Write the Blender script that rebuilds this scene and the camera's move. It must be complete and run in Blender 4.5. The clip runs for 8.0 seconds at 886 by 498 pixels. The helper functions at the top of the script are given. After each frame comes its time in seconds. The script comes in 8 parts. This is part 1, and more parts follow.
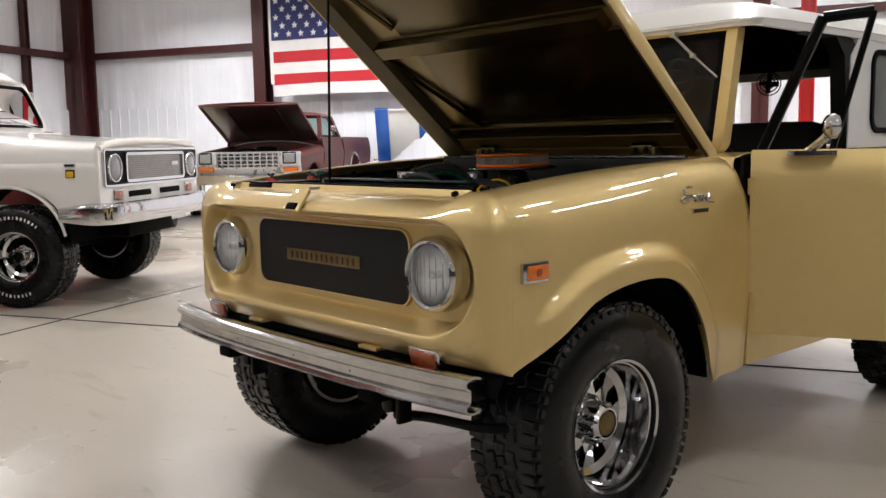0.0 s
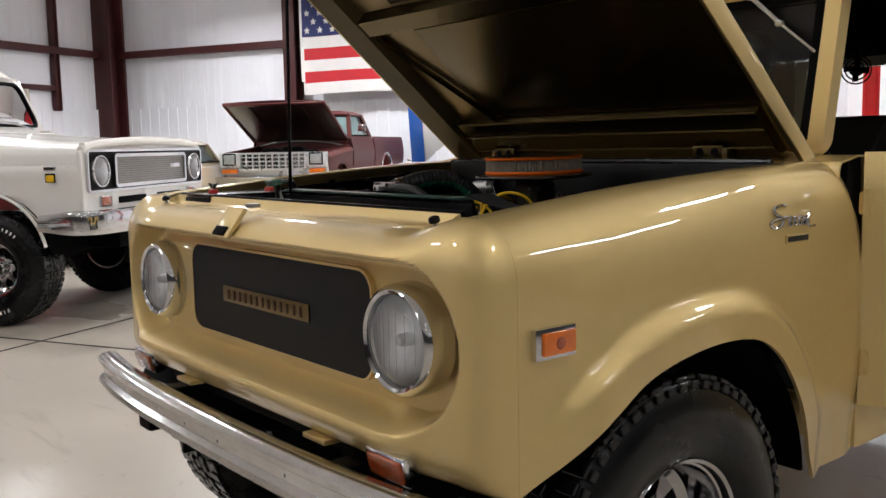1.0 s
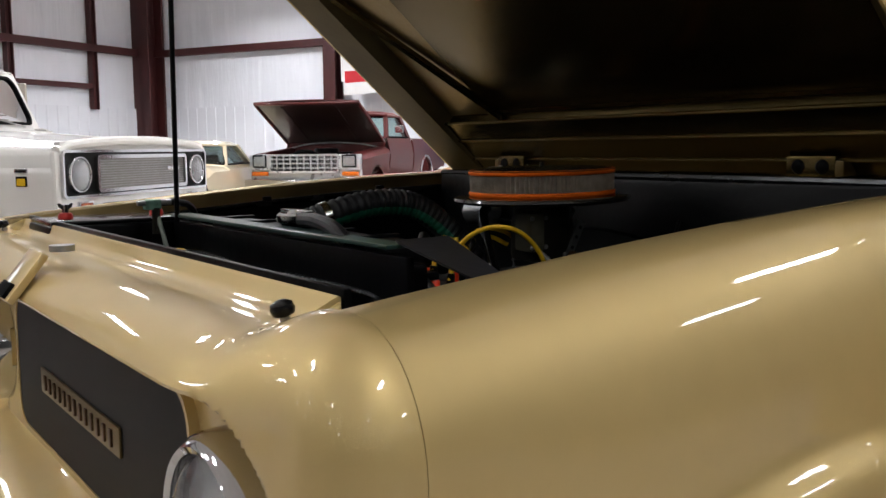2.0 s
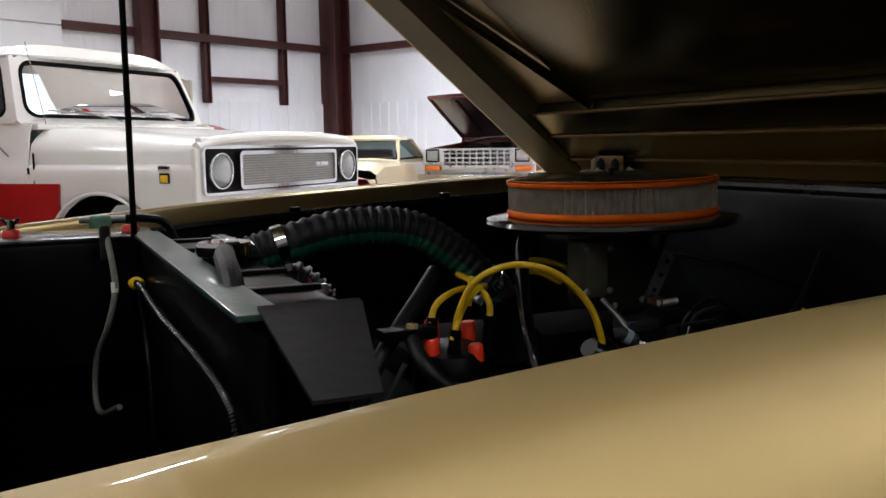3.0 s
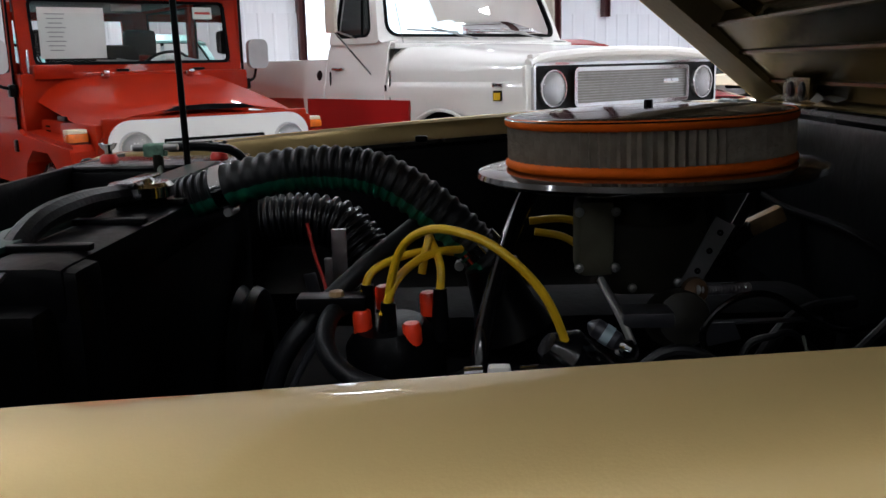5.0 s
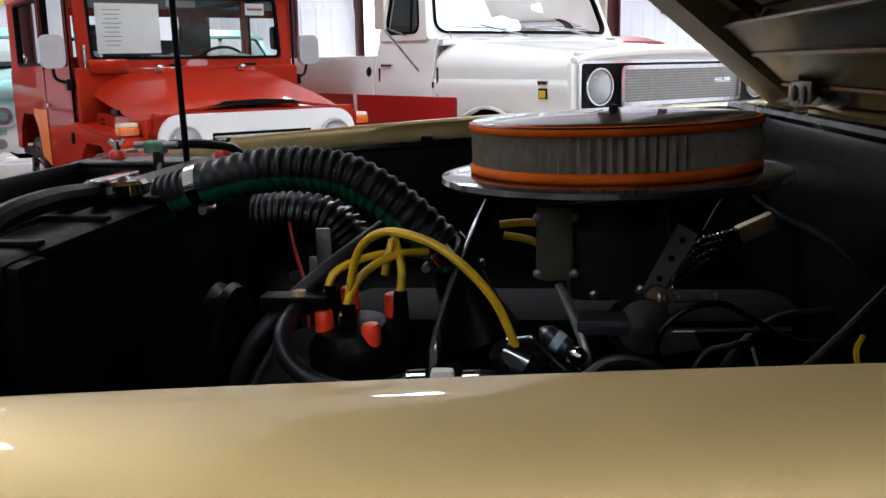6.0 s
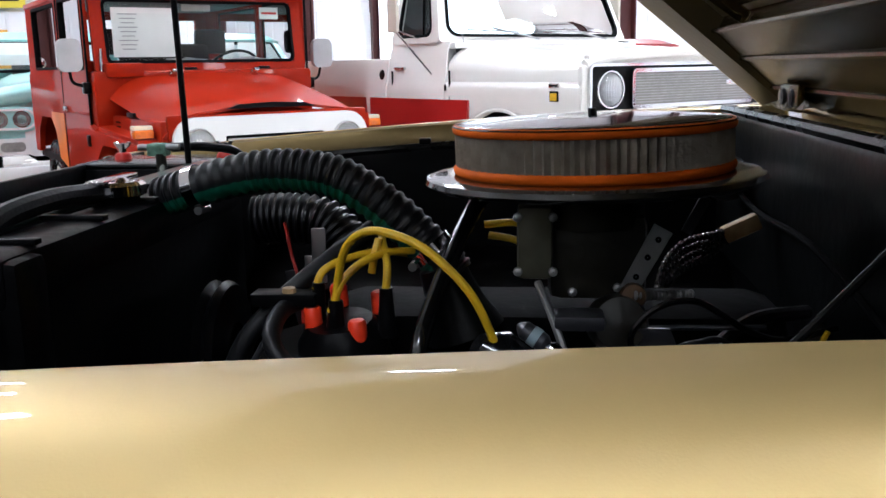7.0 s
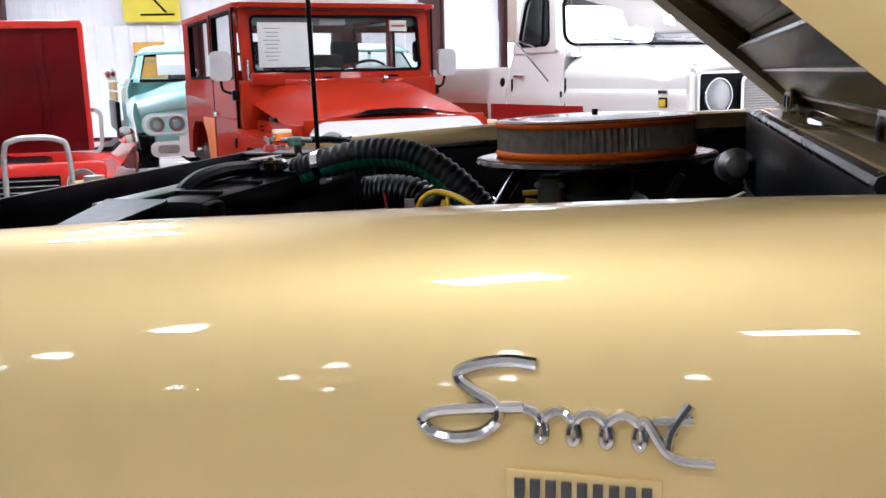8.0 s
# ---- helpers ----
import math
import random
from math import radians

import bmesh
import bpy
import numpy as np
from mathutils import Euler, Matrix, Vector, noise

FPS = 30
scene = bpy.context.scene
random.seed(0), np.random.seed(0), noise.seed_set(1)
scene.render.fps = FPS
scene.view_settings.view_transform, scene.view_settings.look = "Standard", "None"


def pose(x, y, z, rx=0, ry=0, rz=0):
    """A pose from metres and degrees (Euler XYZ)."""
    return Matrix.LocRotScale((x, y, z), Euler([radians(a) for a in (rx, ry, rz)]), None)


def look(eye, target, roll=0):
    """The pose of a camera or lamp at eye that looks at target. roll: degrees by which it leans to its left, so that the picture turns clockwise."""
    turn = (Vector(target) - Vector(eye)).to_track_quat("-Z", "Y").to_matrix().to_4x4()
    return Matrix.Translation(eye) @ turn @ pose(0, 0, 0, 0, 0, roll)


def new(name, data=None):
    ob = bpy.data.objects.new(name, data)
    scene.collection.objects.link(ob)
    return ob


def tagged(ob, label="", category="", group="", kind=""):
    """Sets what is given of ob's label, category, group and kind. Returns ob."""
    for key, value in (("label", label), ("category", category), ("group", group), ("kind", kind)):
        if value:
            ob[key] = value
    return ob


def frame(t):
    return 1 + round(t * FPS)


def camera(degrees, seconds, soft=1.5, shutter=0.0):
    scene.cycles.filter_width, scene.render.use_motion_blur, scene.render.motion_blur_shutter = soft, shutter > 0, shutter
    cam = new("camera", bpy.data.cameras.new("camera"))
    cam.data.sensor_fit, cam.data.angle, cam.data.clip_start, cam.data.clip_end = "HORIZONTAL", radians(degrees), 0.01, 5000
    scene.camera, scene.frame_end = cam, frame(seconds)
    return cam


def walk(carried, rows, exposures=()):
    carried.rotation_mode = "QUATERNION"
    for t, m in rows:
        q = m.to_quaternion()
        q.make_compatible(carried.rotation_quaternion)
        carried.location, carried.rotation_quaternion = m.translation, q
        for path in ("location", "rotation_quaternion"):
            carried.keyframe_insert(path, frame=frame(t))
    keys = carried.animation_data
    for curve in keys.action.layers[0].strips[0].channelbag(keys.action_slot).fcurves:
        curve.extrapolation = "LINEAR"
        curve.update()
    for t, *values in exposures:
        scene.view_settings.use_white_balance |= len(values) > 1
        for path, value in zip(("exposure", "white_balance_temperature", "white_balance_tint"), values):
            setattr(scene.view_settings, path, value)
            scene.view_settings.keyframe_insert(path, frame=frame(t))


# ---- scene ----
import itertools

cam = camera(51.7, 8.0, shutter=0.1)
PATH = [
    (0, (2.528, -1.715, 1.282), (1.046, -0.391, 1.056), -1.0),
    (0.5, (2.253, -1.378, 1.284), (0.744, -0.086, 1.06), -1.2),
    (1, (1.96, -1.034, 1.282), (0.419, 0.221, 1.057), -1.1),
    (1.2, (1.835, -0.883, 1.285), (0.297, 0.373, 1.053), -1.1),
    (2.3, (1.264, -0.178, 1.288), (-0.401, 0.909, 1.074), -0.4),
    (2.5, (1.214, -0.092, 1.29), (-0.495, 0.923, 1.075), -0.5),
    (3, (1.091, 0.155, 1.294), (-0.722, 0.967, 1.066), -0.8),
    (3.5, (1.063, 0.366, 1.293), (-0.825, 0.919, 0.934), -1.0),
    (4, (1.028, 0.516, 1.293), (-0.896, 0.905, 0.908), -0.9),
    (4.5, (1.004, 0.608, 1.298), (-0.947, 0.808, 0.909), -0.9),
    (4.7, (0.986, 0.645, 1.296), (-0.974, 0.727, 0.905), -1.2),
    (5.8, (0.954, 0.783, 1.298), (-0.999, 0.613, 0.901), -1.0),
    (6, (0.963, 0.792, 1.301), (-0.989, 0.615, 0.903), -1.0),
    (6.5, (0.968, 0.804, 1.301), (-0.983, 0.613, 0.906), -1.0),
    (7, (0.991, 0.828, 1.303), (-0.959, 0.615, 0.911), -1.1),
    (7.5, (1.144, 0.882, 1.306), (-0.788, 0.535, 0.921), -1.2),
    (8, (1.379, 0.994, 1.31), (-0.525, 0.505, 0.938), -1.4),
]
EXPOSURES = [(0, -0.22, 6450, 10), (1.2, -0.3, 6300, 10), (2.5, -0.25, 6150, 10), (3.5, -0.22, 6150, 10), (4.5, -0.32, 5950, 9.5), (6, 0.28, 5700, 9), (6.5, 0.44, 5680, 9), (7.5, 0.78, 5550, 11.5), (8, 0.72, 5650, 13)]
walk(cam, [(t, look(eye, target, roll)) for t, eye, target, roll in PATH], EXPOSURES)

# ---- world and light ----
CORNER = Vector((-22.4, 7.7, 0))
U = Vector((math.cos(radians(27)), math.sin(radians(27)), 0))      # along the back wall
W = Vector((math.cos(radians(-63)), math.sin(radians(-63)), 0))    # along the side wall
EAVE = 6.4
FLOOR = 0.022                                                      # height of the floor


def hall(a, b, z=0.0):
    """A place in the hall: a metres along the back wall, b metres along the side wall, from their corner."""
    return CORNER + U * a + W * b + Vector((0, 0, z))


world = bpy.data.worlds.new("world")
scene.world = world
world.use_nodes = True
sky = world.node_tree.nodes.new("ShaderNodeTexSky")
sky.sky_type, sky.sun_disc, sky.sun_elevation, sky.sun_rotation = "NISHITA", False, radians(40), radians(200)
world.node_tree.links.new(sky.outputs[0], world.node_tree.nodes["Background"].inputs[0])
world.node_tree.nodes["Background"].inputs[1].default_value = 0.1


# ---- materials ----
def mat(name, col, rough=0.5, metal=0.0, vary=0.06, scale=6.0, bump=0.0, bscale=60.0, coat=0.0, emit=0.0, fine=0.0, rvary=0.1, spec=0.5):
    """A surface with uneven colour at two scales, uneven gloss and fine relief."""
    m = bpy.data.materials.new(name)
    m.use_nodes = True
    nt = m.node_tree
    b = nt.nodes["Principled BSDF"]
    b.inputs["Metallic"].default_value = metal
    b.inputs["Specular IOR Level"].default_value = spec
    tc = nt.nodes.new("ShaderNodeTexCoord")
    n1 = nt.nodes.new("ShaderNodeTexNoise")
    n1.inputs["Scale"].default_value, n1.inputs["Detail"].default_value = scale, 6.0
    n2 = nt.nodes.new("ShaderNodeTexNoise")
    n2.inputs["Scale"].default_value, n2.inputs["Detail"].default_value = scale * 9, 3.0
    nt.links.new(tc.outputs["Object"], n1.inputs["Vector"])
    nt.links.new(tc.outputs["Object"], n2.inputs["Vector"])
    add = nt.nodes.new("ShaderNodeMath")
    add.operation = "ADD"
    half = nt.nodes.new("ShaderNodeMath")
    half.operation, half.inputs[1].default_value = "MULTIPLY", fine
    nt.links.new(n2.outputs["Fac"], half.inputs[0])
    nt.links.new(n1.outputs["Fac"], add.inputs[0])
    nt.links.new(half.outputs[0], add.inputs[1])
    ramp = nt.nodes.new("ShaderNodeValToRGB")
    lo, hi = [max(0, c * (1 - vary)) for c in col], [min(1, c * (1 + vary)) for c in col]
    ramp.color_ramp.elements[0].position, ramp.color_ramp.elements[1].position = 0.3, 0.72 + fine * 0.6
    ramp.color_ramp.elements[0].color, ramp.color_ramp.elements[1].color = (*lo, 1), (*hi, 1)
    nt.links.new(add.outputs[0], ramp.inputs[0])
    nt.links.new(ramp.outputs[0], b.inputs["Base Color"])
    mr = nt.nodes.new("ShaderNodeMapRange")
    mr.inputs["To Min"].default_value, mr.inputs["To Max"].default_value = rough * (1 - rvary), min(1, rough * (1 + rvary))
    nt.links.new(n1.outputs["Fac"], mr.inputs["Value"])
    nt.links.new(mr.outputs[0], b.inputs["Roughness"])
    if coat:
        b.inputs["Coat Weight"].default_value, b.inputs["Coat Roughness"].default_value = coat, 0.03
    if emit:
        b.inputs["Emission Color"].default_value = (*col, 1)
        b.inputs["Emission Strength"].default_value = emit
    if bump:
        n3 = nt.nodes.new("ShaderNodeTexNoise")
        n3.inputs["Scale"].default_value, n3.inputs["Detail"].default_value = bscale, 4.0
        nt.links.new(tc.outputs["Object"], n3.inputs["Vector"])
        bp = nt.nodes.new("ShaderNodeBump")
        bp.inputs["Strength"].default_value, bp.inputs["Distance"].default_value = bump, 0.01
        nt.links.new(n3.outputs["Fac"], bp.inputs["Height"])
        nt.links.new(bp.outputs[0], b.inputs["Normal"])
    return m


def glass(name, tint=(0.9, 0.97, 0.95), rough=0.0, thin=0.8):
    """A pane: mostly clear, with mirror-like gloss that grows at grazing angles."""
    m = bpy.data.materials.new(name)
    m.use_nodes = True
    nt = m.node_tree
    nt.nodes.remove(nt.nodes["Principled BSDF"])
    out = nt.nodes["Material Output"]
    tr, gl, mx, fr = (nt.nodes.new("ShaderNode" + k) for k in ("BsdfTransparent", "BsdfGlossy", "MixShader", "Fresnel"))
    tr.inputs[0].default_value = (*[c * thin for c in tint], 1)
    gl.inputs["Roughness"].default_value = rough
    fr.inputs[0].default_value = 1.5
    nt.links.new(fr.outputs[0], mx.inputs[0])
    nt.links.new(tr.outputs[0], mx.inputs[1])
    nt.links.new(gl.outputs[0], mx.inputs[2])
    nt.links.new(mx.outputs[0], out.inputs[0])
    return m


GOLD = mat("gold_metallic_paint", (0.68, 0.515, 0.222), 0.53, 0.72, 0.05, 3, 0.03, 900, coat=1.0, fine=0.5)
# much darker copy of the gold, holding the shade under the open hood
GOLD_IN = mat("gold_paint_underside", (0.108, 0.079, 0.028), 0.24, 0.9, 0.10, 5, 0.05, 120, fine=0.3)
# gold darkened for the shaded far rail of the hood
GOLD_RAIL_SHADE = mat("gold_overspray_on_primer", (0.10, 0.074, 0.028), 0.5, 0.35, 0.2, 6, 0.06, 80)
# mid gold for hub caps and nameplate; elsewhere the gold with shade coloured in
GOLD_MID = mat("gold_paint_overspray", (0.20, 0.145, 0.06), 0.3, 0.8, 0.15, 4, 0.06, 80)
CHROME = mat("chrome", (0.62, 0.62, 0.635), 0.08, 1.0, 0.05, 8, 0.02, 30, rvary=0.4)
STEEL = mat("dull_steel", (0.42, 0.42, 0.42), 0.35, 0.9, 0.2, 20, 0.1, 90)
RUBBER = mat("tyre_rubber", (0.006, 0.006, 0.0064), 0.27, 0, 0.25, 12, 0.03, 40, spec=0.28)
HEADLINER = mat("black_cloth_headliner", (0.003, 0.003, 0.003), 1.0, 0, 0.3, 9, 0.1, 60, spec=0.0)
BLACK = mat("black_enamel", (0.003, 0.003, 0.0034), 0.30, 0, 0.3, 9, 0.05, 70, spec=0.1)
BLACK_MATT = mat("black_matt", (0.002, 0.002, 0.0024), 0.75, 0, 0.3, 9, 0.1, 60, spec=0.08)
GRILLE = mat("grille_mesh_black", (0.006, 0.006, 0.0075), 0.5, 0.0, 0.2, 40, 0.3, 700, spec=0.2)
AMBER = mat("amber_lens", (0.75, 0.16, 0.01), 0.12, 0, 0.15, 40, 0.3, 250, coat=1.0)
AMBER_DARK = mat("dark_amber_lens", (0.32, 0.06, 0.015), 0.12, 0, 0.15, 40, 0.3, 250, coat=1.0)
WHITE = mat("white_car_paint", (0.80, 0.785, 0.755), 0.3, 0, 0.03, 2, 0, coat=0.8)
WHITE_TOP = mat("white_hardtop", (0.76, 0.76, 0.75), 0.4, 0, 0.03, 3, 0, coat=0.4)
RED = mat("red_car_paint", (0.29, 0.014, 0.0025), 0.5, 0, 0.08, 2, coat=0.38, spec=0.03)
RED_DARK = mat("deep_red_paint", (0.33, 0.008, 0.012), 0.3, 0, 0.06, 2, coat=0.9)
MAROON = mat("faded_maroon_paint", (0.085, 0.013, 0.012), 0.45, 0.1, 0.15, 2, coat=0.2, spec=0.3)
RED_BRIGHT = mat("bright_red_paint", (0.62, 0.02, 0.012), 0.3, 0, 0.05, 2, coat=0.9)
TEAL = mat("pale_teal_paint", (0.36, 0.70, 0.68), 0.3, 0, 0.04, 2, coat=0.8)
CREAM = mat("cream_car_paint", (0.68, 0.58, 0.40), 0.3, 0, 0.04, 2, coat=0.8)
NAVY = mat("navy_car_paint", (0.012, 0.015, 0.06), 0.3, 0.2, 0.1, 2, coat=0.9)
ORANGE_PAINT = mat("orange_primer", (0.62, 0.16, 0.02), 0.4, 0, 0.2, 4, 0.05, 60)
COLUMN = mat("red_oxide_steel", (0.055, 0.0095, 0.009), 0.5, 0, 0.15, 3, 0.05, 40)
POST_RED = mat("bright_red_steel", (0.6, 0.02, 0.02), 0.4, 0, 0.06, 3)
PANEL = mat("white_wall_panel", (0.86, 0.875, 0.93), 0.45, 0, 0.05, 0.7, 0.05, 8)
INSUL = mat("white_vinyl_insulation", (0.87, 0.885, 0.94), 0.4, 0, 0.06, 0.5, 0.8, 2.2)


def wrinkle(m):
    """Hanging folds: long upright waves pressed into the vinyl facing."""
    nt = m.node_tree
    b = nt.nodes["Principled BSDF"]
    tc, mp, nz, bp = (nt.nodes.new("ShaderNode" + k) for k in ("TexCoord", "Mapping", "TexNoise", "Bump"))
    mp.inputs["Scale"].default_value = (1.0, 1.0, 0.12)
    nz.inputs["Scale"].default_value, nz.inputs["Detail"].default_value = 3.2, 5.0
    bp.inputs["Strength"].default_value, bp.inputs["Distance"].default_value = 0.55, 0.12
    nt.links.new(tc.outputs["Object"], mp.inputs["Vector"])
    nt.links.new(mp.outputs[0], nz.inputs["Vector"])
    nt.links.new(nz.outputs["Fac"], bp.inputs["Height"])
    if b.inputs["Normal"].links:
        nt.links.new(b.inputs["Normal"].links[0].from_socket, bp.inputs["Normal"])
    nt.links.new(bp.outputs[0], b.inputs["Normal"])


wrinkle(INSUL)
# dark grey for the two unseen walls, so they bounce little light
DARK_WALL = mat("grey_steel_cladding", (0.16, 0.16, 0.165), 0.5, 0, 0.1, 0.6, 0.1, 8)
CEIL = mat("white_ceiling_vinyl", (0.82, 0.82, 0.82), 0.5, 0, 0.05, 0.6, 0.4, 2)
GLASS = glass("clear_glass", (0.99, 1.0, 0.99), thin=0.97)
GLASS_DARK = glass("tinted_glass", (0.92, 0.99, 0.98), thin=0.93)
REFLECTOR = mat("silvered_lamp_reflector", (0.95, 0.95, 0.95), 0.22, 0.15, 0.05, 30, rvary=0.5)
LAMP_SILVER = mat("aged_lamp_reflector", (0.80, 0.81, 0.82), 0.22, 0.65, 0.08, 30, rvary=0.5)
BUMPER_CHROME = mat("worn_bumper_chrome", (0.50, 0.49, 0.485), 0.14, 1.0, 0.18, 14, 0.05, 25, fine=0.4, rvary=0.6)
LENS = glass("lamp_glass", (0.97, 0.98, 1.0), 0.03, 0.96)
BRASS_DARK = mat("tarnished_brass", (0.10, 0.055, 0.025), 0.4, 0.5, 0.4, 40)
STEEL_DARK = mat("grey_steel", (0.07, 0.07, 0.08), 0.3, 0.6, 0.2, 12, 0.05, 60)
CAB_DARK = mat("dark_grey_cab_vinyl", (0.045, 0.05, 0.05), 0.6, 0, 0.2, 8, 0.1, 60)
CAB_GREY = mat("grey_cab_trim", (0.16, 0.165, 0.165), 0.6, 0, 0.2, 8, 0.1, 60)
INTERIOR = mat("dark_vinyl", (0.006, 0.006, 0.006), 0.6, 0, 0.2, 10, 0.1, 90, spec=0.2)


def concrete():
    m = mat("polished_concrete", (0.44, 0.395, 0.34), 0.3, 0, 0.12, 0.5, fine=0.25, rvary=0.5)
    # scattered grey scuffs and drips over the mottled slab
    nt = m.node_tree
    b = nt.nodes["Principled BSDF"]
    base = b.inputs["Base Color"].links[0].from_socket
    tc = nt.nodes.new("ShaderNodeTexCoord")
    last = base
    for scale, stretch, lo, hi, dark in ((0.8, (1, 1, 1), 0.60, 0.70, 0.80), (1.6, (1, 4.5, 1), 0.62, 0.74, 0.74), (9.0, (1, 1.6, 1), 0.66, 0.78, 0.7)):
        mp, nz, rp, mx = (nt.nodes.new("ShaderNode" + k) for k in ("Mapping", "TexNoise", "ValToRGB", "MixRGB"))
        mp.inputs["Scale"].default_value = stretch
        mp.inputs["Rotation"].default_value = (0, 0, 0.9)
        nz.inputs["Scale"].default_value, nz.inputs["Detail"].default_value, nz.inputs["Distortion"].default_value = scale, 5.0, 0.6
        rp.color_ramp.elements[0].position, rp.color_ramp.elements[1].position = lo, hi
        rp.color_ramp.elements[0].color, rp.color_ramp.elements[1].color = (1, 1, 1, 1), (dark, dark * 0.99, dark * 0.97, 1)
        mx.blend_type, mx.inputs[0].default_value = "MULTIPLY", 1.0
        nt.links.new(tc.outputs["Object"], mp.inputs["Vector"])
        nt.links.new(mp.outputs[0], nz.inputs["Vector"])
        nt.links.new(nz.outputs["Fac"], rp.inputs[0])
        nt.links.new(last, mx.inputs[1])
        nt.links.new(rp.outputs[0], mx.inputs[2])
        last = mx.outputs[0]
    nt.links.new(last, b.inputs["Base Color"])
    return m


CONCRETE = concrete()


# ---- building helpers ----
def obj(name, bm, material, parent=None, label="", smooth=35, **tags):
    me = bpy.data.meshes.new(name)
    bm.normal_update()
    bm.edges.index_update()
    rims = [e.index for e in bm.edges if len(e.link_faces) == 1]
    bm.to_mesh(me)
    bm.free()
    me.materials.append(material)
    if smooth:
        me.shade_smooth()
        me.set_sharp_from_angle(angle=radians(smooth))
        for e in rims:
            me.edges[e].use_edge_sharp = True
    ob = new(name, me)
    if parent is not None:
        ob.parent = parent
    return tagged(ob, label, **tags)


def part(name, bm, material, parent, label="", smooth=35):
    return obj(name, bm, material, parent, label, smooth)


def thing(name, m, label, category, group=""):
    ob = new(name)
    ob.empty_display_size = 0.2
    ob.matrix_world = m
    return tagged(ob, label, category, group)


def box(bm, c, s, bevel=0.0, m=None, seg=2):
    """A box with its centre, its sizes and rounded edges."""
    r = bmesh.ops.create_cube(bm, size=1.0)
    vs = r["verts"]
    bmesh.ops.scale(bm, vec=s, verts=vs)
    if bevel:
        es = list({e for v in vs for e in v.link_edges})
        g = bmesh.ops.bevel(bm, geom=es, offset=bevel, segments=seg, profile=0.6, affect="EDGES", clamp_overlap=True)
        vs = list({v for f in g["faces"] for v in f.verts} | {v for v in vs if v.is_valid})
    bmesh.ops.translate(bm, vec=c, verts=vs)
    if m is not None:
        bmesh.ops.transform(bm, matrix=m, verts=vs)
    return bm


def boxed(c, s, bevel=0.0, m=None):
    return box(bmesh.new(), c, s, bevel, m)


def rod(bm, p0, p1, r0, r1=None, n=16, caps=True):
    """A straight round bar."""
    p0, p1 = Vector(p0), Vector(p1)
    d = p1 - p0
    m = Matrix.Translation((p0 + p1) / 2) @ d.to_track_quat("Z", "Y").to_matrix().to_4x4()
    bmesh.ops.create_cone(bm, cap_ends=caps, segments=n, radius1=r0, radius2=r0 if r1 is None else r1, depth=d.length, matrix=m)
    return bm


def lathe(bm, prof, m, n=40, closed=False):
    """A turned shape: prof has (radius, height) pairs, turned about the local z of m."""
    rows = []
    for r, z in prof:
        rows.append([bm.verts.new(m @ Vector((r * math.cos(2 * math.pi * k / n), r * math.sin(2 * math.pi * k / n), z))) for k in range(n)])
    pairs = list(zip(rows, rows[1:])) + ([(rows[-1], rows[0])] if closed else [])
    for a, b in pairs:
        for k in range(n):
            bm.faces.new((a[k], a[(k + 1) % n], b[(k + 1) % n], b[k]))
    return bm


def smooth_path(pts, per=8):
    """A smooth curve through the points."""
    P = [Vector(p) for p in pts]
    P = [P[0] * 2 - P[1]] + P + [P[-1] * 2 - P[-2]]
    out = []
    for i in range(1, len(P) - 2):
        a, b, c, d = P[i - 1 : i + 3]
        for k in range(per):
            t = k / per
            out.append(0.5 * ((2 * b) + (c - a) * t + (2 * a - 5 * b + 4 * c - d) * t * t + (3 * b - a - 3 * c + d) * t ** 3))
    return out + [P[-2]]


def tube(bm, pts, r, n=10, per=8, rib=0.0, ribs=0, caps=True, smooth=True):
    """A pipe, wire or hose along a smooth curve; rib: height of the rings of a corrugated hose."""
    P = smooth_path(pts, per) if smooth else [Vector(p) for p in pts]
    if ribs:
        Q, total = [], ribs * 4
        for k in range(total + 1):
            f = k / total * (len(P) - 1)
            i = min(int(f), len(P) - 2)
            Q.append(P[i].lerp(P[i + 1], f - i))
        P = Q
    up, rings = Vector((0, 0, 1)), []
    side = None
    for i, p in enumerate(P):
        d = (P[min(i + 1, len(P) - 1)] - P[max(i - 1, 0)]).normalized()
        if side is None:
            side = d.cross(up if abs(d.z) < 0.9 else Vector((1, 0, 0))).normalized()
        side = (side - d * side.dot(d)).normalized()
        other = d.cross(side)
        rr = r + (rib * (1 if i % 4 in (1, 2) else -1) if ribs else 0)
        rings.append([bm.verts.new(p + (side * math.cos(2 * math.pi * k / n) + other * math.sin(2 * math.pi * k / n)) * rr) for k in range(n)])
    for a, b in zip(rings, rings[1:]):
        for k in range(n):
            bm.faces.new((a[k], a[(k + 1) % n], b[(k + 1) % n], b[k]))
    if caps:
        bm.faces.new(rings[0][::-1])
        bm.faces.new(rings[-1])
    return bm


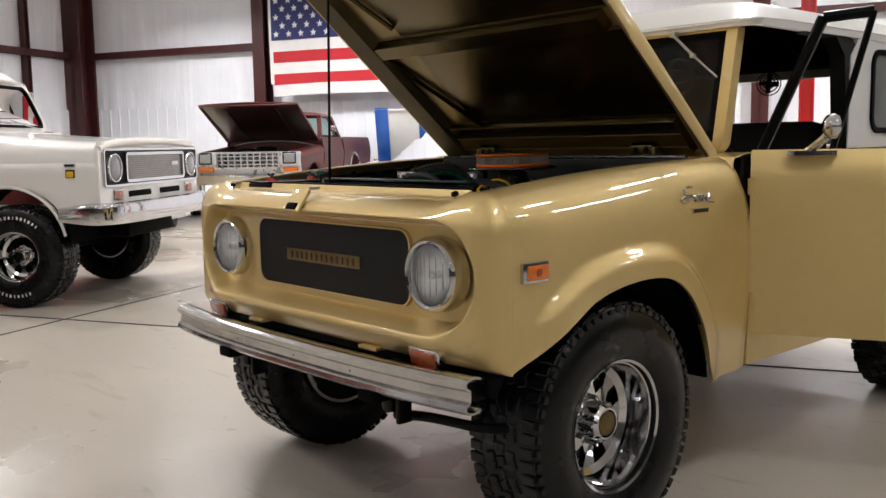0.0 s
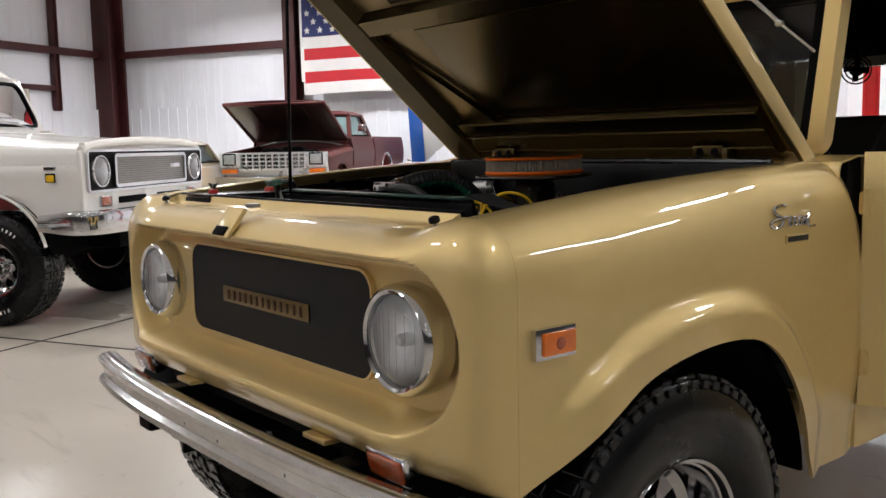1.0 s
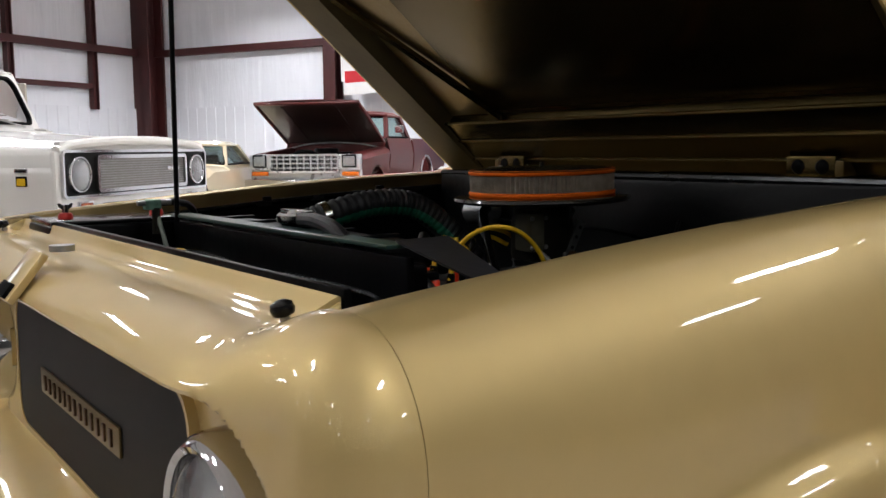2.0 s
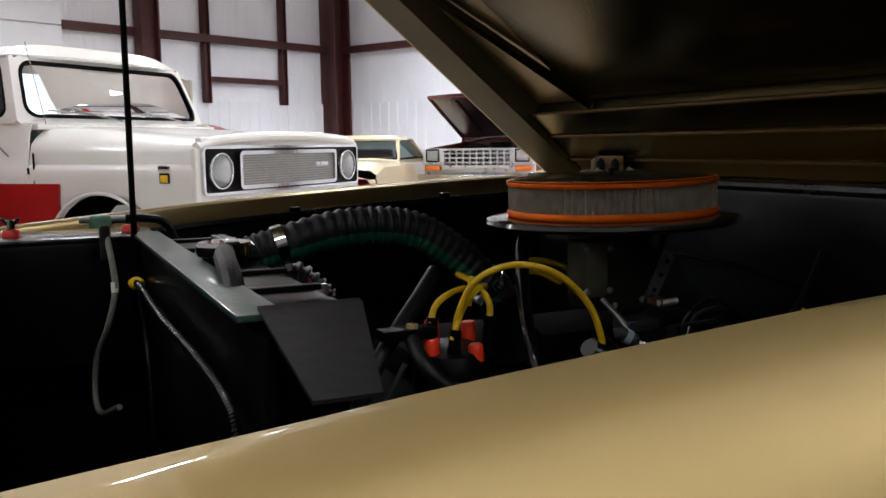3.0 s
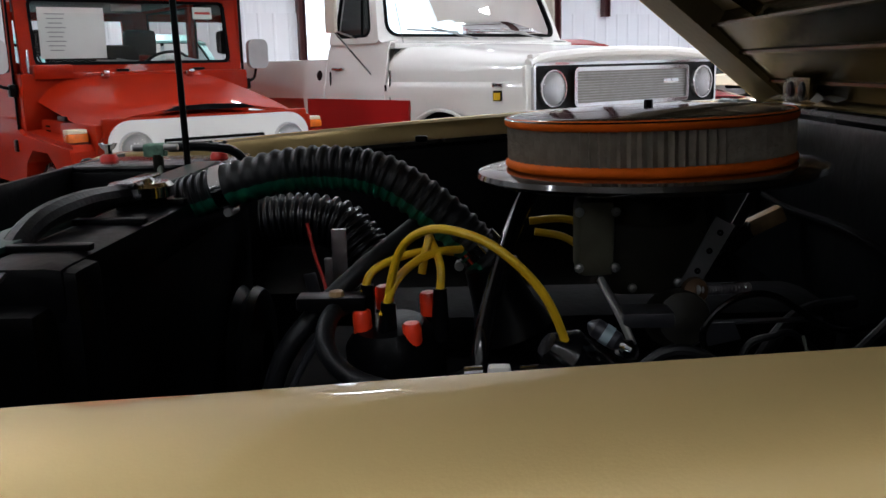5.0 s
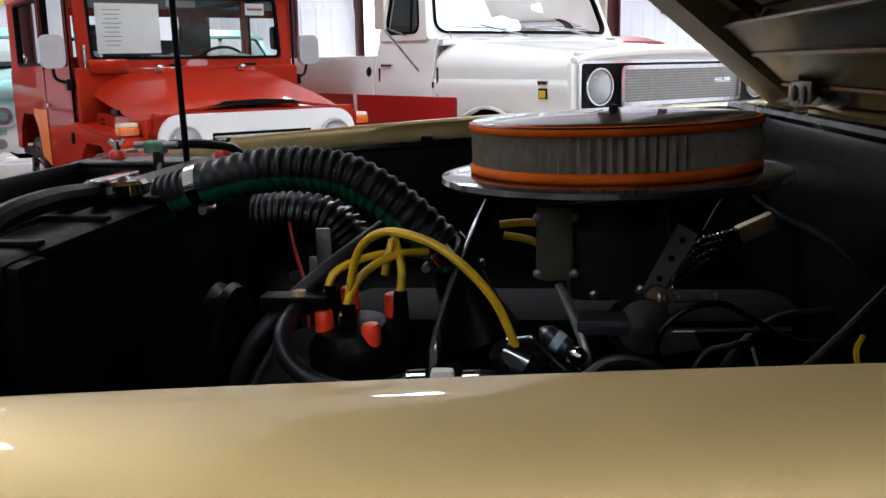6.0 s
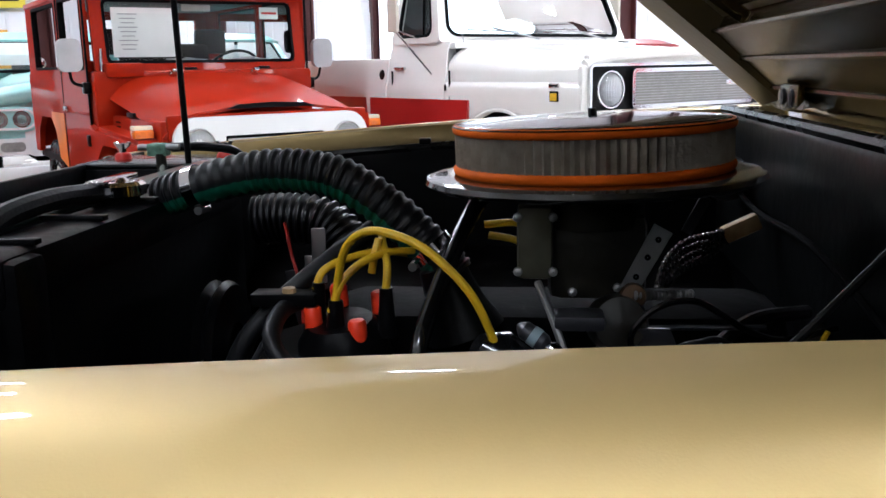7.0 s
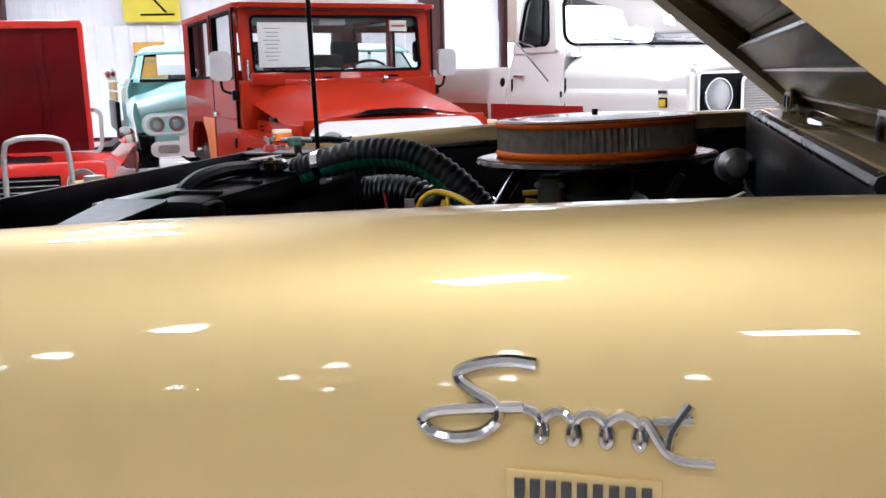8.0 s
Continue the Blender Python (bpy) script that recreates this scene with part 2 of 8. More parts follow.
def hose_band(bm, pts, r, rib, ribs, a0, a1, per=10, n=6):
    """A coloured stripe that lies on a corrugated hose between two angles round it (0 towards +x, 90 downwards)."""
    P, rows, side = smooth_path(pts, per), [], None
    total = ribs * 4
    Q = []
    for k in range(total + 1):
        f = k / total * (len(P) - 1)
        i = min(int(f), len(P) - 2)
        Q.append(P[i].lerp(P[i + 1], f - i))
    for i, p in enumerate(Q):
        d = (Q[min(i + 1, total)] - Q[max(i - 1, 0)]).normalized()
        if side is None:
            side = d.cross(Vector((0, 0, 1))).normalized()
        side = (side - d * side.dot(d)).normalized()
        other = d.cross(side)
        rr = r + rib * (1 if i % 4 in (1, 2) else -1)
        rows.append([p + (side * math.cos(radians(a0 + (a1 - a0) * k / n)) + other * math.sin(radians(a0 + (a1 - a0) * k / n))) * rr for k in range(n + 1)])
    sheet(bm, rows)
    return bm


def sheet(bm, rows, close=False):
    """A skin over rows of points."""
    vs = [[bm.verts.new(p) for p in row] for row in rows]
    for a, b in zip(vs, vs[1:]):
        for k in range(len(a) - (0 if close else 1)):
            j = (k + 1) % len(a)
            bm.faces.new((a[k], a[j], b[j], b[k]))
    return vs


def thick(ob, t, off=-1.0):
    md = ob.modifiers.new("thickness", "SOLIDIFY")
    md.thickness, md.offset = t, off
    return ob


def prism(bm, outline, axis, a, b, m=None):
    """A flat outline pushed from a to b along an axis; the outline has the two other coordinates, in order."""
    def at(p, h):
        q = {"x": (h, p[0], p[1]), "y": (p[0], h, p[1]), "z": (p[0], p[1], h)}[axis]
        return m @ Vector(q) if m is not None else Vector(q)
    lo, hi = [bm.verts.new(at(p, a)) for p in outline], [bm.verts.new(at(p, b)) for p in outline]
    n = len(outline)
    for k in range(n):
        bm.faces.new((lo[k], lo[(k + 1) % n], hi[(k + 1) % n], hi[k]))
    bm.faces.new(lo[::-1])
    bm.faces.new(hi)
    bmesh.ops.recalc_face_normals(bm, faces=bm.faces)
    return bm


def rounded(w, h, r, n=6):
    """A rounded rectangle, as points round its centre."""
    out = []
    for cx, cy, a0 in ((w / 2 - r, h / 2 - r, 0), (-w / 2 + r, h / 2 - r, 90), (-w / 2 + r, -h / 2 + r, 180), (w / 2 - r, -h / 2 + r, 270)):
        out += [(cx + r * math.cos(radians(a0 + 90 * k / n)), cy + r * math.sin(radians(a0 + 90 * k / n))) for k in range(n + 1)]
    return out


def ring_frame(bm, w, h, r, border, a, b, axis, c, m=None, tilt=0.0):
    """A rounded frame: outer size w x h, a border, between a and b along an axis, round the centre c; tilt leans it back with height."""
    outer, inner = rounded(w, h, r), rounded(w - 2 * border, h - 2 * border, max(0.005, r - border))
    def at(p, d):
        d = d + tilt * p[1]
        q = {"x": (d, c[0] + p[0], c[1] + p[1]), "y": (c[0] + p[0], d, c[1] + p[1]), "z": (c[0] + p[0], c[1] + p[1], d)}[axis]
        return m @ Vector(q) if m is not None else Vector(q)
    loops = [[bm.verts.new(at(p, d)) for p in o] for o, d in ((outer, a), (outer, b), (inner, b), (inner, a))]
    n = len(outer)
    for i in range(4):
        for k in range(n):
            bm.faces.new((loops[i][k], loops[i][(k + 1) % n], loops[(i + 1) % 4][(k + 1) % n], loops[(i + 1) % 4][k]))
    bmesh.ops.recalc_face_normals(bm, faces=bm.faces)
    return bm


def fluted(bm, m, r, z, deep=0.0007, dish=0.012):
    """A round bright reflector with upright flutes and soft bands, facing the local z of m."""
    rows = []
    for j in range(17):
        v = j / 16
        row = []
        for k in range(97):
            a = 2 * math.pi * k / 96
            x, y = r * v * math.cos(a), r * v * math.sin(a)
            h = z + dish * v * v + deep * (0.35 * math.sin(2 * math.pi * y / 0.030) + math.sin(2 * math.pi * x / 0.022 + 1.0)) * (1 - v ** 6)
            row.append(m @ Vector((x, y, h)))
        rows.append(row)
    sheet(bm, rows)
    bmesh.ops.remove_doubles(bm, verts=bm.verts, dist=1e-5)
    return bm


def turn_to(d):
    """Turns local z to the direction d."""
    return Vector(d).to_track_quat("Z", "Y").to_matrix().to_4x4()


# ---- the hall ----
def wall_quad(bm, p, q, z0, z1, depth):
    """A wall slab from p to q, with its thickness to the outside (away from the hall's middle)."""
    d = (q - p).normalized()
    n = d.cross(Vector((0, 0, 1)))
    mid = hall(15, 15)
    if (mid - p).dot(n) > 0:
        n = -n
    c = (p + q) / 2 + n * depth / 2
    m = Matrix.Translation((c.x, c.y, (z0 + z1) / 2)) @ Matrix.Rotation(math.atan2(d.y, d.x), 4, "Z")
    return box(bm, (0, 0, 0), ((q - p).length, depth, z1 - z0), 0, m)


LU, LW = 38.0, 42.0
floor = obj("floor", boxed((0, 0, FLOOR - 0.1), (2 * LU, 2 * LW, 0.2), 0, Matrix.Translation(hall(LU / 2, LW / 2)) @ Matrix.Rotation(radians(27), 4, "Z")), CONCRETE, None, "pale polished concrete workshop floor with saw-cut joints", 0, category="floor", kind="structure")
DOOR0, DOOR1, DOORH = 7.75, 11.35, 3.2
bm = bmesh.new()
wall_quad(bm, hall(0, 0), hall(0, DOOR0), 0, EAVE, 0.2)
wall_quad(bm, hall(0, DOOR1), hall(0, LW), 0, EAVE, 0.2)
wall_quad(bm, hall(0, DOOR0), hall(0, DOOR1), DOORH, EAVE, 0.2)
obj("wall_west", bm, INSUL, None, "white vinyl-faced insulated metal wall", 0, category="wall", kind="structure")
obj("wall_north", wall_quad(bmesh.new(), hall(0, 0), hall(LU, 0), 0, EAVE, 0.2), INSUL, None, "white vinyl-faced insulated metal wall", 0, category="wall", kind="structure")
# unseen walls that close the hall, kept dark to limit bounce
obj("wall_east", wall_quad(bmesh.new(), hall(LU, 0), hall(LU, LW), 0, EAVE, 0.2), DARK_WALL, None, "unseen plain wall, dark grey to hold back bounced light", 0, category="wall", kind="structure")
obj("wall_south", wall_quad(bmesh.new(), hall(0, LW), hall(LU, LW), 0, EAVE, 0.2), DARK_WALL, None, "unseen plain wall, dark grey to hold back bounced light", 0, category="wall", kind="structure")
obj("ceiling", boxed((0, 0, EAVE + 0.15), (LU + 1, LW + 1, 0.3), 0, Matrix.Translation(hall(LU / 2, LW / 2)) @ Matrix.Rotation(radians(27), 4, "Z")), CEIL, None, "white vinyl-faced roof insulation", 0, category="ceiling", kind="structure")


def ribbed(p, q, z0, z1):
    """Ribbed steel liner panel along a wall, standing 5 cm off it."""
    d = (q - p).normalized()
    n = d.cross(Vector((0, 0, 1)))
    if (hall(15, 15) - p).dot(n) < 0:
        n = -n
    L = (q - p).length
    line, x = [], 0.0
    while x < L - 0.3:
        for dx, dy in ((0, 0.05), (0.235, 0.05), (0.25, 0.06), (0.285, 0.06), (0.3, 0.05)):
            line.append(p + d * (x + dx) + n * dy)
        x += 0.3
    line.append(p + d * L + n * 0.05)
    bm = bmesh.new()
    sheet(bm, [[v + Vector((0, 0, z)) for v in line] for z in (z0, z1)])
    return bm


WAINS = 2.36
for i, (p, q) in enumerate(((hall(0, 0.05), hall(0, DOOR0)), (hall(0, DOOR1), hall(0, LW)), (hall(0.05, 0), hall(LU, 0)))):
    thick(obj(f"wall_liner_{i + 1}", ribbed(p, q, 0, WAINS), PANEL, None, "ribbed white steel liner panel on the lower wall", 0, category="wall panel", kind="structure"), 0.004)

HALL_TURN = Matrix.Rotation(radians(27), 4, "Z")


def steel(name, a, b, z0, z1, sa, sb, label):
    """A red steel member: an I-shaped post when it is tall, else a bar."""
    c = hall(a, b)
    m = Matrix.Translation((c.x, c.y, 0)) @ HALL_TURN
    bm = bmesh.new()
    f = min(sa, sb) * 0.12 + 0.004
    if z1 - z0 > 1.5:
        box(bm, (0, 0, (z0 + z1) / 2), (f, sb, z1 - z0), 0, m)
        for s in (-1, 1):
            box(bm, (0, s * (sb - f) / 2, (z0 + z1) / 2), (sa, f, z1 - z0), 0, m)
    else:
        box(bm, (0, 0, (z0 + z1) / 2), (sa, sb, z1 - z0), 0.006, m)
    return obj(name, bm, COLUMN, None, label, 0, category="steel frame", kind="structure")


for b in (0.35, 5.9, 12.9, 20.8, 27.5, 34.5):
    steel("wall_column", 0.28, b, 0, EAVE, 0.55 if b < 1 else 0.3, 0.45 if b > 1 else 0.55, "dark red steel column standing against the wall")
for a in (5.75, 11.2, 17.2, 23.2, 29.2, 35.2):
    steel("wall_column", a, 0.22, 0, EAVE, 0.32, 0.34, "dark red steel column standing against the wall")
for z in (3.66, 5.6):
    steel("wall_girt", 0.12, DOOR0 / 2, z, z + 0.17, 0.16, DOOR0, "dark red steel girt along the wall")
    steel("wall_girt", 0.12, (DOOR1 + LW) / 2, z, z + 0.17, 0.16, LW - DOOR1, "dark red steel girt along the wall")
    steel("wall_girt", LU / 2, 0.12, z, z + 0.17, LU, 0.16, "dark red steel girt along the wall")
for b in (2.0, 4.3):
    steel("wall_post", 0.12, b, 2.3, EAVE, 0.16, 0.16, "dark red steel framing post on the wall")
steel("wall_header", 0.12, 3.15, 2.78, 2.9, 0.12, 2.2, "dark red steel framing bar on the wall")
for b in (DOOR0 - 0.05, DOOR1 + 0.05):
    steel("door_jamb", 0.1, b, 0, DOORH, 0.2, 0.14, "dark red steel jamb of the vehicle door")

# daylight outside the open vehicle door
GLOW = mat("overcast_daylight", (0.92, 0.97, 1.0), 1.0, 0, 0.02, 0.2, emit=2.2)
mid = hall(-6, (DOOR0 + DOOR1) / 2)
obj("backdrop", boxed((0, 0, 3), (0.1, 16, 8), 0, Matrix.Translation((mid.x, mid.y, 0)) @ HALL_TURN), GLOW, None, "bright overcast daylight beyond the open door", 0, category="backdrop", kind="structure")
obj("ground", boxed((0, 0, -0.15), (14, 20, 0.1), 0, Matrix.Translation(hall(-7.2, 9.4)) @ HALL_TURN), CONCRETE, None, "pale concrete apron outside the door", 0, category="ground", kind="structure")

# saw-cut joints in the floor
JOINT = mat("dark_joint", (0.06, 0.055, 0.05), 0.8)
for i in range(7):
    a = 1.6 + i * 5.6
    obj("floor_joint", boxed((0, 0, FLOOR + 0.002), (0.018, LW, 0.004), 0, Matrix.Translation(hall(a, LW / 2)) @ HALL_TURN), JOINT, None, "dark saw-cut joint in the concrete", 0, category="floor joint", kind="structure")
    b = 3.2 + i * 5.6
    obj("floor_joint", boxed((0, 0, FLOOR + 0.003), (LU, 0.018, 0.004), 0, Matrix.Translation(hall(LU / 2, b)) @ HALL_TURN), JOINT, None, "dark saw-cut joint in the concrete", 0, category="floor joint", kind="structure")

# lamps under the roof: glowing glass bells, and long flat ones over the middle rows
LAMP_WHITE = mat("lamp_housing", (0.8, 0.8, 0.8), 0.4)
LAMP_GLASS = mat("lit_prismatic_glass", (1.0, 0.985, 0.96), 0.4, 0, 0.02, 20, emit=9.0)


def high_bay(a, b, power):
    t = thing("high_bay_lamp", Matrix.Translation(hall(a, b, 5.3)) @ HALL_TURN, "lit glass bell lamp hung under the roof", "ceiling light", "bell lamps under the roof")
    part("glass_bell", lathe(bmesh.new(), [(0.235, 0.01), (0.24, 0.03), (0.225, 0.15), (0.19, 0.28), (0.13, 0.38), (0.10, 0.42)], Matrix.Identity(4), 24), LAMP_GLASS, t, "glowing ribbed glass bell")
    part("housing", lathe(bmesh.new(), [(0.0005, 0.64), (0.07, 0.63), (0.11, 0.58), (0.12, 0.42), (0.10, 0.41)], Matrix.Identity(4), 24), LAMP_WHITE, t)
    part("hanger", rod(bmesh.new(), (0, 0, 0.6), (0, 0, 1.1), 0.006, n=6), STEEL, t)
    d = bpy.data.lights.new("high_bay_light", "AREA")
    d.spread = radians(150)
    d.shape, d.size, d.energy, d.color = "DISK", 0.44, power, (1.0, 0.988, 0.98)
    new("high_bay_light", d).parent = t
    return t


def strip_lamp(a, b, power):
    t = thing("strip_lamp", Matrix.Translation(hall(a, b, 5.4)) @ HALL_TURN, "long white lit strip lamp hung under the roof", "ceiling light", "strip lamps under the roof")
    part("housing", boxed((0, 0, 0.07), (0.46, 1.10, 0.07), 0.012), LAMP_WHITE, t)
    part("diffuser", boxed((0, 0, 0.022), (0.44, 1.06, 0.03), 0.006), LAMP_GLASS, t, "glowing diffuser panel")
    for y in (-0.45, 0.45):
        part("hanger", rod(bmesh.new(), (0, y, 0.1), (0, y, 1.0), 0.004, n=6), STEEL, t)
    d = bpy.data.lights.new("strip_light", "AREA")
    d.spread = radians(150)
    d.shape, d.size, d.size_y, d.energy, d.color = "RECTANGLE", 0.43, 1.04, power, (1.0, 0.988, 0.98)
    new("strip_light", d).parent = t
    return t


def lamp_power(a, b):
    """Bright rows along the two white walls, weaker lamps towards the dark end of the hall."""
    if a < 5 or b < 3:
        return 105 if a < 5 and b > 14 else 185
    if 17 < a < 27 and 12 < b < 20:
        return (135 if a < 20 else 110) if b < 15 else 62
    return 15 if a > 29 or b > 30 else 19 if a > 24 or b > 24 else 20 if a > 20 or b > 20.5 else 100


for a, b in itertools.product((4.5, 9.0, 13.2, 18.5, 23.5, 29.5), (2.8, 7.6)):
    high_bay(a, b, lamp_power(a, b))
for b, row in ((12.6, (4.5, 9.0, 13.2, 17.7, 22.5, 25.9)), (19.1, (4.5, 8.2, 12.0, 19.6, 24.9, 30.5))):
    for a in row:
        strip_lamp(a, b, lamp_power(a, b))
for b, row in ((24.2, (4.5, 9.5, 14.5, 20.5, 26.9, 33.0)), (28.9, (4.5, 13.0, 21.9, 27.0, 33.0)), (33.0, (15.0, 22.8, 29.1, 35.0)), (38.5, (22.0, 29.6, 35.0))):
    for a in row:
        high_bay(a, b, lamp_power(a, b))

# ---- the gold off-roader in front ----
HALF, NOSE, CR = 0.835, -0.075, 0.12     # half width, front plane, corner radius
CRX, CRB = 0.10, 0.08                   # the front corner seen from above, and the roll under the chin


def crest(y):
    """Height of the fender's top line."""
    return 1.147 + 0.11 * y - 0.037 * y * y


def stadium(x, z):
    """Distance to the edge of the long recess round the headlamps (negative inside)."""
    return math.hypot(max(0.0, abs(x) - 0.605), z - 0.915) - 0.152 if abs(x) > 0.605 else abs(z - 0.915) - 0.152


def ease(t):
    t = min(1.0, max(0.0, t))
    return t * t * (3 - 2 * t)


def front_panel(car):
    us = [("l", k / 40) for k in range(40)] + [("m", k / 260) for k in range(261)] + [("r", k / 40) for k in range(1, 41)]
    vs = [("b", k / 8) for k in range(8)] + [("m", k / 64) for k in range(65)] + [("t", k / 32) for k in range(1, 33)]
    rows = []
    for kv, v in vs:
        b = radians({"b": -82 * (1 - v), "m": 0, "t": 90 * v}[kv])
        row = []
        for ku, u in us:
            a = radians({"l": -90 * (1 - u), "m": 0, "r": 90 * u}[ku])
            bx = (HALF - CRX) * ({"l": -1, "m": 2 * u - 1, "r": 1}[ku])
            top = crest(0.045) - CR
            bz = {"b": 0.73, "m": 0.73 + (top - 0.73) * v, "t": top}[kv]
            x, z = bx + CRX * math.sin(a) * (math.cos(b) if b > 0 else 1.0), bz + (CR if b > 0 else CRB) * math.sin(b)
            y = NOSE + CR - CR * math.cos(a) * math.cos(b)
            y += 0.036 * ease((abs(x) - 0.56) / 0.2) * math.cos(a) * math.cos(b)
            y += (0.088 - 0.030 * ease((abs(x) - 0.66) / 0.1)) * ease(0.5 - stadium(x, z) / 0.030) * ease((0.80 - abs(x)) / 0.02) - 0.010 * math.exp(-((z - 0.735) / 0.018) ** 2) * ease((0.72 - abs(x)) / 0.1)
            z -= 0.024 * ease((0.70 - abs(x)) / 0.10) * max(0.0, math.sin(b)) ** 2
            row.append(Vector((x, y, z)))
        rows.append(row)
    for dy, dz in ((0.010, -0.0235), (0.020, -0.021), (0.027, -0.014), (0.031, -0.003), (0.034, 0.001), (0.037, -0.001), (0.038, -0.03)):
        rows.append([Vector((p.x, NOSE + CR + dy, crest(0.045) + dz)) if abs(p.x) < 0.645 else Vector((p.x, NOSE + CR + 0.001, p.z)) for p in rows[104]])
    bm = bmesh.new()
    sheet(bm, rows)
    f = thick(part("front_panel", bm, GOLD, car, "gold metallic front panel with a long recess"), 0.006)
    part("header_backing", boxed((0, NOSE + CR + 0.0445, crest(0.045) - 0.046), (1.29, 0.009, 0.105), 0.002), BLACK, f, "black inner face of the header")
    return f


ARCH = [(-0.02, 0.645), (0.031, 0.652), (0.14, 0.70), (0.278, 0.784), (0.36, 0.826), (0.48, 0.853), (0.62, 0.862), (0.74, 0.845), (0.83, 0.79), (0.90, 0.70), (0.95, 0.60), (0.98, 0.53), (1.017, 0.458)]


def arch_line():
    return [(p.x, p.y) for p in smooth_path([(y, z, 0) for y, z in ARCH], 7)]


def section(y):
    """The fender's outer section from its crest down to where the side runs straight: a round corner in front, a long soft shoulder behind."""
    k = ease((y - 0.045) / 0.27)
    c = crest(y) - 0.05 * ease((y - 1.2) / 0.085) ** 2
    X, a, h, p = HALF + 0.009 * k - 0.012 * ease((y - 1.22) / 0.06), 0.14 - 0.024 * ease((y - 0.55) / 0.35) * ease((1.25 - y) / 0.1), 0.295, 2.5
    out = []
    for i in range(41):
        b = radians(90 - 90 * i / 40)
        co, si = max(0.0, math.cos(b)), math.sin(b)
        x0, z0 = X - CRX + CRX * co, c - CR + CR * si
        x1, z1 = X - a + a * co ** (2 / p), c - h + h * si ** (2 / p)
        out.append((x0 + (x1 - x0) * k, z0 + (z1 - z0) * k))
    return c, X, out


def fender_x(y, z):
    """How far out the fender's skin stands at a place on its side."""
    c, X, pts = section(y)
    for (xa, za), (xb, zb) in zip(pts, pts[1:]):
        if zb <= z <= za:
            return xa + (xb - xa) * (za - z) / max(1e-6, za - zb)
    return X


def fender(car, s):
    line = arch_line()
    cols = [(y, z) for y, z in line if y > 0.05] + [(1.03, 0.458), (1.10, 0.458), (1.16, 0.458), (1.2, 0.458), (1.23, 0.458), (1.255, 0.459), (1.27, 0.46), (1.283, 0.462)]
    cols = [(0.0457, 0.655)] + cols
    rows = []
    for y, zb in cols:
        c, X, arc = section(y)
        pts = [(0.686, c - 0.068), (0.688, c - 0.034), (0.690, c - 0.013), (0.694, c - 0.005), (0.703, c - 0.001)]
        for k in range(len(arc) + 22):
            x, z = arc[k] if k < len(arc) else (X, arc[-1][1] + (zb - arc[-1][1]) * (k - len(arc) + 1) / 22)
            if k < len(arc) and z < zb + 0.02:
                z = zb + 0.02 * (1 - k / len(arc))
            d = min(math.hypot(y - ya, z - za) for ya, za in line)
            x += 0.034 * ease((0.11 - d) / 0.055) * ease((y - 0.05) / 0.2) * ease((1.1 - y) / 0.1) - 0.02 * ease((0.75 - z) / 0.3) * ease((y - 0.9) / 0.1)
            pts.append((x, z))
        rows.append([Vector((s * x, y, z)) for x, z in pts])
    bm = bmesh.new()
    sheet(bm, [r[4:] if s > 0 else r[:3:-1] for r in rows])
    f = thick(part("fender", bm, GOLD, car), 0.01)
    # the flange takes a darker gold: the hood's shade is in its colour
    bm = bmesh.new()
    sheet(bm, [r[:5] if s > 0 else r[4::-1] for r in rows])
    thick(part("inner_flange", bm, GOLD_MID, f, "inner flange of the fender, gold darkened as if shaded"), 0.006)
    # dark wheel housing behind the opening
    bm = bmesh.new()
    arc = [(0.5 + 0.53 * math.cos(radians(a)), 0.43 + 0.47 * math.sin(radians(a))) for a in range(4, 163, 6)]
    sheet(bm, [[Vector((s * x, y, z)) for y, z in arc] for x in (0.815, 0.49)])
    thick(part("wheel_housing", bm, BLACK_MATT, f), 0.01)
    return f


def headlamp(car, x):
    m = Matrix.Translation((x, -0.02, 0.915)) @ turn_to((0, -1, 0))
    r = part("headlamp", lathe(bmesh.new(), [(0.088, -0.02), (0.088, 0.004), (0.091, 0.014), (0.098, 0.018), (0.105, 0.013), (0.110, 0.0), (0.112, -0.045)], m, 48), CHROME, car, "round sealed-beam headlamp in a chrome ring")
    part("reflector", fluted(bmesh.new(), m, 0.089, -0.028, 0.0007, 0.03), REFLECTOR, r)
    part("bulb", lathe(bmesh.new(), [(0.0005, 0.006), (0.010, 0.004), (0.013, -0.006), (0.013, -0.028)], m, 16), REFLECTOR, r)
    bm = lathe(bmesh.new(), [(0.089 * math.cos(radians(a)), 0.002 + 0.03 * math.sin(radians(a))) for a in range(0, 90, 9)] + [(0.0005, 0.032)], m, 40)
    part("lens", bm, LENS, r)
    bm = bmesh.new()
    for k in range(-3, 4):
        h = math.sqrt(max(0, 0.075 ** 2 - (k * 0.02) ** 2))
        box(bm, (k * 0.02, 0, 0.026 - 0.0035 * k * k / 2), (0.0008, 1.7 * h, 0.001), 0, m)
    part("lens_fluting", bm, LENS, r)


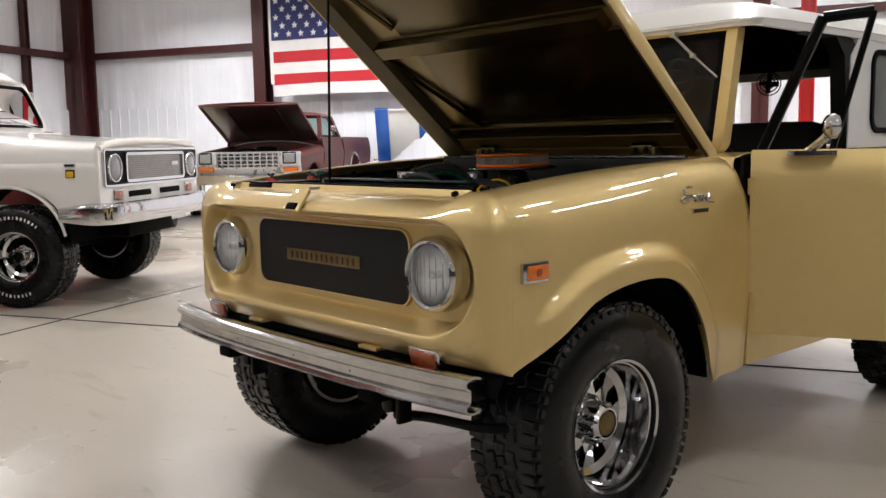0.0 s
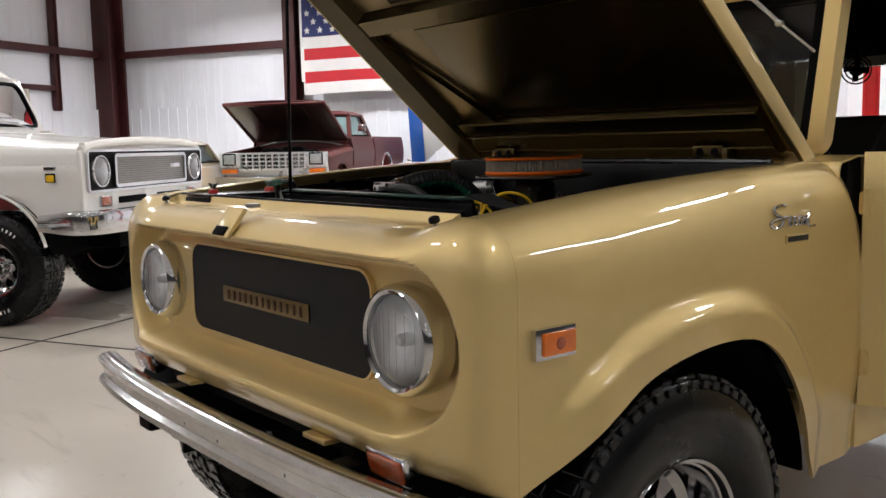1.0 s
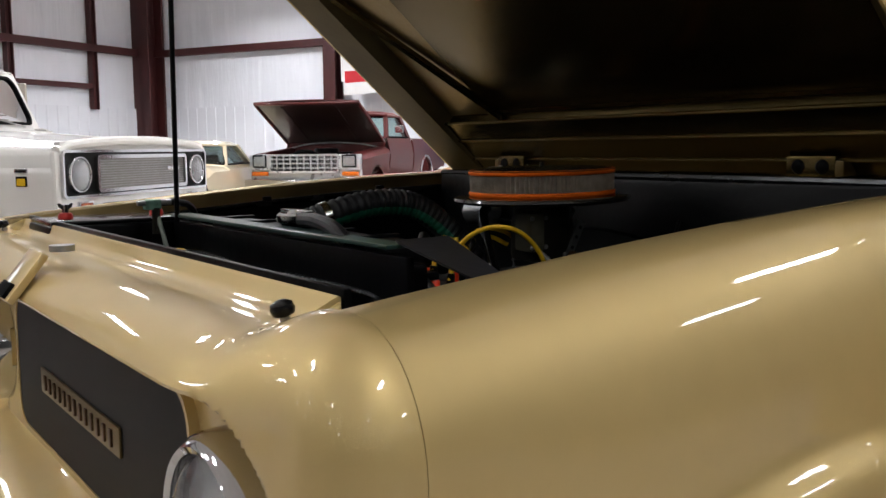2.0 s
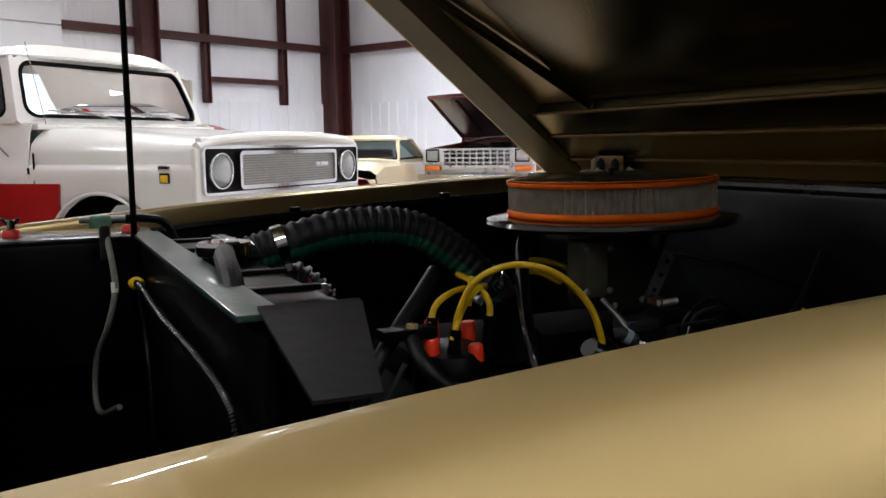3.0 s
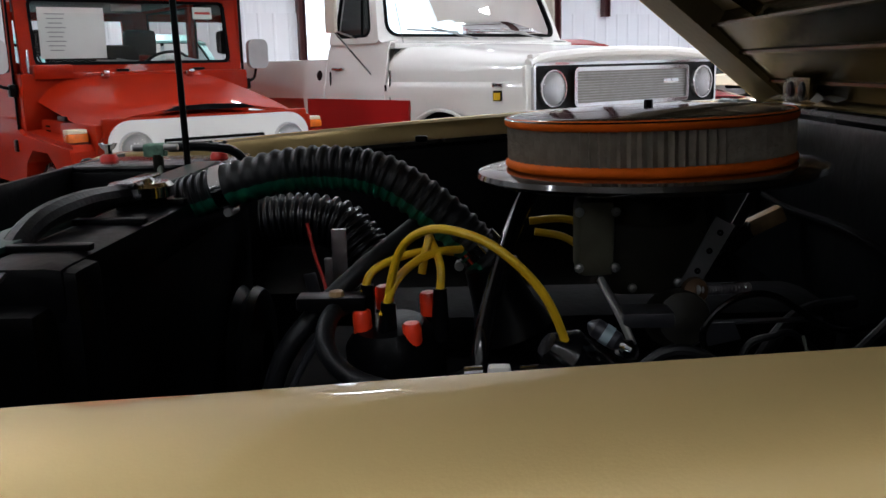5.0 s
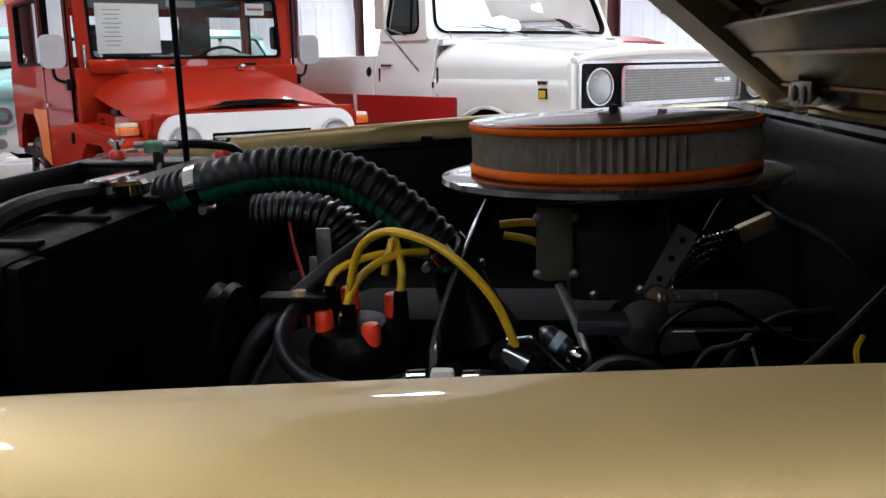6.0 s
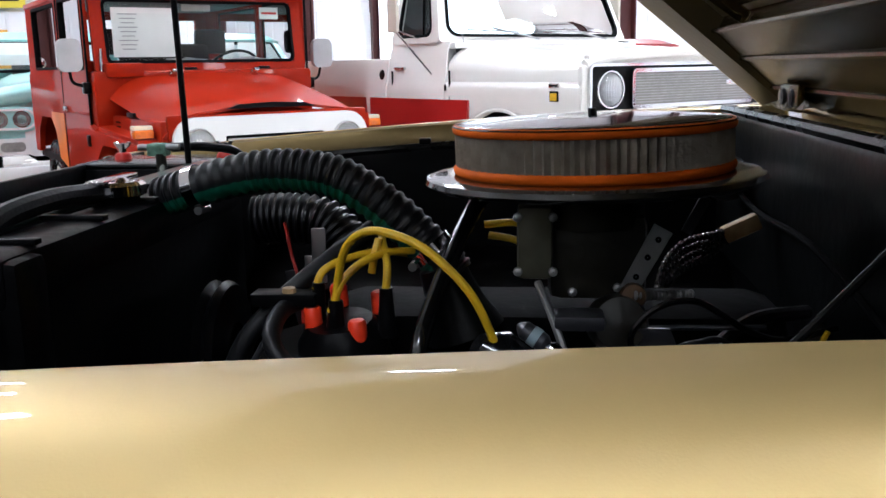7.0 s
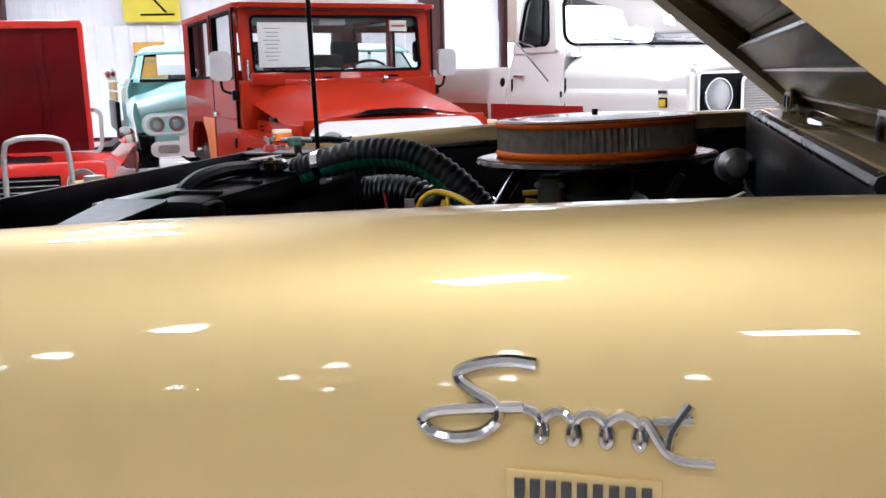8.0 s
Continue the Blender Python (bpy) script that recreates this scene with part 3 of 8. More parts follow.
def bumper(car):
    z0, z1 = 0.578, 0.668
    prof = [(0.0, z1 - 0.012), (-0.012, z1 - 0.002), (-0.034, z1), (-0.048, z1 - 0.003), (-0.056, z1 - 0.010), (-0.055, z1 - 0.019), (-0.046, z1 - 0.025), (-0.041, z1 - 0.030),
            (-0.041, z0 + 0.030), (-0.046, z0 + 0.025), (-0.055, z0 + 0.019), (-0.057, z0 + 0.010), (-0.049, z0 + 0.003), (-0.034, z0), (-0.012, z0 + 0.002), (0.0, z0 + 0.012)]
    rows = []
    for k in range(41):
        x = -0.832 + 1.66 * k / 40
        bow = 0.05 * (abs(x) / 0.83) ** 3
        rows.append([Vector((x, -0.115 + bow + dy, z)) for dy, z in prof])
    bm = bmesh.new()
    sheet(bm, rows)
    b = thick(part("bumper", bm, BUMPER_CHROME, car, "chrome channel-shaped front bumper with small dents"), 0.006, 1.0)
    for x in (-0.70, -0.56, -0.42, -0.30, -0.12, 0.06, 0.36, 0.62, 0.74, 0.79):
        m = Matrix.Translation((x, -0.1545 + 0.05 * (abs(x) / 0.83) ** 3, 0.622 if x < 0.6 else 0.60)) @ turn_to((0, -1, 0))
        part("bolt", lathe(bmesh.new(), [(0.009, 0), (0.008, 0.004), (0.004, 0.007), (0.0005, 0.008)], m, 12), BLACK, b)
    for s in (-1, 1):
        part("bumper_bracket", boxed((s * 0.42, 0.0, 0.61), (0.07, 0.22, 0.06), 0.006), BLACK, b)
        part("step_plate", boxed((s * 0.33, -0.045, 0.672), (0.09, 0.05, 0.012), 0.004), GOLD, b)
    part("end_bracket", boxed((0.74, -0.03, 0.61), (0.05, 0.09, 0.06), 0.008), BLACK, b)


WHEELS = {}


def tyre_wheel(car, x, y, s, r=0.39, w=0.28, rim="spoke", rr=0.205):
    """A wheel with a lugged tyre, its centre at x, y; s tells which way its face looks along x. Alike wheels share their meshes."""
    spot = Matrix.Translation((x, y, r + (FLOOR if car.name == "off_road_vehicle" else 0))) @ turn_to((s, 0, 0))
    key = (r, w, rim, rr)
    if key in WHEELS:
        made = {WHEELS[key].parent: car}
        for o in (WHEELS[key], *WHEELS[key].children_recursive):
            made[o] = o.copy()
            scene.collection.objects.link(made[o])
            made[o].parent = made[o.parent]
        made[WHEELS[key]].matrix_basis = spot
        return made[WHEELS[key]]
    tyre_m, rim_m = RUBBER, CHROME
    m = Matrix.Identity(4)
    wt = part("wheel", lathe(bmesh.new(), [(0.06, -0.04), (0.12, -0.05), (rr - 0.03, -w / 2 + 0.02), (rr - 0.02, -w / 2), (rr, -w / 2)], m, 40), rim_m, car, "deep chrome spoked wheel" if rim == "spoke" else "chrome wheel with a hub cap")
    h = w / 2
    prof = [(rr - 0.01, -h * 0.85), (rr + 0.02, -h * 0.98), (r * 0.72, -h * 1.06), (r * 0.88, -h * 1.02), (r * 0.973, -h * 0.84), (r * 0.988, -h * 0.5), (r * 0.988, h * 0.5), (r * 0.973, h * 0.84), (r * 0.88, h * 1.02), (r * 0.72, h * 1.06), (rr + 0.02, h * 0.98), (rr - 0.005, h * 0.85), (rr - 0.012, h * 0.6)]
    ty = part("tyre", lathe(bmesh.new(), prof, m, 64), tyre_m, wt, "black all-terrain tyre with chunky tread")
    bm = bmesh.new()
    n = 60
    for k in range(n):
        a = 2 * math.pi * k / n
        rot = m @ Matrix.Rotation(a, 4, "Z")
        pitch = 2 * math.pi * r / n
        box(bm, (r * 0.981, 0, h * 0.72), (0.012, pitch * (0.84 if k % 2 else 0.74), h * (0.42 if k % 2 else 0.34)), 0.003, rot, 1)
        box(bm, (r * 0.981, pitch * 0.5, -h * 0.72), (0.012, pitch * (0.84 if k % 2 else 0.74), h * (0.42 if k % 2 else 0.34)), 0.003, rot, 1)
        for q, sh in ((0.30, 0.4), (-0.28, -0.3), (0.0, 0.1)):
            box(bm, (r * 0.989, pitch * sh, h * q), (0.012, pitch * 0.78, h * 0.22), 0.003, rot @ Matrix.Rotation(0.25 if k % 2 else -0.15, 4, "X"), 1)
        box(bm, (r * 0.942, 0, h * 0.955), (0.02, pitch * 0.6, 0.005), 0.002, rot, 1)
    tagged(part("tread", bm, tyre_m, ty, "", 0), kind="stuff")
    if r > 0.41:
        for a0 in (50, 230):
            for k in range(11):
                rot = m @ Matrix.Rotation(radians(a0 + 6.2 * k), 4, "Z")
                part("sidewall_bar", boxed((r * 0.76, 0, h * 1.06), (0.024, 0.014 if k % 3 else 0.007, 0.004), 0.001, rot), WHITE_TOP, ty, "white raised bar on the sidewall")
    bm = bmesh.new()
    lathe(bm, [(rr - 0.004, h * 0.9), (rr + 0.004, h * 0.93), (rr + 0.007, h * 0.88), (rr + 0.002, h * 0.8), (rr - 0.012, h * 0.76), (rr - 0.02, h * 0.5), (rr - 0.028, h * 0.2), (rr - 0.05, h * 0.1), (rr - 0.055, -h * 0.2)], m, 56)
    part("rim", bm, rim_m, wt)
    if rim == "spoke":
        bm = bmesh.new()
        lathe(bm, [(0.0005, h * 0.12), (0.055, h * 0.14), (0.075, h * 0.1), (0.085, h * 0.0)], m, 40)
        for k in range(8):
            rot = m @ Matrix.Rotation(2 * math.pi * k / 8, 4, "Z")
            prism(bm, [(0.07, -0.034), (0.115, -0.016), (rr - 0.04, -0.034), (rr - 0.04, 0.034), (0.115, 0.016), (0.07, 0.034)], "z", -0.01 + h * 0.02, h * 0.1, rot)
        part("spokes", bm, rim_m, wt)
        bm = lathe(bmesh.new(), [(0.06, h * 0.1), (0.058, h * 0.55), (0.05, h * 0.62), (0.044, h * 0.62)], m, 32)
        hub = part("hub", bm, rim_m, wt)
        for k in range(10):
            rot = m @ Matrix.Rotation(2 * math.pi * k / 10, 4, "Z")
            part("hub_rib", box(bmesh.new(), (0.059, 0, h * 0.34), (0.006, 0.012, h * 0.4), 0.002, rot, 1), rim_m, hub)
        part("hub_cap", lathe(bmesh.new(), [(0.0005, h * 0.655), (0.028, h * 0.65), (0.038, h * 0.62), (0.038, h * 0.5)], m, 24), GOLD_MID if r < 0.41 else BLACK, wt, "gold hub cap" if r < 0.41 else "black hub cap")
        for k in range(6):
            rot = m @ Matrix.Rotation(2 * math.pi * (k + 0.5) / 6, 4, "Z")
            part("wheel_nut", lathe(bmesh.new(), [(0.0005, h * 0.35), (0.007, h * 0.33), (0.009, h * 0.25), (0.009, h * 0.1)], rot @ Matrix.Translation((0.075, 0, 0)), 8), rim_m, wt)
    else:
        part("hub_cap", lathe(bmesh.new(), [(0.0005, h * 0.75), (0.05, h * 0.72), (0.085, h * 0.55), (0.1, h * 0.4), (rr - 0.05, h * 0.3)], m, 32), rim_m, wt)
    part("brake_drum", lathe(bmesh.new(), [(0.0005, -h * 0.25), (rr - 0.06, -h * 0.25), (rr - 0.016, -h * 0.5), (rr - 0.012, -h * 1.0), (0.05, -h * 1.0)], m, 28), BLACK, wt)
    wt.matrix_basis = spot
    WHEELS[key] = wt
    return wt


HINGE = Vector((0, 1.272, 1.243))
OPEN = Matrix.Translation(HINGE) @ Matrix.Rotation(radians(-40), 4, "X")


def hood(car):
    """The hood, built closed from its hinge line forwards (local -y) and then swung up."""
    L, H = 1.275, 0.70
    def top(x, v):
        f = 1 - (abs(x) / H) ** 4
        return 0.028 * f + 0.012 * math.sin(math.pi * v)
    rows = []
    for j in range(31):
        v = j / 30
        y = -L * v
        wd = H - 0.012 * v
        row = [Vector((-wd, y, -0.05)), Vector((-wd - 0.001, y, -0.012))]
        for k in range(33):
            x = (-1 + 2 * k / 32) * (wd - 0.008)
            drop = 0.035 * ease((v - 0.93) / 0.07)
            row.append(Vector((x, y, top(x, v) - drop)))
        row += [Vector((wd + 0.001, y, -0.012)), Vector((wd, y, -0.05))]
        rows.append(row)
    last = rows[-1]
    rows.append([Vector((p.x, -L - 0.004, min(p.z, -0.045))) for p in last])
    bm = bmesh.new()
    sheet(bm, rows)
    bmesh.ops.transform(bm, matrix=OPEN, verts=bm.verts)
    h = thick(part("hood", bm, GOLD, car, "gold metallic hood propped open"), 0.005, 1.0)
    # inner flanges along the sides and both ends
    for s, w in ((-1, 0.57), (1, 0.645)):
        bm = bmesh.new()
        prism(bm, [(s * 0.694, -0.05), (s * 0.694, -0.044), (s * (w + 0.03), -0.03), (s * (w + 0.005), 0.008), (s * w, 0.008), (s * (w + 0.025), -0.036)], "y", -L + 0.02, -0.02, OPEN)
        part("side_rail", bm, GOLD_RAIL_SHADE if s < 0 else GOLD_MID, h, "gold inner rail of the hood")
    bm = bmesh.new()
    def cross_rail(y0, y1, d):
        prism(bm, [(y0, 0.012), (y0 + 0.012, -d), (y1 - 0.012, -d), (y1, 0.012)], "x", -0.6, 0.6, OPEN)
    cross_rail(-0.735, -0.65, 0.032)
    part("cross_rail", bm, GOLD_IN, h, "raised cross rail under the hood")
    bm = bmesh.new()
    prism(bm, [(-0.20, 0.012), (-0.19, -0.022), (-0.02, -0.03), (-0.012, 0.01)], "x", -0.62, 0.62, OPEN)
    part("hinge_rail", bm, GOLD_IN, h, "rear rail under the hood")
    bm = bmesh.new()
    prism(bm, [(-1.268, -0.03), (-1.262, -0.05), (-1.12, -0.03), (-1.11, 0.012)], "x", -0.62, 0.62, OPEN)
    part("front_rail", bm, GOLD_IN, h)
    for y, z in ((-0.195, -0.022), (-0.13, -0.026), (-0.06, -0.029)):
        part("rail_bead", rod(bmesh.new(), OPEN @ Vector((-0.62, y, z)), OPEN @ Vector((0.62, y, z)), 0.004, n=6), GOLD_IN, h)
    # lining lighter, panels darker: light and shade coloured into one gold underside
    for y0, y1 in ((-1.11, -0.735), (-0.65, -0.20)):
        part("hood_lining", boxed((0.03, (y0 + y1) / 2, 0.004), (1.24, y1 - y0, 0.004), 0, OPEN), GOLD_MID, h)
        part("hood_panel", boxed((0.122, (y0 + y1) / 2, -0.001), (1.045, y1 - y0 - 0.03, 0.006), 0.002, OPEN), GOLD_IN, h, "glossy inner panel under the hood, gold darkened as shade")
    for s in (-1,):
        bm = bmesh.new()
        p, q = OPEN @ Vector((s * 0.60, -0.66, -0.01)), OPEN @ Vector((s * 0.36, -0.2, -0.012))
        tube(bm, [p, p.lerp(q, 0.5), q], 0.011, 6, 2)
        p, q = OPEN @ Vector((s * 0.52, -1.05, -0.01)), OPEN @ Vector((s * 0.40, -0.8, -0.012))
        tube(bm, [p, p.lerp(q, 0.5), q], 0.011, 6, 2)
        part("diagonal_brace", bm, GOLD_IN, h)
    # hinges between cowl and hood, each a plate with two dark holes
    for s in (-1, 1):
        m = Matrix.Translation((s * 0.42, 1.195, 1.248))
        hp = part("hood_hinge", boxed((0, 0, 0), (0.10, 0.012, 0.04), 0.005, m), GOLD_IN, h, "gold hood hinge plate")
        for x in (-0.024, 0.024):
            part("hinge_bolt", lathe(bmesh.new(), [(0.0005, 0.004), (0.011, 0.003), (0.014, 0.0)], m @ Matrix.Translation((x, -0.006, 0.0)) @ turn_to((0, -1, 0)), 14), BLACK, hp)
        part("hinge_arm", boxed((s * 0.47, 1.215, 1.245), (0.03, 0.05, 0.03), 0.006), GOLD_MID, hp)
    # crumpled clear film left on the cowl
    bm = bmesh.new()
    rnd = random.Random(4)
    sheet(bm, [[Vector((-0.50 + 0.022 * i + 0.006 * rnd.random(), 1.17 + 0.014 * j + 0.01 * rnd.random(), 1.232 + 0.022 * rnd.random() * (1 - abs(j - 2.5) / 3.5))) for i in range(8)] for j in range(6)])
    part("plastic_film", bm, FILM, h, "crumpled shiny plastic film", 20)
    return h


def windscreen(car):
    """The upright gold windscreen frame with black rubber and glass, leaning back a little."""
    zc, hh, lean = 1.48, 0.50, 0.21
    yc = 1.352
    f = part("windscreen_frame", ring_frame(bmesh.new(), 1.42, hh, 0.05, 0.045, yc - 0.02, yc + 0.03, "y", (0, zc), None, lean), GOLD, car, "gold upright windscreen frame")
    part("rubber_seal", ring_frame(bmesh.new(), 1.33, hh - 0.09, 0.04, 0.028, yc - 0.014, yc + 0.01, "y", (0, zc), None, lean), BLACK_MATT, f)
    bm = bmesh.new()
    m = Matrix.Translation((0, yc - 0.002, zc)) @ Matrix.Rotation(radians(90) - math.atan(lean), 4, "X")
    bm.faces.new([bm.verts.new(m @ Vector((x, z, 0))) for x, z in rounded(1.28, hh - 0.13, 0.03)])
    g = part("pane", bm, GLASS_DARK, f)
    g.visible_shadow = False
    for x0 in (0.0, -0.72):
        bm = bmesh.new()
        rod(bm, (x0 + 0.455, yc - 0.012, zc + 0.205), (x0 + 0.565, yc - 0.035, zc + 0.115), 0.0065, n=6)
        rod(bm, (x0 + 0.565, yc - 0.035, zc + 0.115), (x0 + 0.672, yc - 0.05, zc + 0.032), 0.004, n=6)
        box(bm, (x0 + 0.455, yc - 0.005, zc + 0.208), (0.03, 0.03, 0.022), 0.006)
        box(bm, (x0 + 0.56, yc - 0.036, zc + 0.118), (0.022, 0.014, 0.016), 0.003)
        part("wiper", bm, STEEL, f, "thin steel wiper parked high on the glass")
    return f


def cab(car):
    # cowl between hood and windscreen
    bm = bmesh.new()
    sheet(bm, [[Vector((x, y, z)) for x in (-0.80, -0.66, -0.3, 0, 0.3, 0.66, 0.80)] for y, z in ((1.20, 1.15), (1.205, 1.205), (1.215, 1.222), (1.30, 1.238), (1.40, 1.236), (1.42, 1.0))])
    thick(part("cowl", bm, GOLD, car, "gold cowl below the windscreen"), 0.006)
    # door posts coloured near black in place of gold, for the opening's shade
    for s in (-1, 1):
        bm = bmesh.new()
        prism(bm, [(1.30, 0.47), (1.33, 1.235), (1.40, 1.235), (1.42, 0.47)], "x", s * 0.70, s * 0.76)
        part("door_post", bm, INTERIOR, car)
    # floor, rocker, rear body
    part("rocker", boxed((0, 1.755, 0.522), (1.648, 0.94, 0.125), 0.018), GOLD, car)
    part("cab_floor", boxed((0, 2.4, 0.56), (1.58, 2.2, 0.06), 0.01), INTERIOR, car)
    for s in (-1, 1):
        bm = bmesh.new()
        arch = [(2.62, 0.47), (2.66, 0.66), (2.76, 0.80), (2.9, 0.87), (3.06, 0.88), (3.22, 0.84), (3.34, 0.74), (3.42, 0.60), (3.44, 0.55)]
        outline = [(2.20, 0.47)] + arch + [(3.74, 0.56), (3.76, 1.235), (2.16, 1.235)]
        prism(bm, outline, "x", s * 0.79, s * 0.832)
        part("rear_side", bm, GOLD, car, "gold rear body side with a wheel arch")
        bm = bmesh.new()
        prism(bm, [(2.12, 1.24), (3.72, 1.24), (3.64, 1.72), (2.22, 1.72), (2.13, 1.62)], "x", s * 0.765, s * 0.79)
        hs = part("hardtop_side", bm, WHITE_TOP, car, "white hardtop side panel")
        bm = ring_frame(bmesh.new(), 1.10, 0.36, 0.07, 0.025, s * 0.782, s * 0.80, "x", (2.87, 1.48))
        part("window_seal", bm, BLACK_MATT, hs)
        bm = bmesh.new()
        prism(bm, [(2.87 + a, 1.48 + b) for a, b in rounded(1.06, 0.32, 0.06)], "x", s * 0.791, s * 0.794)
        part("side_pane", bm, MIRROR_GLASS, hs, "side window with grey reflections")
        bm = bmesh.new()
        prism(bm, [(2.12, 0.5), (2.20, 0.5), (2.22, 1.24), (2.26, 1.62), (2.16, 1.68), (2.05, 1.72), (1.46, 1.72), (1.46, 1.70), (2.0, 1.69), (2.08, 1.62), (2.12, 1.24)], "x", s * 0.72, s * 0.785)
        part("door_opening_frame", bm, INTERIOR, car)
        part("side_lining", boxed((s * 0.752, 2.93, 1.475), (0.016, 1.5, 0.47), 0.004), HEADLINER, car)
    # roof
    rows = []
    for j in range(25):
        v = j / 24
        y = 1.36 + 2.4 * v
        e = min(1, min(v, 1 - v) / 0.06)
        row = []
        for k in range(25):
            a = -1 + 2 * k / 24
            x = 0.79 * a
            z = 1.715 + 0.085 * (1 - abs(a) ** 7) ** 0.5 * ease(e) + 0.015 * (1 - a * a) * e - 0.012 * (1 - e)
            row.append(Vector((x, y, z)))
        rows.append(row)
    bm = bmesh.new()
    sheet(bm, rows)
    thick(part("roof", bm, WHITE_TOP, car, "white steel hardtop roof"), 0.012, 1.0)
    bm = bmesh.new()
    ring_frame(bm, 1.59, 2.4, 0.06, 0.03, 1.695, 1.722, "z", (0, 2.56))
    part("drip_rail", bm, WHITE_TOP, car)
    part("headliner", boxed((0, 2.55, 1.70), (1.5, 2.3, 0.012), 0.004), HEADLINER, car)
    # small cabin fan hung from the roof near the rear window
    fm = Matrix.Translation((-0.20, 3.27, 1.60)) @ turn_to((0.45, -0.85, 0.1))
    fan = part("cabin_fan", lathe(bmesh.new(), [(0.0005, 0.03), (0.02, 0.026), (0.024, -0.03), (0.0005, -0.04)], fm, 14), BLACK_MATT, car, "small black cabin fan in a wire cage")
    for rr, zz in ((0.066, 0.0), (0.05, 0.022), (0.032, 0.03)):
        part("cage_ring", tube(bmesh.new(), [fm @ Vector((rr * math.cos(radians(a)), rr * math.sin(radians(a)), zz)) for a in range(0, 361, 30)], 0.0035, 6, 2), BLACK_MATT, fan)
    for k in range(4):
        part("blade", boxed((0.036, 0, 0.008), (0.04, 0.03, 0.003), 0.001, fm @ Matrix.Rotation(radians(90 * k), 4, "Z") @ Matrix.Rotation(0.5, 4, "X")), BLACK_MATT, fan)
    part("fan_bracket", rod(bmesh.new(), (-0.20, 3.28, 1.60), (-0.20, 3.28, 1.70), 0.009, n=8), BLACK_MATT, fan)
    part("tailgate", boxed((0, 3.74, 0.9), (1.58, 0.05, 0.68), 0.015), GOLD, car)
    bm = ring_frame(bmesh.new(), 1.5, 0.47, 0.06, 0.07, 3.68, 3.72, "y", (0, 1.48))
    part("rear_window_frame", bm, WHITE_TOP, car)
    # seats, dash and wheel inside
    for x in (-0.36, 0.36):
        st = part("seat", boxed((x, 2.0, 0.82), (0.52, 0.5, 0.2), 0.06), INTERIOR, car, "black vinyl bucket seat")
        part("backrest", boxed((x, 2.28, 1.09), (0.5, 0.14, 0.54), 0.06, None), INTERIOR, st)
    part("dashboard", boxed((0, 1.48, 1.10), (1.44, 0.14, 0.24), 0.04), INTERIOR, car)
    bm = lathe(bmesh.new(), [(0.19 + 0.012 * math.cos(radians(a)), 0.012 * math.sin(radians(a))) for a in range(0, 360, 45)], Matrix.Translation((0.36, 1.72, 1.14)) @ turn_to((0, 0.85, 0.5)), 36, True)
    for k in range(3):
        a = radians(90 + 120 * k)
        c = Matrix.Translation((0.36, 1.72, 1.14)) @ turn_to((0, 0.85, 0.5))
        rod(bm, c @ Vector((0, 0, -0.02)), c @ Vector((0.19 * math.cos(a), 0.19 * math.sin(a), 0)), 0.008, n=8)
    part("steering_wheel", bm, BLACK, car, "thin black steering wheel")
    # small round cab fan on the dash
    m = Matrix.Translation((0.30, 1.62, 1.55)) @ turn_to((0.2, 0.6, 0.1))
    bm = lathe(bmesh.new(), [(0.07, -0.02), (0.075, 0.0), (0.07, 0.02)], m, 28)
    for k in range(12):
        a = 2 * math.pi * k / 12
        rod(bm, m @ Vector((0.01, 0, 0.03)), m @ Vector((0.072 * math.cos(a), 0.072 * math.sin(a), 0.015)), 0.0015, n=5)
    lathe(bm, [(0.0005, 0.02), (0.028, 0.015), (0.03, -0.05), (0.0005, -0.06)], m, 16)
    part("cab_fan", bm, BLACK, car, "small round black cab fan")


DOOR_PIVOT = Vector((0.815, 1.305, 0))
DOOR_TURN = Matrix.Translation(DOOR_PIVOT) @ Matrix.Rotation(radians(-64), 4, "Z")


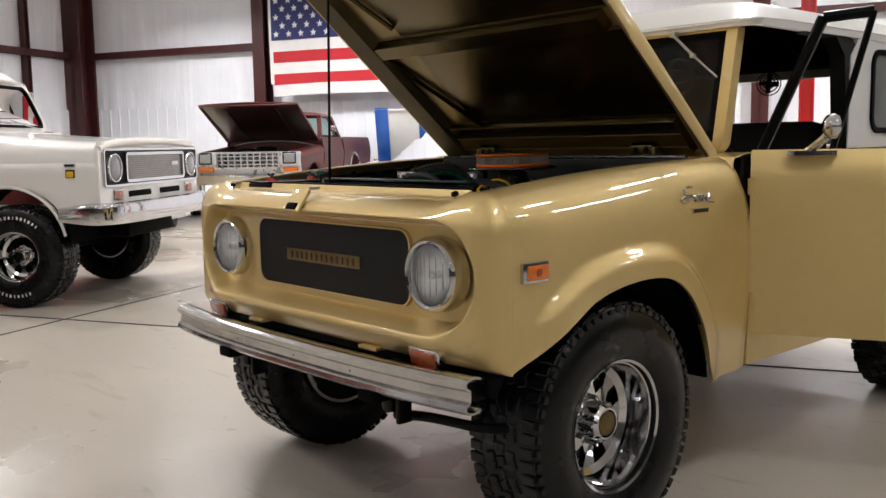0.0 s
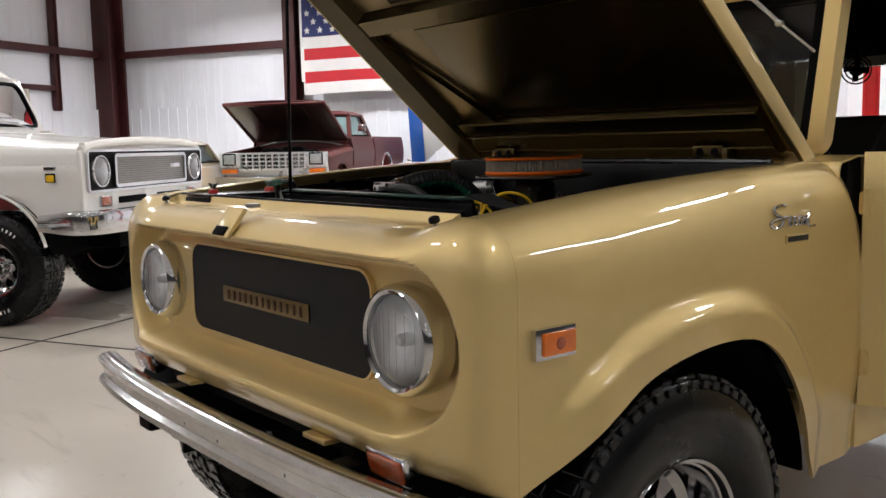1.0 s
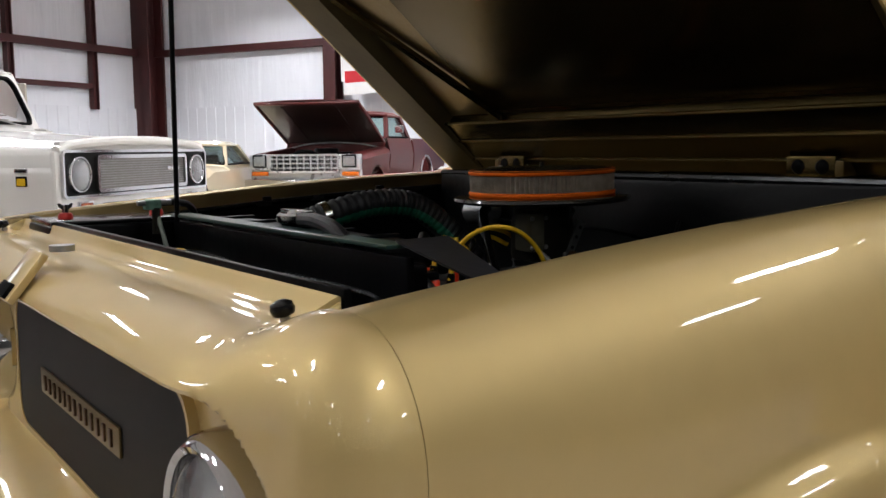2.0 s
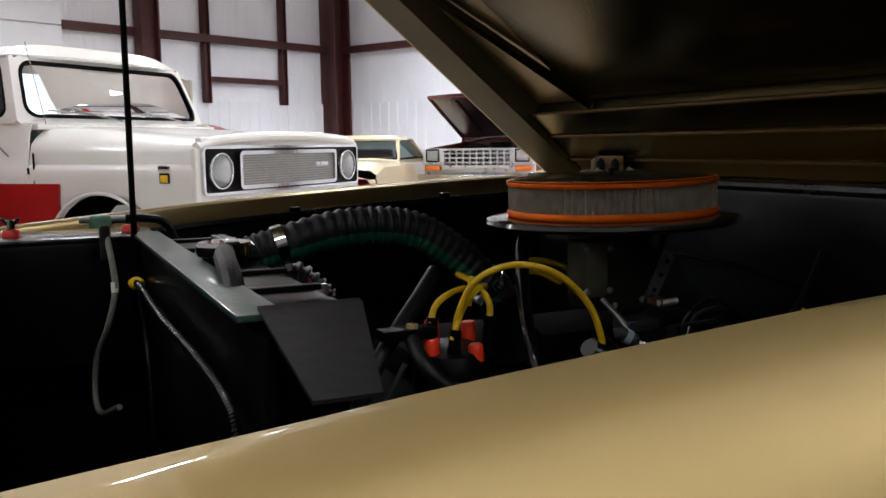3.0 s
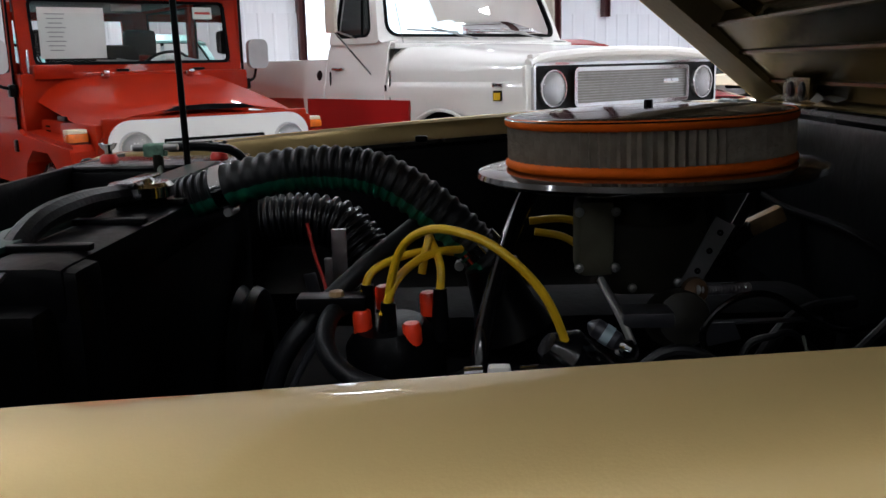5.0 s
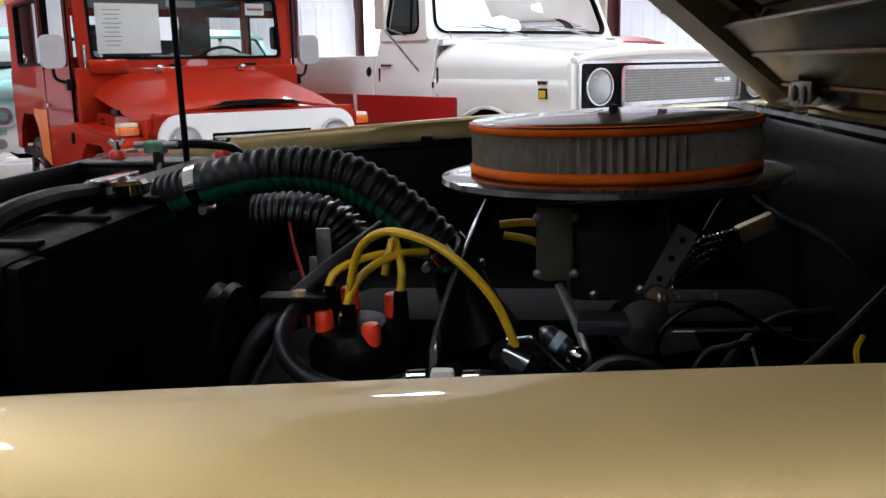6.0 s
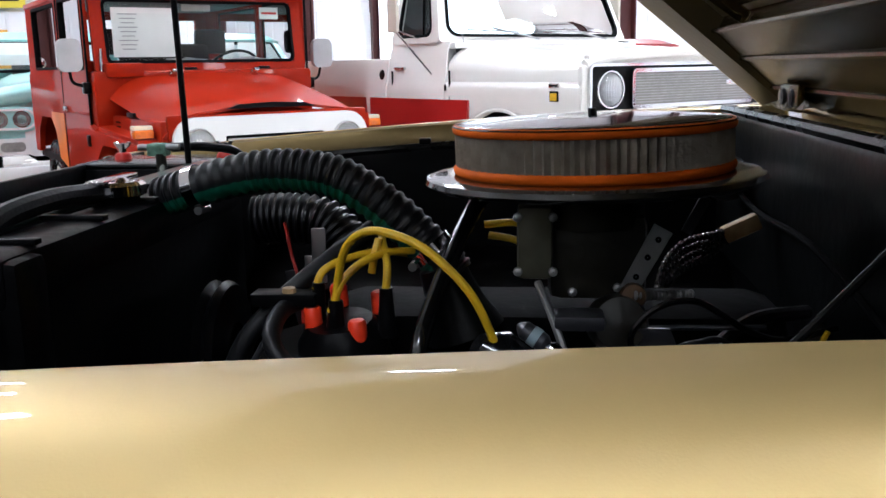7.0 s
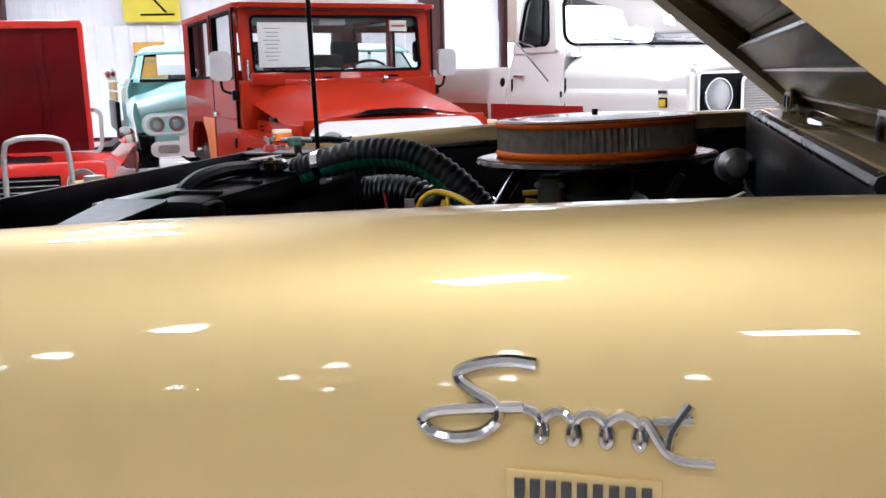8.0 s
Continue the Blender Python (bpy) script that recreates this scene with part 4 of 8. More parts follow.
def side_door(car):
    """The driver's door, hinged at its front edge and swung wide open; local y runs back along it, local x is its outside."""
    bm = bmesh.new()
    rows = []
    for k in range(15):
        z = 0.585 + (1.235 - 0.585) * k / 14
        x = 0.018 - 0.03 * ((k - 9) / 9) ** 2 * 0.35 - 0.035 * ease((k - 12.5) / 1.5)
        rows.append([Vector((x, y, z)) for y in (0.0, 0.006, 0.2, 0.5, 0.80, 0.845, 0.85)])
    sheet(bm, rows)
    bmesh.ops.transform(bm, matrix=DOOR_TURN, verts=bm.verts)
    d = thick(part("door", bm, GOLD, car, "gold driver's door standing wide open"), 0.02, 1.0)
    inner = boxed((-0.045, 0.425, 0.905), (0.05, 0.82, 0.62), 0.02, DOOR_TURN)
    part("door_inner", inner, INTERIOR, d)
    # raked vent-window frame, then the window frame behind it
    bm = bmesh.new()
    def bar(p, q, w=0.017):
        rod(bm, DOOR_TURN @ Vector(p), DOOR_TURN @ Vector(q), w, n=8)
    A, B, C = (-0.03, 0.03, 1.235), (-0.045, 0.225, 1.70), (-0.045, 0.385, 1.712)
    F = (-0.035, 0.265, 1.235)
    bar(A, B, 0.02), bar(B, C, 0.02), bar(C, F, 0.012)
    w = part("vent_window_frame", bm, BLACK, d, "black vent window frame")
    # mirror on the door top
    m = DOOR_TURN
    bm = bmesh.new()
    prism(bm, [(0.0, 0.145), (0.015, 0.125), (0.05, 0.12), (0.065, 0.145), (0.065, 0.25), (0.05, 0.28), (0.015, 0.28), (0.0, 0.26)], "z", 1.225, 1.24, m)
    mr = part("door_mirror", bm, CHROME, d, "chrome door mirror on an angled arm")
    bm = bmesh.new()
    tube(bm, [m @ Vector((0.03, 0.18, 1.235)), m @ Vector((0.045, 0.21, 1.258)), m @ Vector((0.07, 0.24, 1.284)), m @ Vector((0.08, 0.255, 1.305))], 0.016, 10, 4)
    part("mirror_arm", bm, CHROME, mr)
    mm = Matrix.Translation(m @ Vector((0.085, 0.262, 1.322))) @ turn_to((-0.55, -0.8, 0.05))
    part("mirror_head", lathe(bmesh.new(), [(0.0005, 0.03), (0.022, 0.027), (0.038, 0.016), (0.044, 0.0), (0.042, -0.009), (0.0005, -0.011)], mm, 28), CHROME, mr)
    for z in (0.70, 1.115):
        hb = boxed((0, 0, z), (0.035, 0.05, 0.06), 0.006, Matrix.Translation((DOOR_PIVOT.x + 0.02, DOOR_PIVOT.y - 0.005, 0)))
        rod(hb, (DOOR_PIVOT.x + 0.022, DOOR_PIVOT.y - 0.02, z - 0.035), (DOOR_PIVOT.x + 0.022, DOOR_PIVOT.y - 0.02, z + 0.035), 0.012, n=10)
        part("hinge", hb, GOLD, d, "gold outside door hinge")
    part("check_strap", boxed((0.79, 1.30, 0.595), (0.06, 0.05, 0.03), 0.006), GOLD, d)
    return d


FILM = mat("clear_film", (0.7, 0.68, 0.62), 0.1, 0, 0.1, 30, coat=1.0)
FILM.node_tree.nodes["Principled BSDF"].inputs["Alpha"].default_value = 0.45
MIRROR_GLASS = mat("grey_window", (0.25, 0.27, 0.27), 0.08, 0.4, 0.3, 3, coat=1.0)


def badge_bars(n, w, h, m, material, parent, name, label="", base=None, gap=0.3):
    """A row of plain bars in place of lettering."""
    ob = None
    if base is not None:
        ob = part(name, boxed((0, 0, 0), (w * 1.1, h * 1.7, 0.004), 0.0015, m), base, parent, label)
    if ob is None:
        ob = new(name)
        ob.parent = parent
    for k in range(n):
        x = -w / 2 + w * (k + 0.5) / n
        part("badge_bar", boxed((x, 0, 0.003), (w / n * (1 - gap), h, 0.004), 0.0008, m), material, ob)
    return ob


def gold_offroader():
    car = thing("off_road_vehicle", Matrix.Identity(4), "gold vintage off-roader with white hardtop, hood and door open", "car")
    front_panel(car)
    for s in (-1, 1):
        fender(car, s)
        headlamp(car, 0.58 * s)
    # dark grille insert with its nameplate and bright surround
    bm = prism(bmesh.new(), [(0.028 + a, 0.918 + b) for a, b in rounded(0.85, 0.226, 0.045)], "y", 0.003, 0.016)
    g = part("grille", bm, GRILLE, car, "flat black grille insert")
    part("grille_trim", ring_frame(bmesh.new(), 0.862, 0.238, 0.05, 0.006, 0.001, 0.014, "y", (0.028, 0.918)), GOLD, g)
    nm = Matrix.Translation((0.0, 0.001, 0.915)) @ Matrix.Rotation(radians(90), 4, "X")
    badge_bars(13, 0.385, 0.024, nm, BRASS_DARK, g, "nameplate", "gold nameplate with a row of small dark bars", GOLD_MID, 0.66)
    # amber lamps below and at the sides
    for s in (-1, 1):
        m = Matrix.Translation((s * 0.595, -0.056, 0.685)) @ Matrix.Rotation(radians(14), 4, "X")
        p = part("parking_lamp", boxed((0, 0, 0), (0.125, 0.03, 0.062), 0.006, m), CHROME, car, "dark amber parking lamp in a chrome bezel")
        part("lens", boxed((0, -0.012, 0), (0.105, 0.02, 0.046), 0.005, m), AMBER_DARK, p)
        m = Matrix.Translation((s * (fender_x(0.128, 0.93) + 0.002), 0.128, 0.93))
        p = part("side_marker", boxed((0, 0, 0), (0.02, 0.104, 0.058), 0.005, m), CHROME, car, "amber side marker lamp in a chrome bezel")
        part("lens", boxed((s * 0.006, 0.004, 0), (0.02, 0.082, 0.042), 0.004, m), AMBER, p)
        part("reflector_dot", lathe(bmesh.new(), [(0.0005, 0.003), (0.01, 0.002), (0.012, 0)], m @ Matrix.Translation((s * 0.0165, 0.004, 0)) @ turn_to((s, 0, 0)), 14), AMBER_DARK, p)
    bumper(car)
    hood(car)
    windscreen(car)
    cab(car)
    side_door(car)
    for x, y, s in ((0.715, 0.50, 1), (-0.715, 0.50, -1), (0.715, 3.04, 1), (-0.715, 3.04, -1)):
        tyre_wheel(car, x, y, s)
    # hood latch plate, catch and rubber stops on the header
    m = Matrix.Translation((-0.055, -0.052, 1.108)) @ Matrix.Rotation(radians(-38), 4, "X")
    lp = part("hood_latch", boxed((0, 0, 0), (0.085, 0.012, 0.085), 0.004, m), GOLD, car, "gold hood latch plate with a black slot")
    part("latch_slot", boxed((0, -0.006, -0.028), (0.055, 0.012, 0.024), 0.002, m), BLACK_MATT, lp)
    part("latch_bolt", rod(bmesh.new(), (-0.03, 0.0, 1.143), (-0.03, 0.0, 1.152), 0.018, n=16), STEEL, lp)
    for s in (-1, 1):
        st = part("rubber_stop", rod(bmesh.new(), (s * 0.626, 0.04, 1.112), (s * 0.628, 0.031, 1.142), 0.005, n=10), STEEL, car, "black rubber hood stop on a steel stud")
        part("stop_pad", lathe(bmesh.new(), [(0.0005, 0.009), (0.006, 0.0085), (0.0105, 0.006), (0.0118, 0.001), (0.0105, -0.004), (0.006, -0.006)], Matrix.Translation((s * 0.628, 0.031, 1.143)) @ turn_to((0, -0.25, 1)), 18), RUBBER, st)
    # front axle, springs and bar under the nose
    ax = part("front_axle", rod(bmesh.new(), (-0.62, 0.5, 0.416), (0.62, 0.5, 0.416), 0.045, n=14), BLACK_MATT, car, "black front axle")
    part("diff_housing", lathe(bmesh.new(), [(0.0005, -0.14), (0.08, -0.12), (0.125, -0.04), (0.125, 0.04), (0.08, 0.12), (0.0005, 0.14)], Matrix.Translation((-0.2, 0.5, 0.416)) @ turn_to((0, 1, 0)), 20), BLACK_MATT, ax)
    for s in (-1, 1):
        bm = bmesh.new()
        tube(bm, [(s * 0.42, -0.03, 0.56), (s * 0.42, 0.25, 0.47), (s * 0.42, 0.5, 0.455), (s * 0.42, 0.8, 0.48), (s * 0.42, 1.0, 0.56)], 0.028, 8, 4)
        part("leaf_spring", bm, BLACK_MATT, ax)
        bm = boxed((s * 0.42, -0.04, 0.56), (0.05, 0.06, 0.14), 0.01)
        box(bm, (s * 0.42 + 0.045, -0.04, 0.52), (0.018, 0.05, 0.12), 0.004)
        part("spring_shackle", bm, BLACK, ax)
        part("frame_rail", boxed((s * 0.42, 1.6, 0.585), (0.08, 3.5, 0.1), 0.01), BLACK_MATT, car)
    part("track_bar", tube(bmesh.new(), [(0.38, 0.0, 0.46), (0.52, 0.02, 0.475), (0.68, 0.08, 0.465), (0.78, 0.15, 0.47)], 0.016, 8, 4), BLACK, car)
    part("valance", boxed((0, 0.02, 0.66), (1.1, 0.06, 0.05), 0.01), BLACK_MATT, car)
    # script badge and plain engine badge on each fender
    for s in (-1, 1):
        bm = bmesh.new()
        def pen(pts, r=0.0055):
            tube(bm, [(s * (fender_x(y, z) + 0.004), y, z) for y, z in pts], r, 8, 6)
        def flow(pts, r):
            pen([(0.838 + 0.183 * u, 1.075 + 0.055 * v) for u, v in pts], r)
        flow([(0.40, 0.98), (0.30, 1.0), (0.2, 0.95), (0.13, 0.86), (0.13, 0.75), (0.19, 0.63), (0.26, 0.5), (0.27, 0.34), (0.22, 0.18), (0.12, 0.1), (0.04, 0.14), (0.0, 0.25), (0.03, 0.36), (0.12, 0.42), (0.24, 0.46), (0.36, 0.5)], 0.0042)
        coil = [(0.36, 0.5)]
        for k in range(32):
            q = 2 * math.pi * k / 8
            coil.append((0.37 + 0.0138 * k + 0.034 * math.sin(q), 0.31 + 0.17 * math.cos(q)))
        flow(coil + [(0.84, 0.12), (0.9, 0.03), (1.0, 0.02)], 0.0034)
        flow([(0.92, 0.64), (0.89, 0.5), (0.86, 0.32), (0.85, 0.15)], 0.0036)
        flow([(0.80, 0.44), (0.93, 0.47)], 0.003)
        part("script_badge", bm, CHROME, car, "chrome script badge")
        m = Matrix.Translation((s * (fender_x(0.942, 1.052) + 0.002), 0.942, 1.052)) @ Matrix.Rotation(radians(90 * s), 4, "Z") @ Matrix.Rotation(radians(90), 4, "X")
        badge_bars(9, 0.089, 0.013, m, STEEL_DARK, car, "engine_badge", "small dark chrome badge of plain bars", GOLD, 0.35)
    return car


GOLD_CAR = gold_offroader()

# ---- engine bay of the gold off-roader ----
HOSE = mat("black_hose_rubber", (0.0065, 0.0068, 0.008), 0.45, 0, 0.25, 30, 0.1, 200, spec=0.3)
GREEN = mat("green_hose_stripe", (0.005, 0.10, 0.055), 0.5, 0, 0.3, 30)
YELLOW = mat("yellow_ignition_wire", (0.75, 0.47, 0.01), 0.35, 0, 0.08, 60)
BOOT = mat("orange_red_terminal", (0.82, 0.045, 0.01), 0.35, 0, 0.08, 60)
FILTER = mat("grey_filter_paper", (0.33, 0.29, 0.235), 0.8, 0, 0.2, 60, 0.3, 200)
ORANGE = mat("orange_filter_rim", (0.88, 0.16, 0.008), 0.6, 0, 0.12, 30, spec=0.1)
LID = mat("black_lid_enamel", (0.012, 0.0125, 0.013), 0.14, 0.0, 0.2, 20, coat=0.6)
CARB = mat("dull_zinc", (0.022, 0.020, 0.014), 0.35, 0.4, 0.4, 25, 0.08, 60)
CARB_PALE = mat("olive_zinc", (0.11, 0.105, 0.07), 0.45, 0.3, 0.3, 25, 0.06, 60)
BRASS = mat("tan_connector", (0.42, 0.28, 0.13), 0.5, 0.1, 0.3, 40)
FIREWALL = mat("grey_black_firewall", (0.0035, 0.004, 0.0042), 0.32, 0.0, 0.4, 8, 0.12, 30, spec=0.3)
COPPER = mat("corroded_terminal", (0.12, 0.22, 0.16), 0.6, 0.4, 0.6, 60, 0.3, 150)
RED_WIRE = mat("red_plastic", (0.6, 0.03, 0.02), 0.35, 0, 0.1, 60)
WHITE_PLASTIC = mat("white_plastic", (0.75, 0.73, 0.65), 0.4, 0, 0.06, 60)
# dark gloss enamel; its green tint stands for a pale reflection
FLANGE = mat("worn_green_grey_enamel", (0.03, 0.068, 0.055), 0.3, 0, 0.35, 25, 0.05, 80, coat=0.2)
BAFFLE = mat("grey_satin_black", (0.016, 0.0165, 0.019), 0.4, 0, 0.3, 12, 0.05, 60, spec=0.25)
SHINY = mat("glossy_black", (0.004, 0.004, 0.0045), 0.18, 0, 0.2, 20, coat=0.35, spec=0.3)


def engine_bay(car):
    # black sheet-metal lining
    for s in (-1, 1):
        bm = bmesh.new()
        sheet(bm, [[Vector((s * x, y, z(y))) for y in (0.06, 0.4, 0.8, 1.2)] for x, z in ((0.690, lambda y: crest(y) - 0.05), (0.655, lambda y: crest(y) - 0.046), (0.64, lambda y: 0.98), (0.50, lambda y: 0.93), (0.49, lambda y: 0.5))])
        thick(part("inner_fender", bm, BLACK, car, "black inner fender"), 0.006)
        part("fender_welt", tube(bmesh.new(), [(s * 0.655, y, crest(y) - 0.04) for y in (0.1, 0.3, 0.5, 0.7, 0.9, 1.15)], 0.008, 6, 3), RUBBER, car)
        for y in (0.30, 0.62, 0.94):
            part("fender_clip", boxed((s * 0.652, y, crest(y) - 0.03), (0.01, 0.022, 0.012), 0.003), BLACK, car)
    fw = part("firewall", boxed((0, 1.15, 1.10), (1.30, 0.03, 0.24), 0.008), FIREWALL, car, "dusty grey-black firewall")
    part("firewall_lower", boxed((0, 1.16, 0.76), (1.30, 0.03, 0.48), 0.008), BLACK, fw)
    part("cowl_seal", tube(bmesh.new(), [(-0.65, 1.145, 1.222), (-0.3, 1.142, 1.224), (0, 1.142, 1.224), (0.3, 1.142, 1.224), (0.65, 1.145, 1.222)], 0.009, 8, 3), RUBBER, fw)
    part("loom", tube(bmesh.new(), [(-0.5, 1.12, 1.12), (-0.25, 1.115, 1.105), (0.0, 1.115, 1.108), (0.25, 1.118, 1.07), (0.5, 1.12, 1.03)], 0.004, 8, 5), BLACK_MATT, fw)
    # added black sheet that hides the ground and keeps the bay dark
    part("bay_floor", boxed((0, 0.62, 0.74), (1.25, 1.1, 0.02), 0.004), BLACK_MATT, car)
    part("cowl_box", boxed((0, 1.188, 1.222), (1.28, 0.05, 0.008), 0.003), GOLD, fw, "gold cowl flange behind the firewall")
    # radiator support plate with a flange along its top
    bm = boxed((-0.1, 0.312, 0.955), (1.04, 0.012, 0.39), 0.003)
    rs = part("radiator_support", bm, BLACK, car, "black radiator support panel")
    part("support_flange", boxed((0.0, 0.312, 1.162), (0.79, 0.04, 0.006), 0.002), FLANGE, rs, "dark top flange with a reflection's green in its colour")
    bm = bmesh.new()
    sheet(bm, [[Vector((x, ya + (yb - ya) * k / 3, z)) for k in range(4)] for x, ya, yb, z in ((0.388, 0.310, 0.394, 1.1675), (0.396, 0.310, 0.394, 1.165), (0.47, 0.307, 0.374, 1.152), (0.56, 0.304, 0.350, 1.136))])
    thick(part("side_baffle", bm, BAFFLE, rs, "scuffed grey side baffle of the radiator"), 0.003)
    # radiator with tank, cap and neck
    rad = part("radiator", boxed((0.02, 0.362, 0.94), (0.66, 0.055, 0.38), 0.008), BLACK, car, "black radiator behind its support panel")
    part("top_tank", boxed((0.02, 0.364, 1.135), (0.60, 0.075, 0.05), 0.016), BLACK, rad)
    part("end_tank_strap", boxed((0.29, 0.368, 1.07), (0.05, 0.082, 0.17), 0.01), BLACK, rad)
    part("filler_neck", rod(bmesh.new(), (0.023, 0.356, 1.15), (0.023, 0.356, 1.17), 0.026, n=24), BLACK_MATT, rad)
    bm = lathe(bmesh.new(), [(0.0005, 0.013), (0.012, 0.013), (0.016, 0.009), (0.03, 0.009), (0.034, 0.005), (0.034, -0.006), (0.03, -0.008)], Matrix.Translation((0.023, 0.356, 1.176)), 32)
    box(bm, (0.023, 0.356, 1.187), (0.085, 0.018, 0.006), 0.002)
    part("radiator_cap", bm, CHROME, rad, "steel radiator cap with two ears")
    part("overflow_pipe", tube(bmesh.new(), [(0.05, 0.35, 1.175), (0.13, 0.335, 1.178), (0.21, 0.325, 1.168), (0.262, 0.322, 1.13), (0.275, 0.322, 1.05), (0.275, 0.325, 0.93)], 0.0115, 10, 6), HOSE, rad)
    for k in range(5):
        part("tank_rib", boxed((-0.24 + 0.125 * k, 0.364, 1.162), (0.012, 0.07, 0.006), 0.002), BLACK, rad)
    # battery with terminals, wing nuts and cables
    bt = part("battery", boxed((-0.50, 0.205, 1.055), (0.17, 0.27, 0.19), 0.008), BLACK, car, "black battery with wing-nut terminals")
    part("battery_lid", boxed((-0.50, 0.205, 1.152), (0.16, 0.26, 0.012), 0.004), SHINY, bt)
    for y in (0.121, 0.30):
        m = Matrix.Translation((-0.50, y, 1.158))
        tm = part("terminal", lathe(bmesh.new(), [(0.0005, 0.012), (0.011, 0.011), (0.014, 0.006), (0.014, 0.0)], m, 20), RED_WIRE, bt, "red terminal washer under a steel wing nut")
        bm = rod(bmesh.new(), (-0.50, y, 1.17), (-0.50, y, 1.185), 0.006, n=10)
        for s in (-1, 1):
            prism(bm, [(y + s * 0.003, 1.174), (y + s * 0.011, 1.18), (y + s * 0.0145, 1.187), (y + s * 0.010, 1.188), (y + s * 0.004, 1.182)], "x", -0.503, -0.497)
        part("wing_nut", bm, CHROME, tm)
    cl = part("battery_clamp", boxed((-0.36, 0.245, 1.186), (0.022, 0.032, 0.02), 0.005), COPPER, bt, "corroded green battery clamp")
    part("clamp_bolt", rod(bmesh.new(), (-0.355, 0.215, 1.19), (-0.355, 0.28, 1.19), 0.005, n=10), STEEL, cl)
    part("clamp_post", rod(bmesh.new(), (-0.355, 0.25, 1.13), (-0.355, 0.25, 1.18), 0.008, n=10), CARB, cl)
    part("battery_cable", tube(bmesh.new(), [(-0.375, 0.26, 1.188), (-0.40, 0.31, 1.186), (-0.43, 0.35, 1.17), (-0.45, 0.38, 1.10)], 0.007, 8, 6), HOSE, bt)
    part("earth_cable", tube(bmesh.new(), [(-0.353, 0.252, 1.165), (-0.336, 0.257, 1.125), (-0.324, 0.258, 1.085), (-0.332, 0.245, 1.03), (-0.37, 0.23, 0.98), (-0.38, 0.225, 0.92), (-0.34, 0.23, 0.90), (-0.25, 0.25, 0.93)], 0.0045, 8, 6), GREY_WIRE, bt, "pale earth cable")
    part("wire_plug", lathe(bmesh.new(), [(0.0005, -0.03), (0.008, -0.025), (0.011, 0.0), (0.009, 0.022), (0.004, 0.03)], Matrix.Translation((-0.361, 0.292, 1.089)) @ turn_to((1, 0.1, 0.1)), 14), YELLOW, car, "yellow wire connector")
    part("braided_loom", tube(bmesh.new(), [(-0.335, 0.29, 1.094), (-0.20, 0.284, 1.103), (-0.03, 0.284, 1.096), (0.17, 0.284, 1.100), (0.3, 0.284, 1.10), (0.385, 0.284, 1.095), (0.425, 0.284, 1.07), (0.43, 0.284, 1.0)], 0.0042, 8, 6, 0.0007, 80), SHINY, car, "black braided wiring loom")
    part("drop_wire", tube(bmesh.new(), [(-0.26, 0.286, 1.09), (-0.20, 0.284, 1.05), (-0.16, 0.284, 0.98), (-0.14, 0.284, 0.88)], 0.003, 6, 6), SHINY, car)
    part("cable_band", rod(bmesh.new(), (-0.327, 0.258, 1.098), (-0.3245, 0.258, 1.083), 0.0056, n=10), WHITE_PLASTIC, bt, "white band on the cable")
    part("hood_prop", rod(bmesh.new(), (-0.358, 0.292, 1.15), (-0.322, 0.289, 2.03), 0.0048, n=10), BLACK, car, "thin black hood prop rod")

    # engine block and rocker cover
    en = part("engine", boxed((-0.02, 0.80, 0.86), (0.26, 0.62, 0.26), 0.05), BLACK_MATT, car, "black four-cylinder engine")
    part("rocker_cover", boxed((-0.06, 0.84, 1.0), (0.15, 0.52, 0.07), 0.03), BLACK_MATT, en)
    part("thermostat_housing", lathe(bmesh.new(), [(0.0005, 0.06), (0.026, 0.05), (0.03, 0.02), (0.034, 0.0), (0.045, -0.03)], Matrix.Translation((0.01, 0.735, 1.04)) @ turn_to((0, -0.35, 1)), 20), BLACK, en)
    part("inlet_manifold", boxed((0.06, 0.90, 0.965), (0.16, 0.30, 0.05), 0.022), CARB, en)
    part("coil", lathe(bmesh.new(), [(0.0005, 0.07), (0.012, 0.07), (0.028, 0.05), (0.028, -0.06), (0.0005, -0.062)], Matrix.Translation((0.14, 0.82, 1.0)) @ turn_to((0.2, -0.6, 0.5)), 20), SHINY, en)
    part("fan_pulley", lathe(bmesh.new(), [(0.03, 0.0), (0.075, 0.004), (0.08, 0.012), (0.07, 0.02), (0.08, 0.028), (0.03, 0.034)], Matrix.Translation((-0.02, 0.47, 0.98)) @ turn_to((0, -1, 0)), 28), BLACK, en)

    # big corrugated hose with two steel clamps
    hp = [(-0.03, 0.385, 1.158), (-0.022, 0.432, 1.172), (-0.014, 0.50, 1.189), (-0.006, 0.56, 1.192), (0.0, 0.61, 1.182), (0.004, 0.66, 1.150), (0.008, 0.705, 1.108), (0.01, 0.735, 1.075)]
    hs = part("coolant_hose", tube(bmesh.new(), hp, 0.0232, 24, 10, 0.0012, 34), HOSE, car, "black corrugated coolant hose with a green stripe")
    part("hose_stripe", hose_band(bmesh.new(), hp, 0.0237, 0.0012, 34, 18, 62), GREEN, hs, "green stripe along the hose")
    for c, d in ((Vector((-0.022, 0.432, 1.172)), (0.1, 1, 0.28)), (Vector((0.008, 0.709, 1.105)), (0.04, 0.65, -0.75))):
        m = Matrix.Translation(c) @ turn_to(d)
        cm = part("hose_clamp", lathe(bmesh.new(), [(0.0242, -0.0065), (0.0256, -0.0065), (0.0256, 0.0065), (0.0242, 0.0065)], m, 32), CHROME, hs, "steel worm-drive clamp")
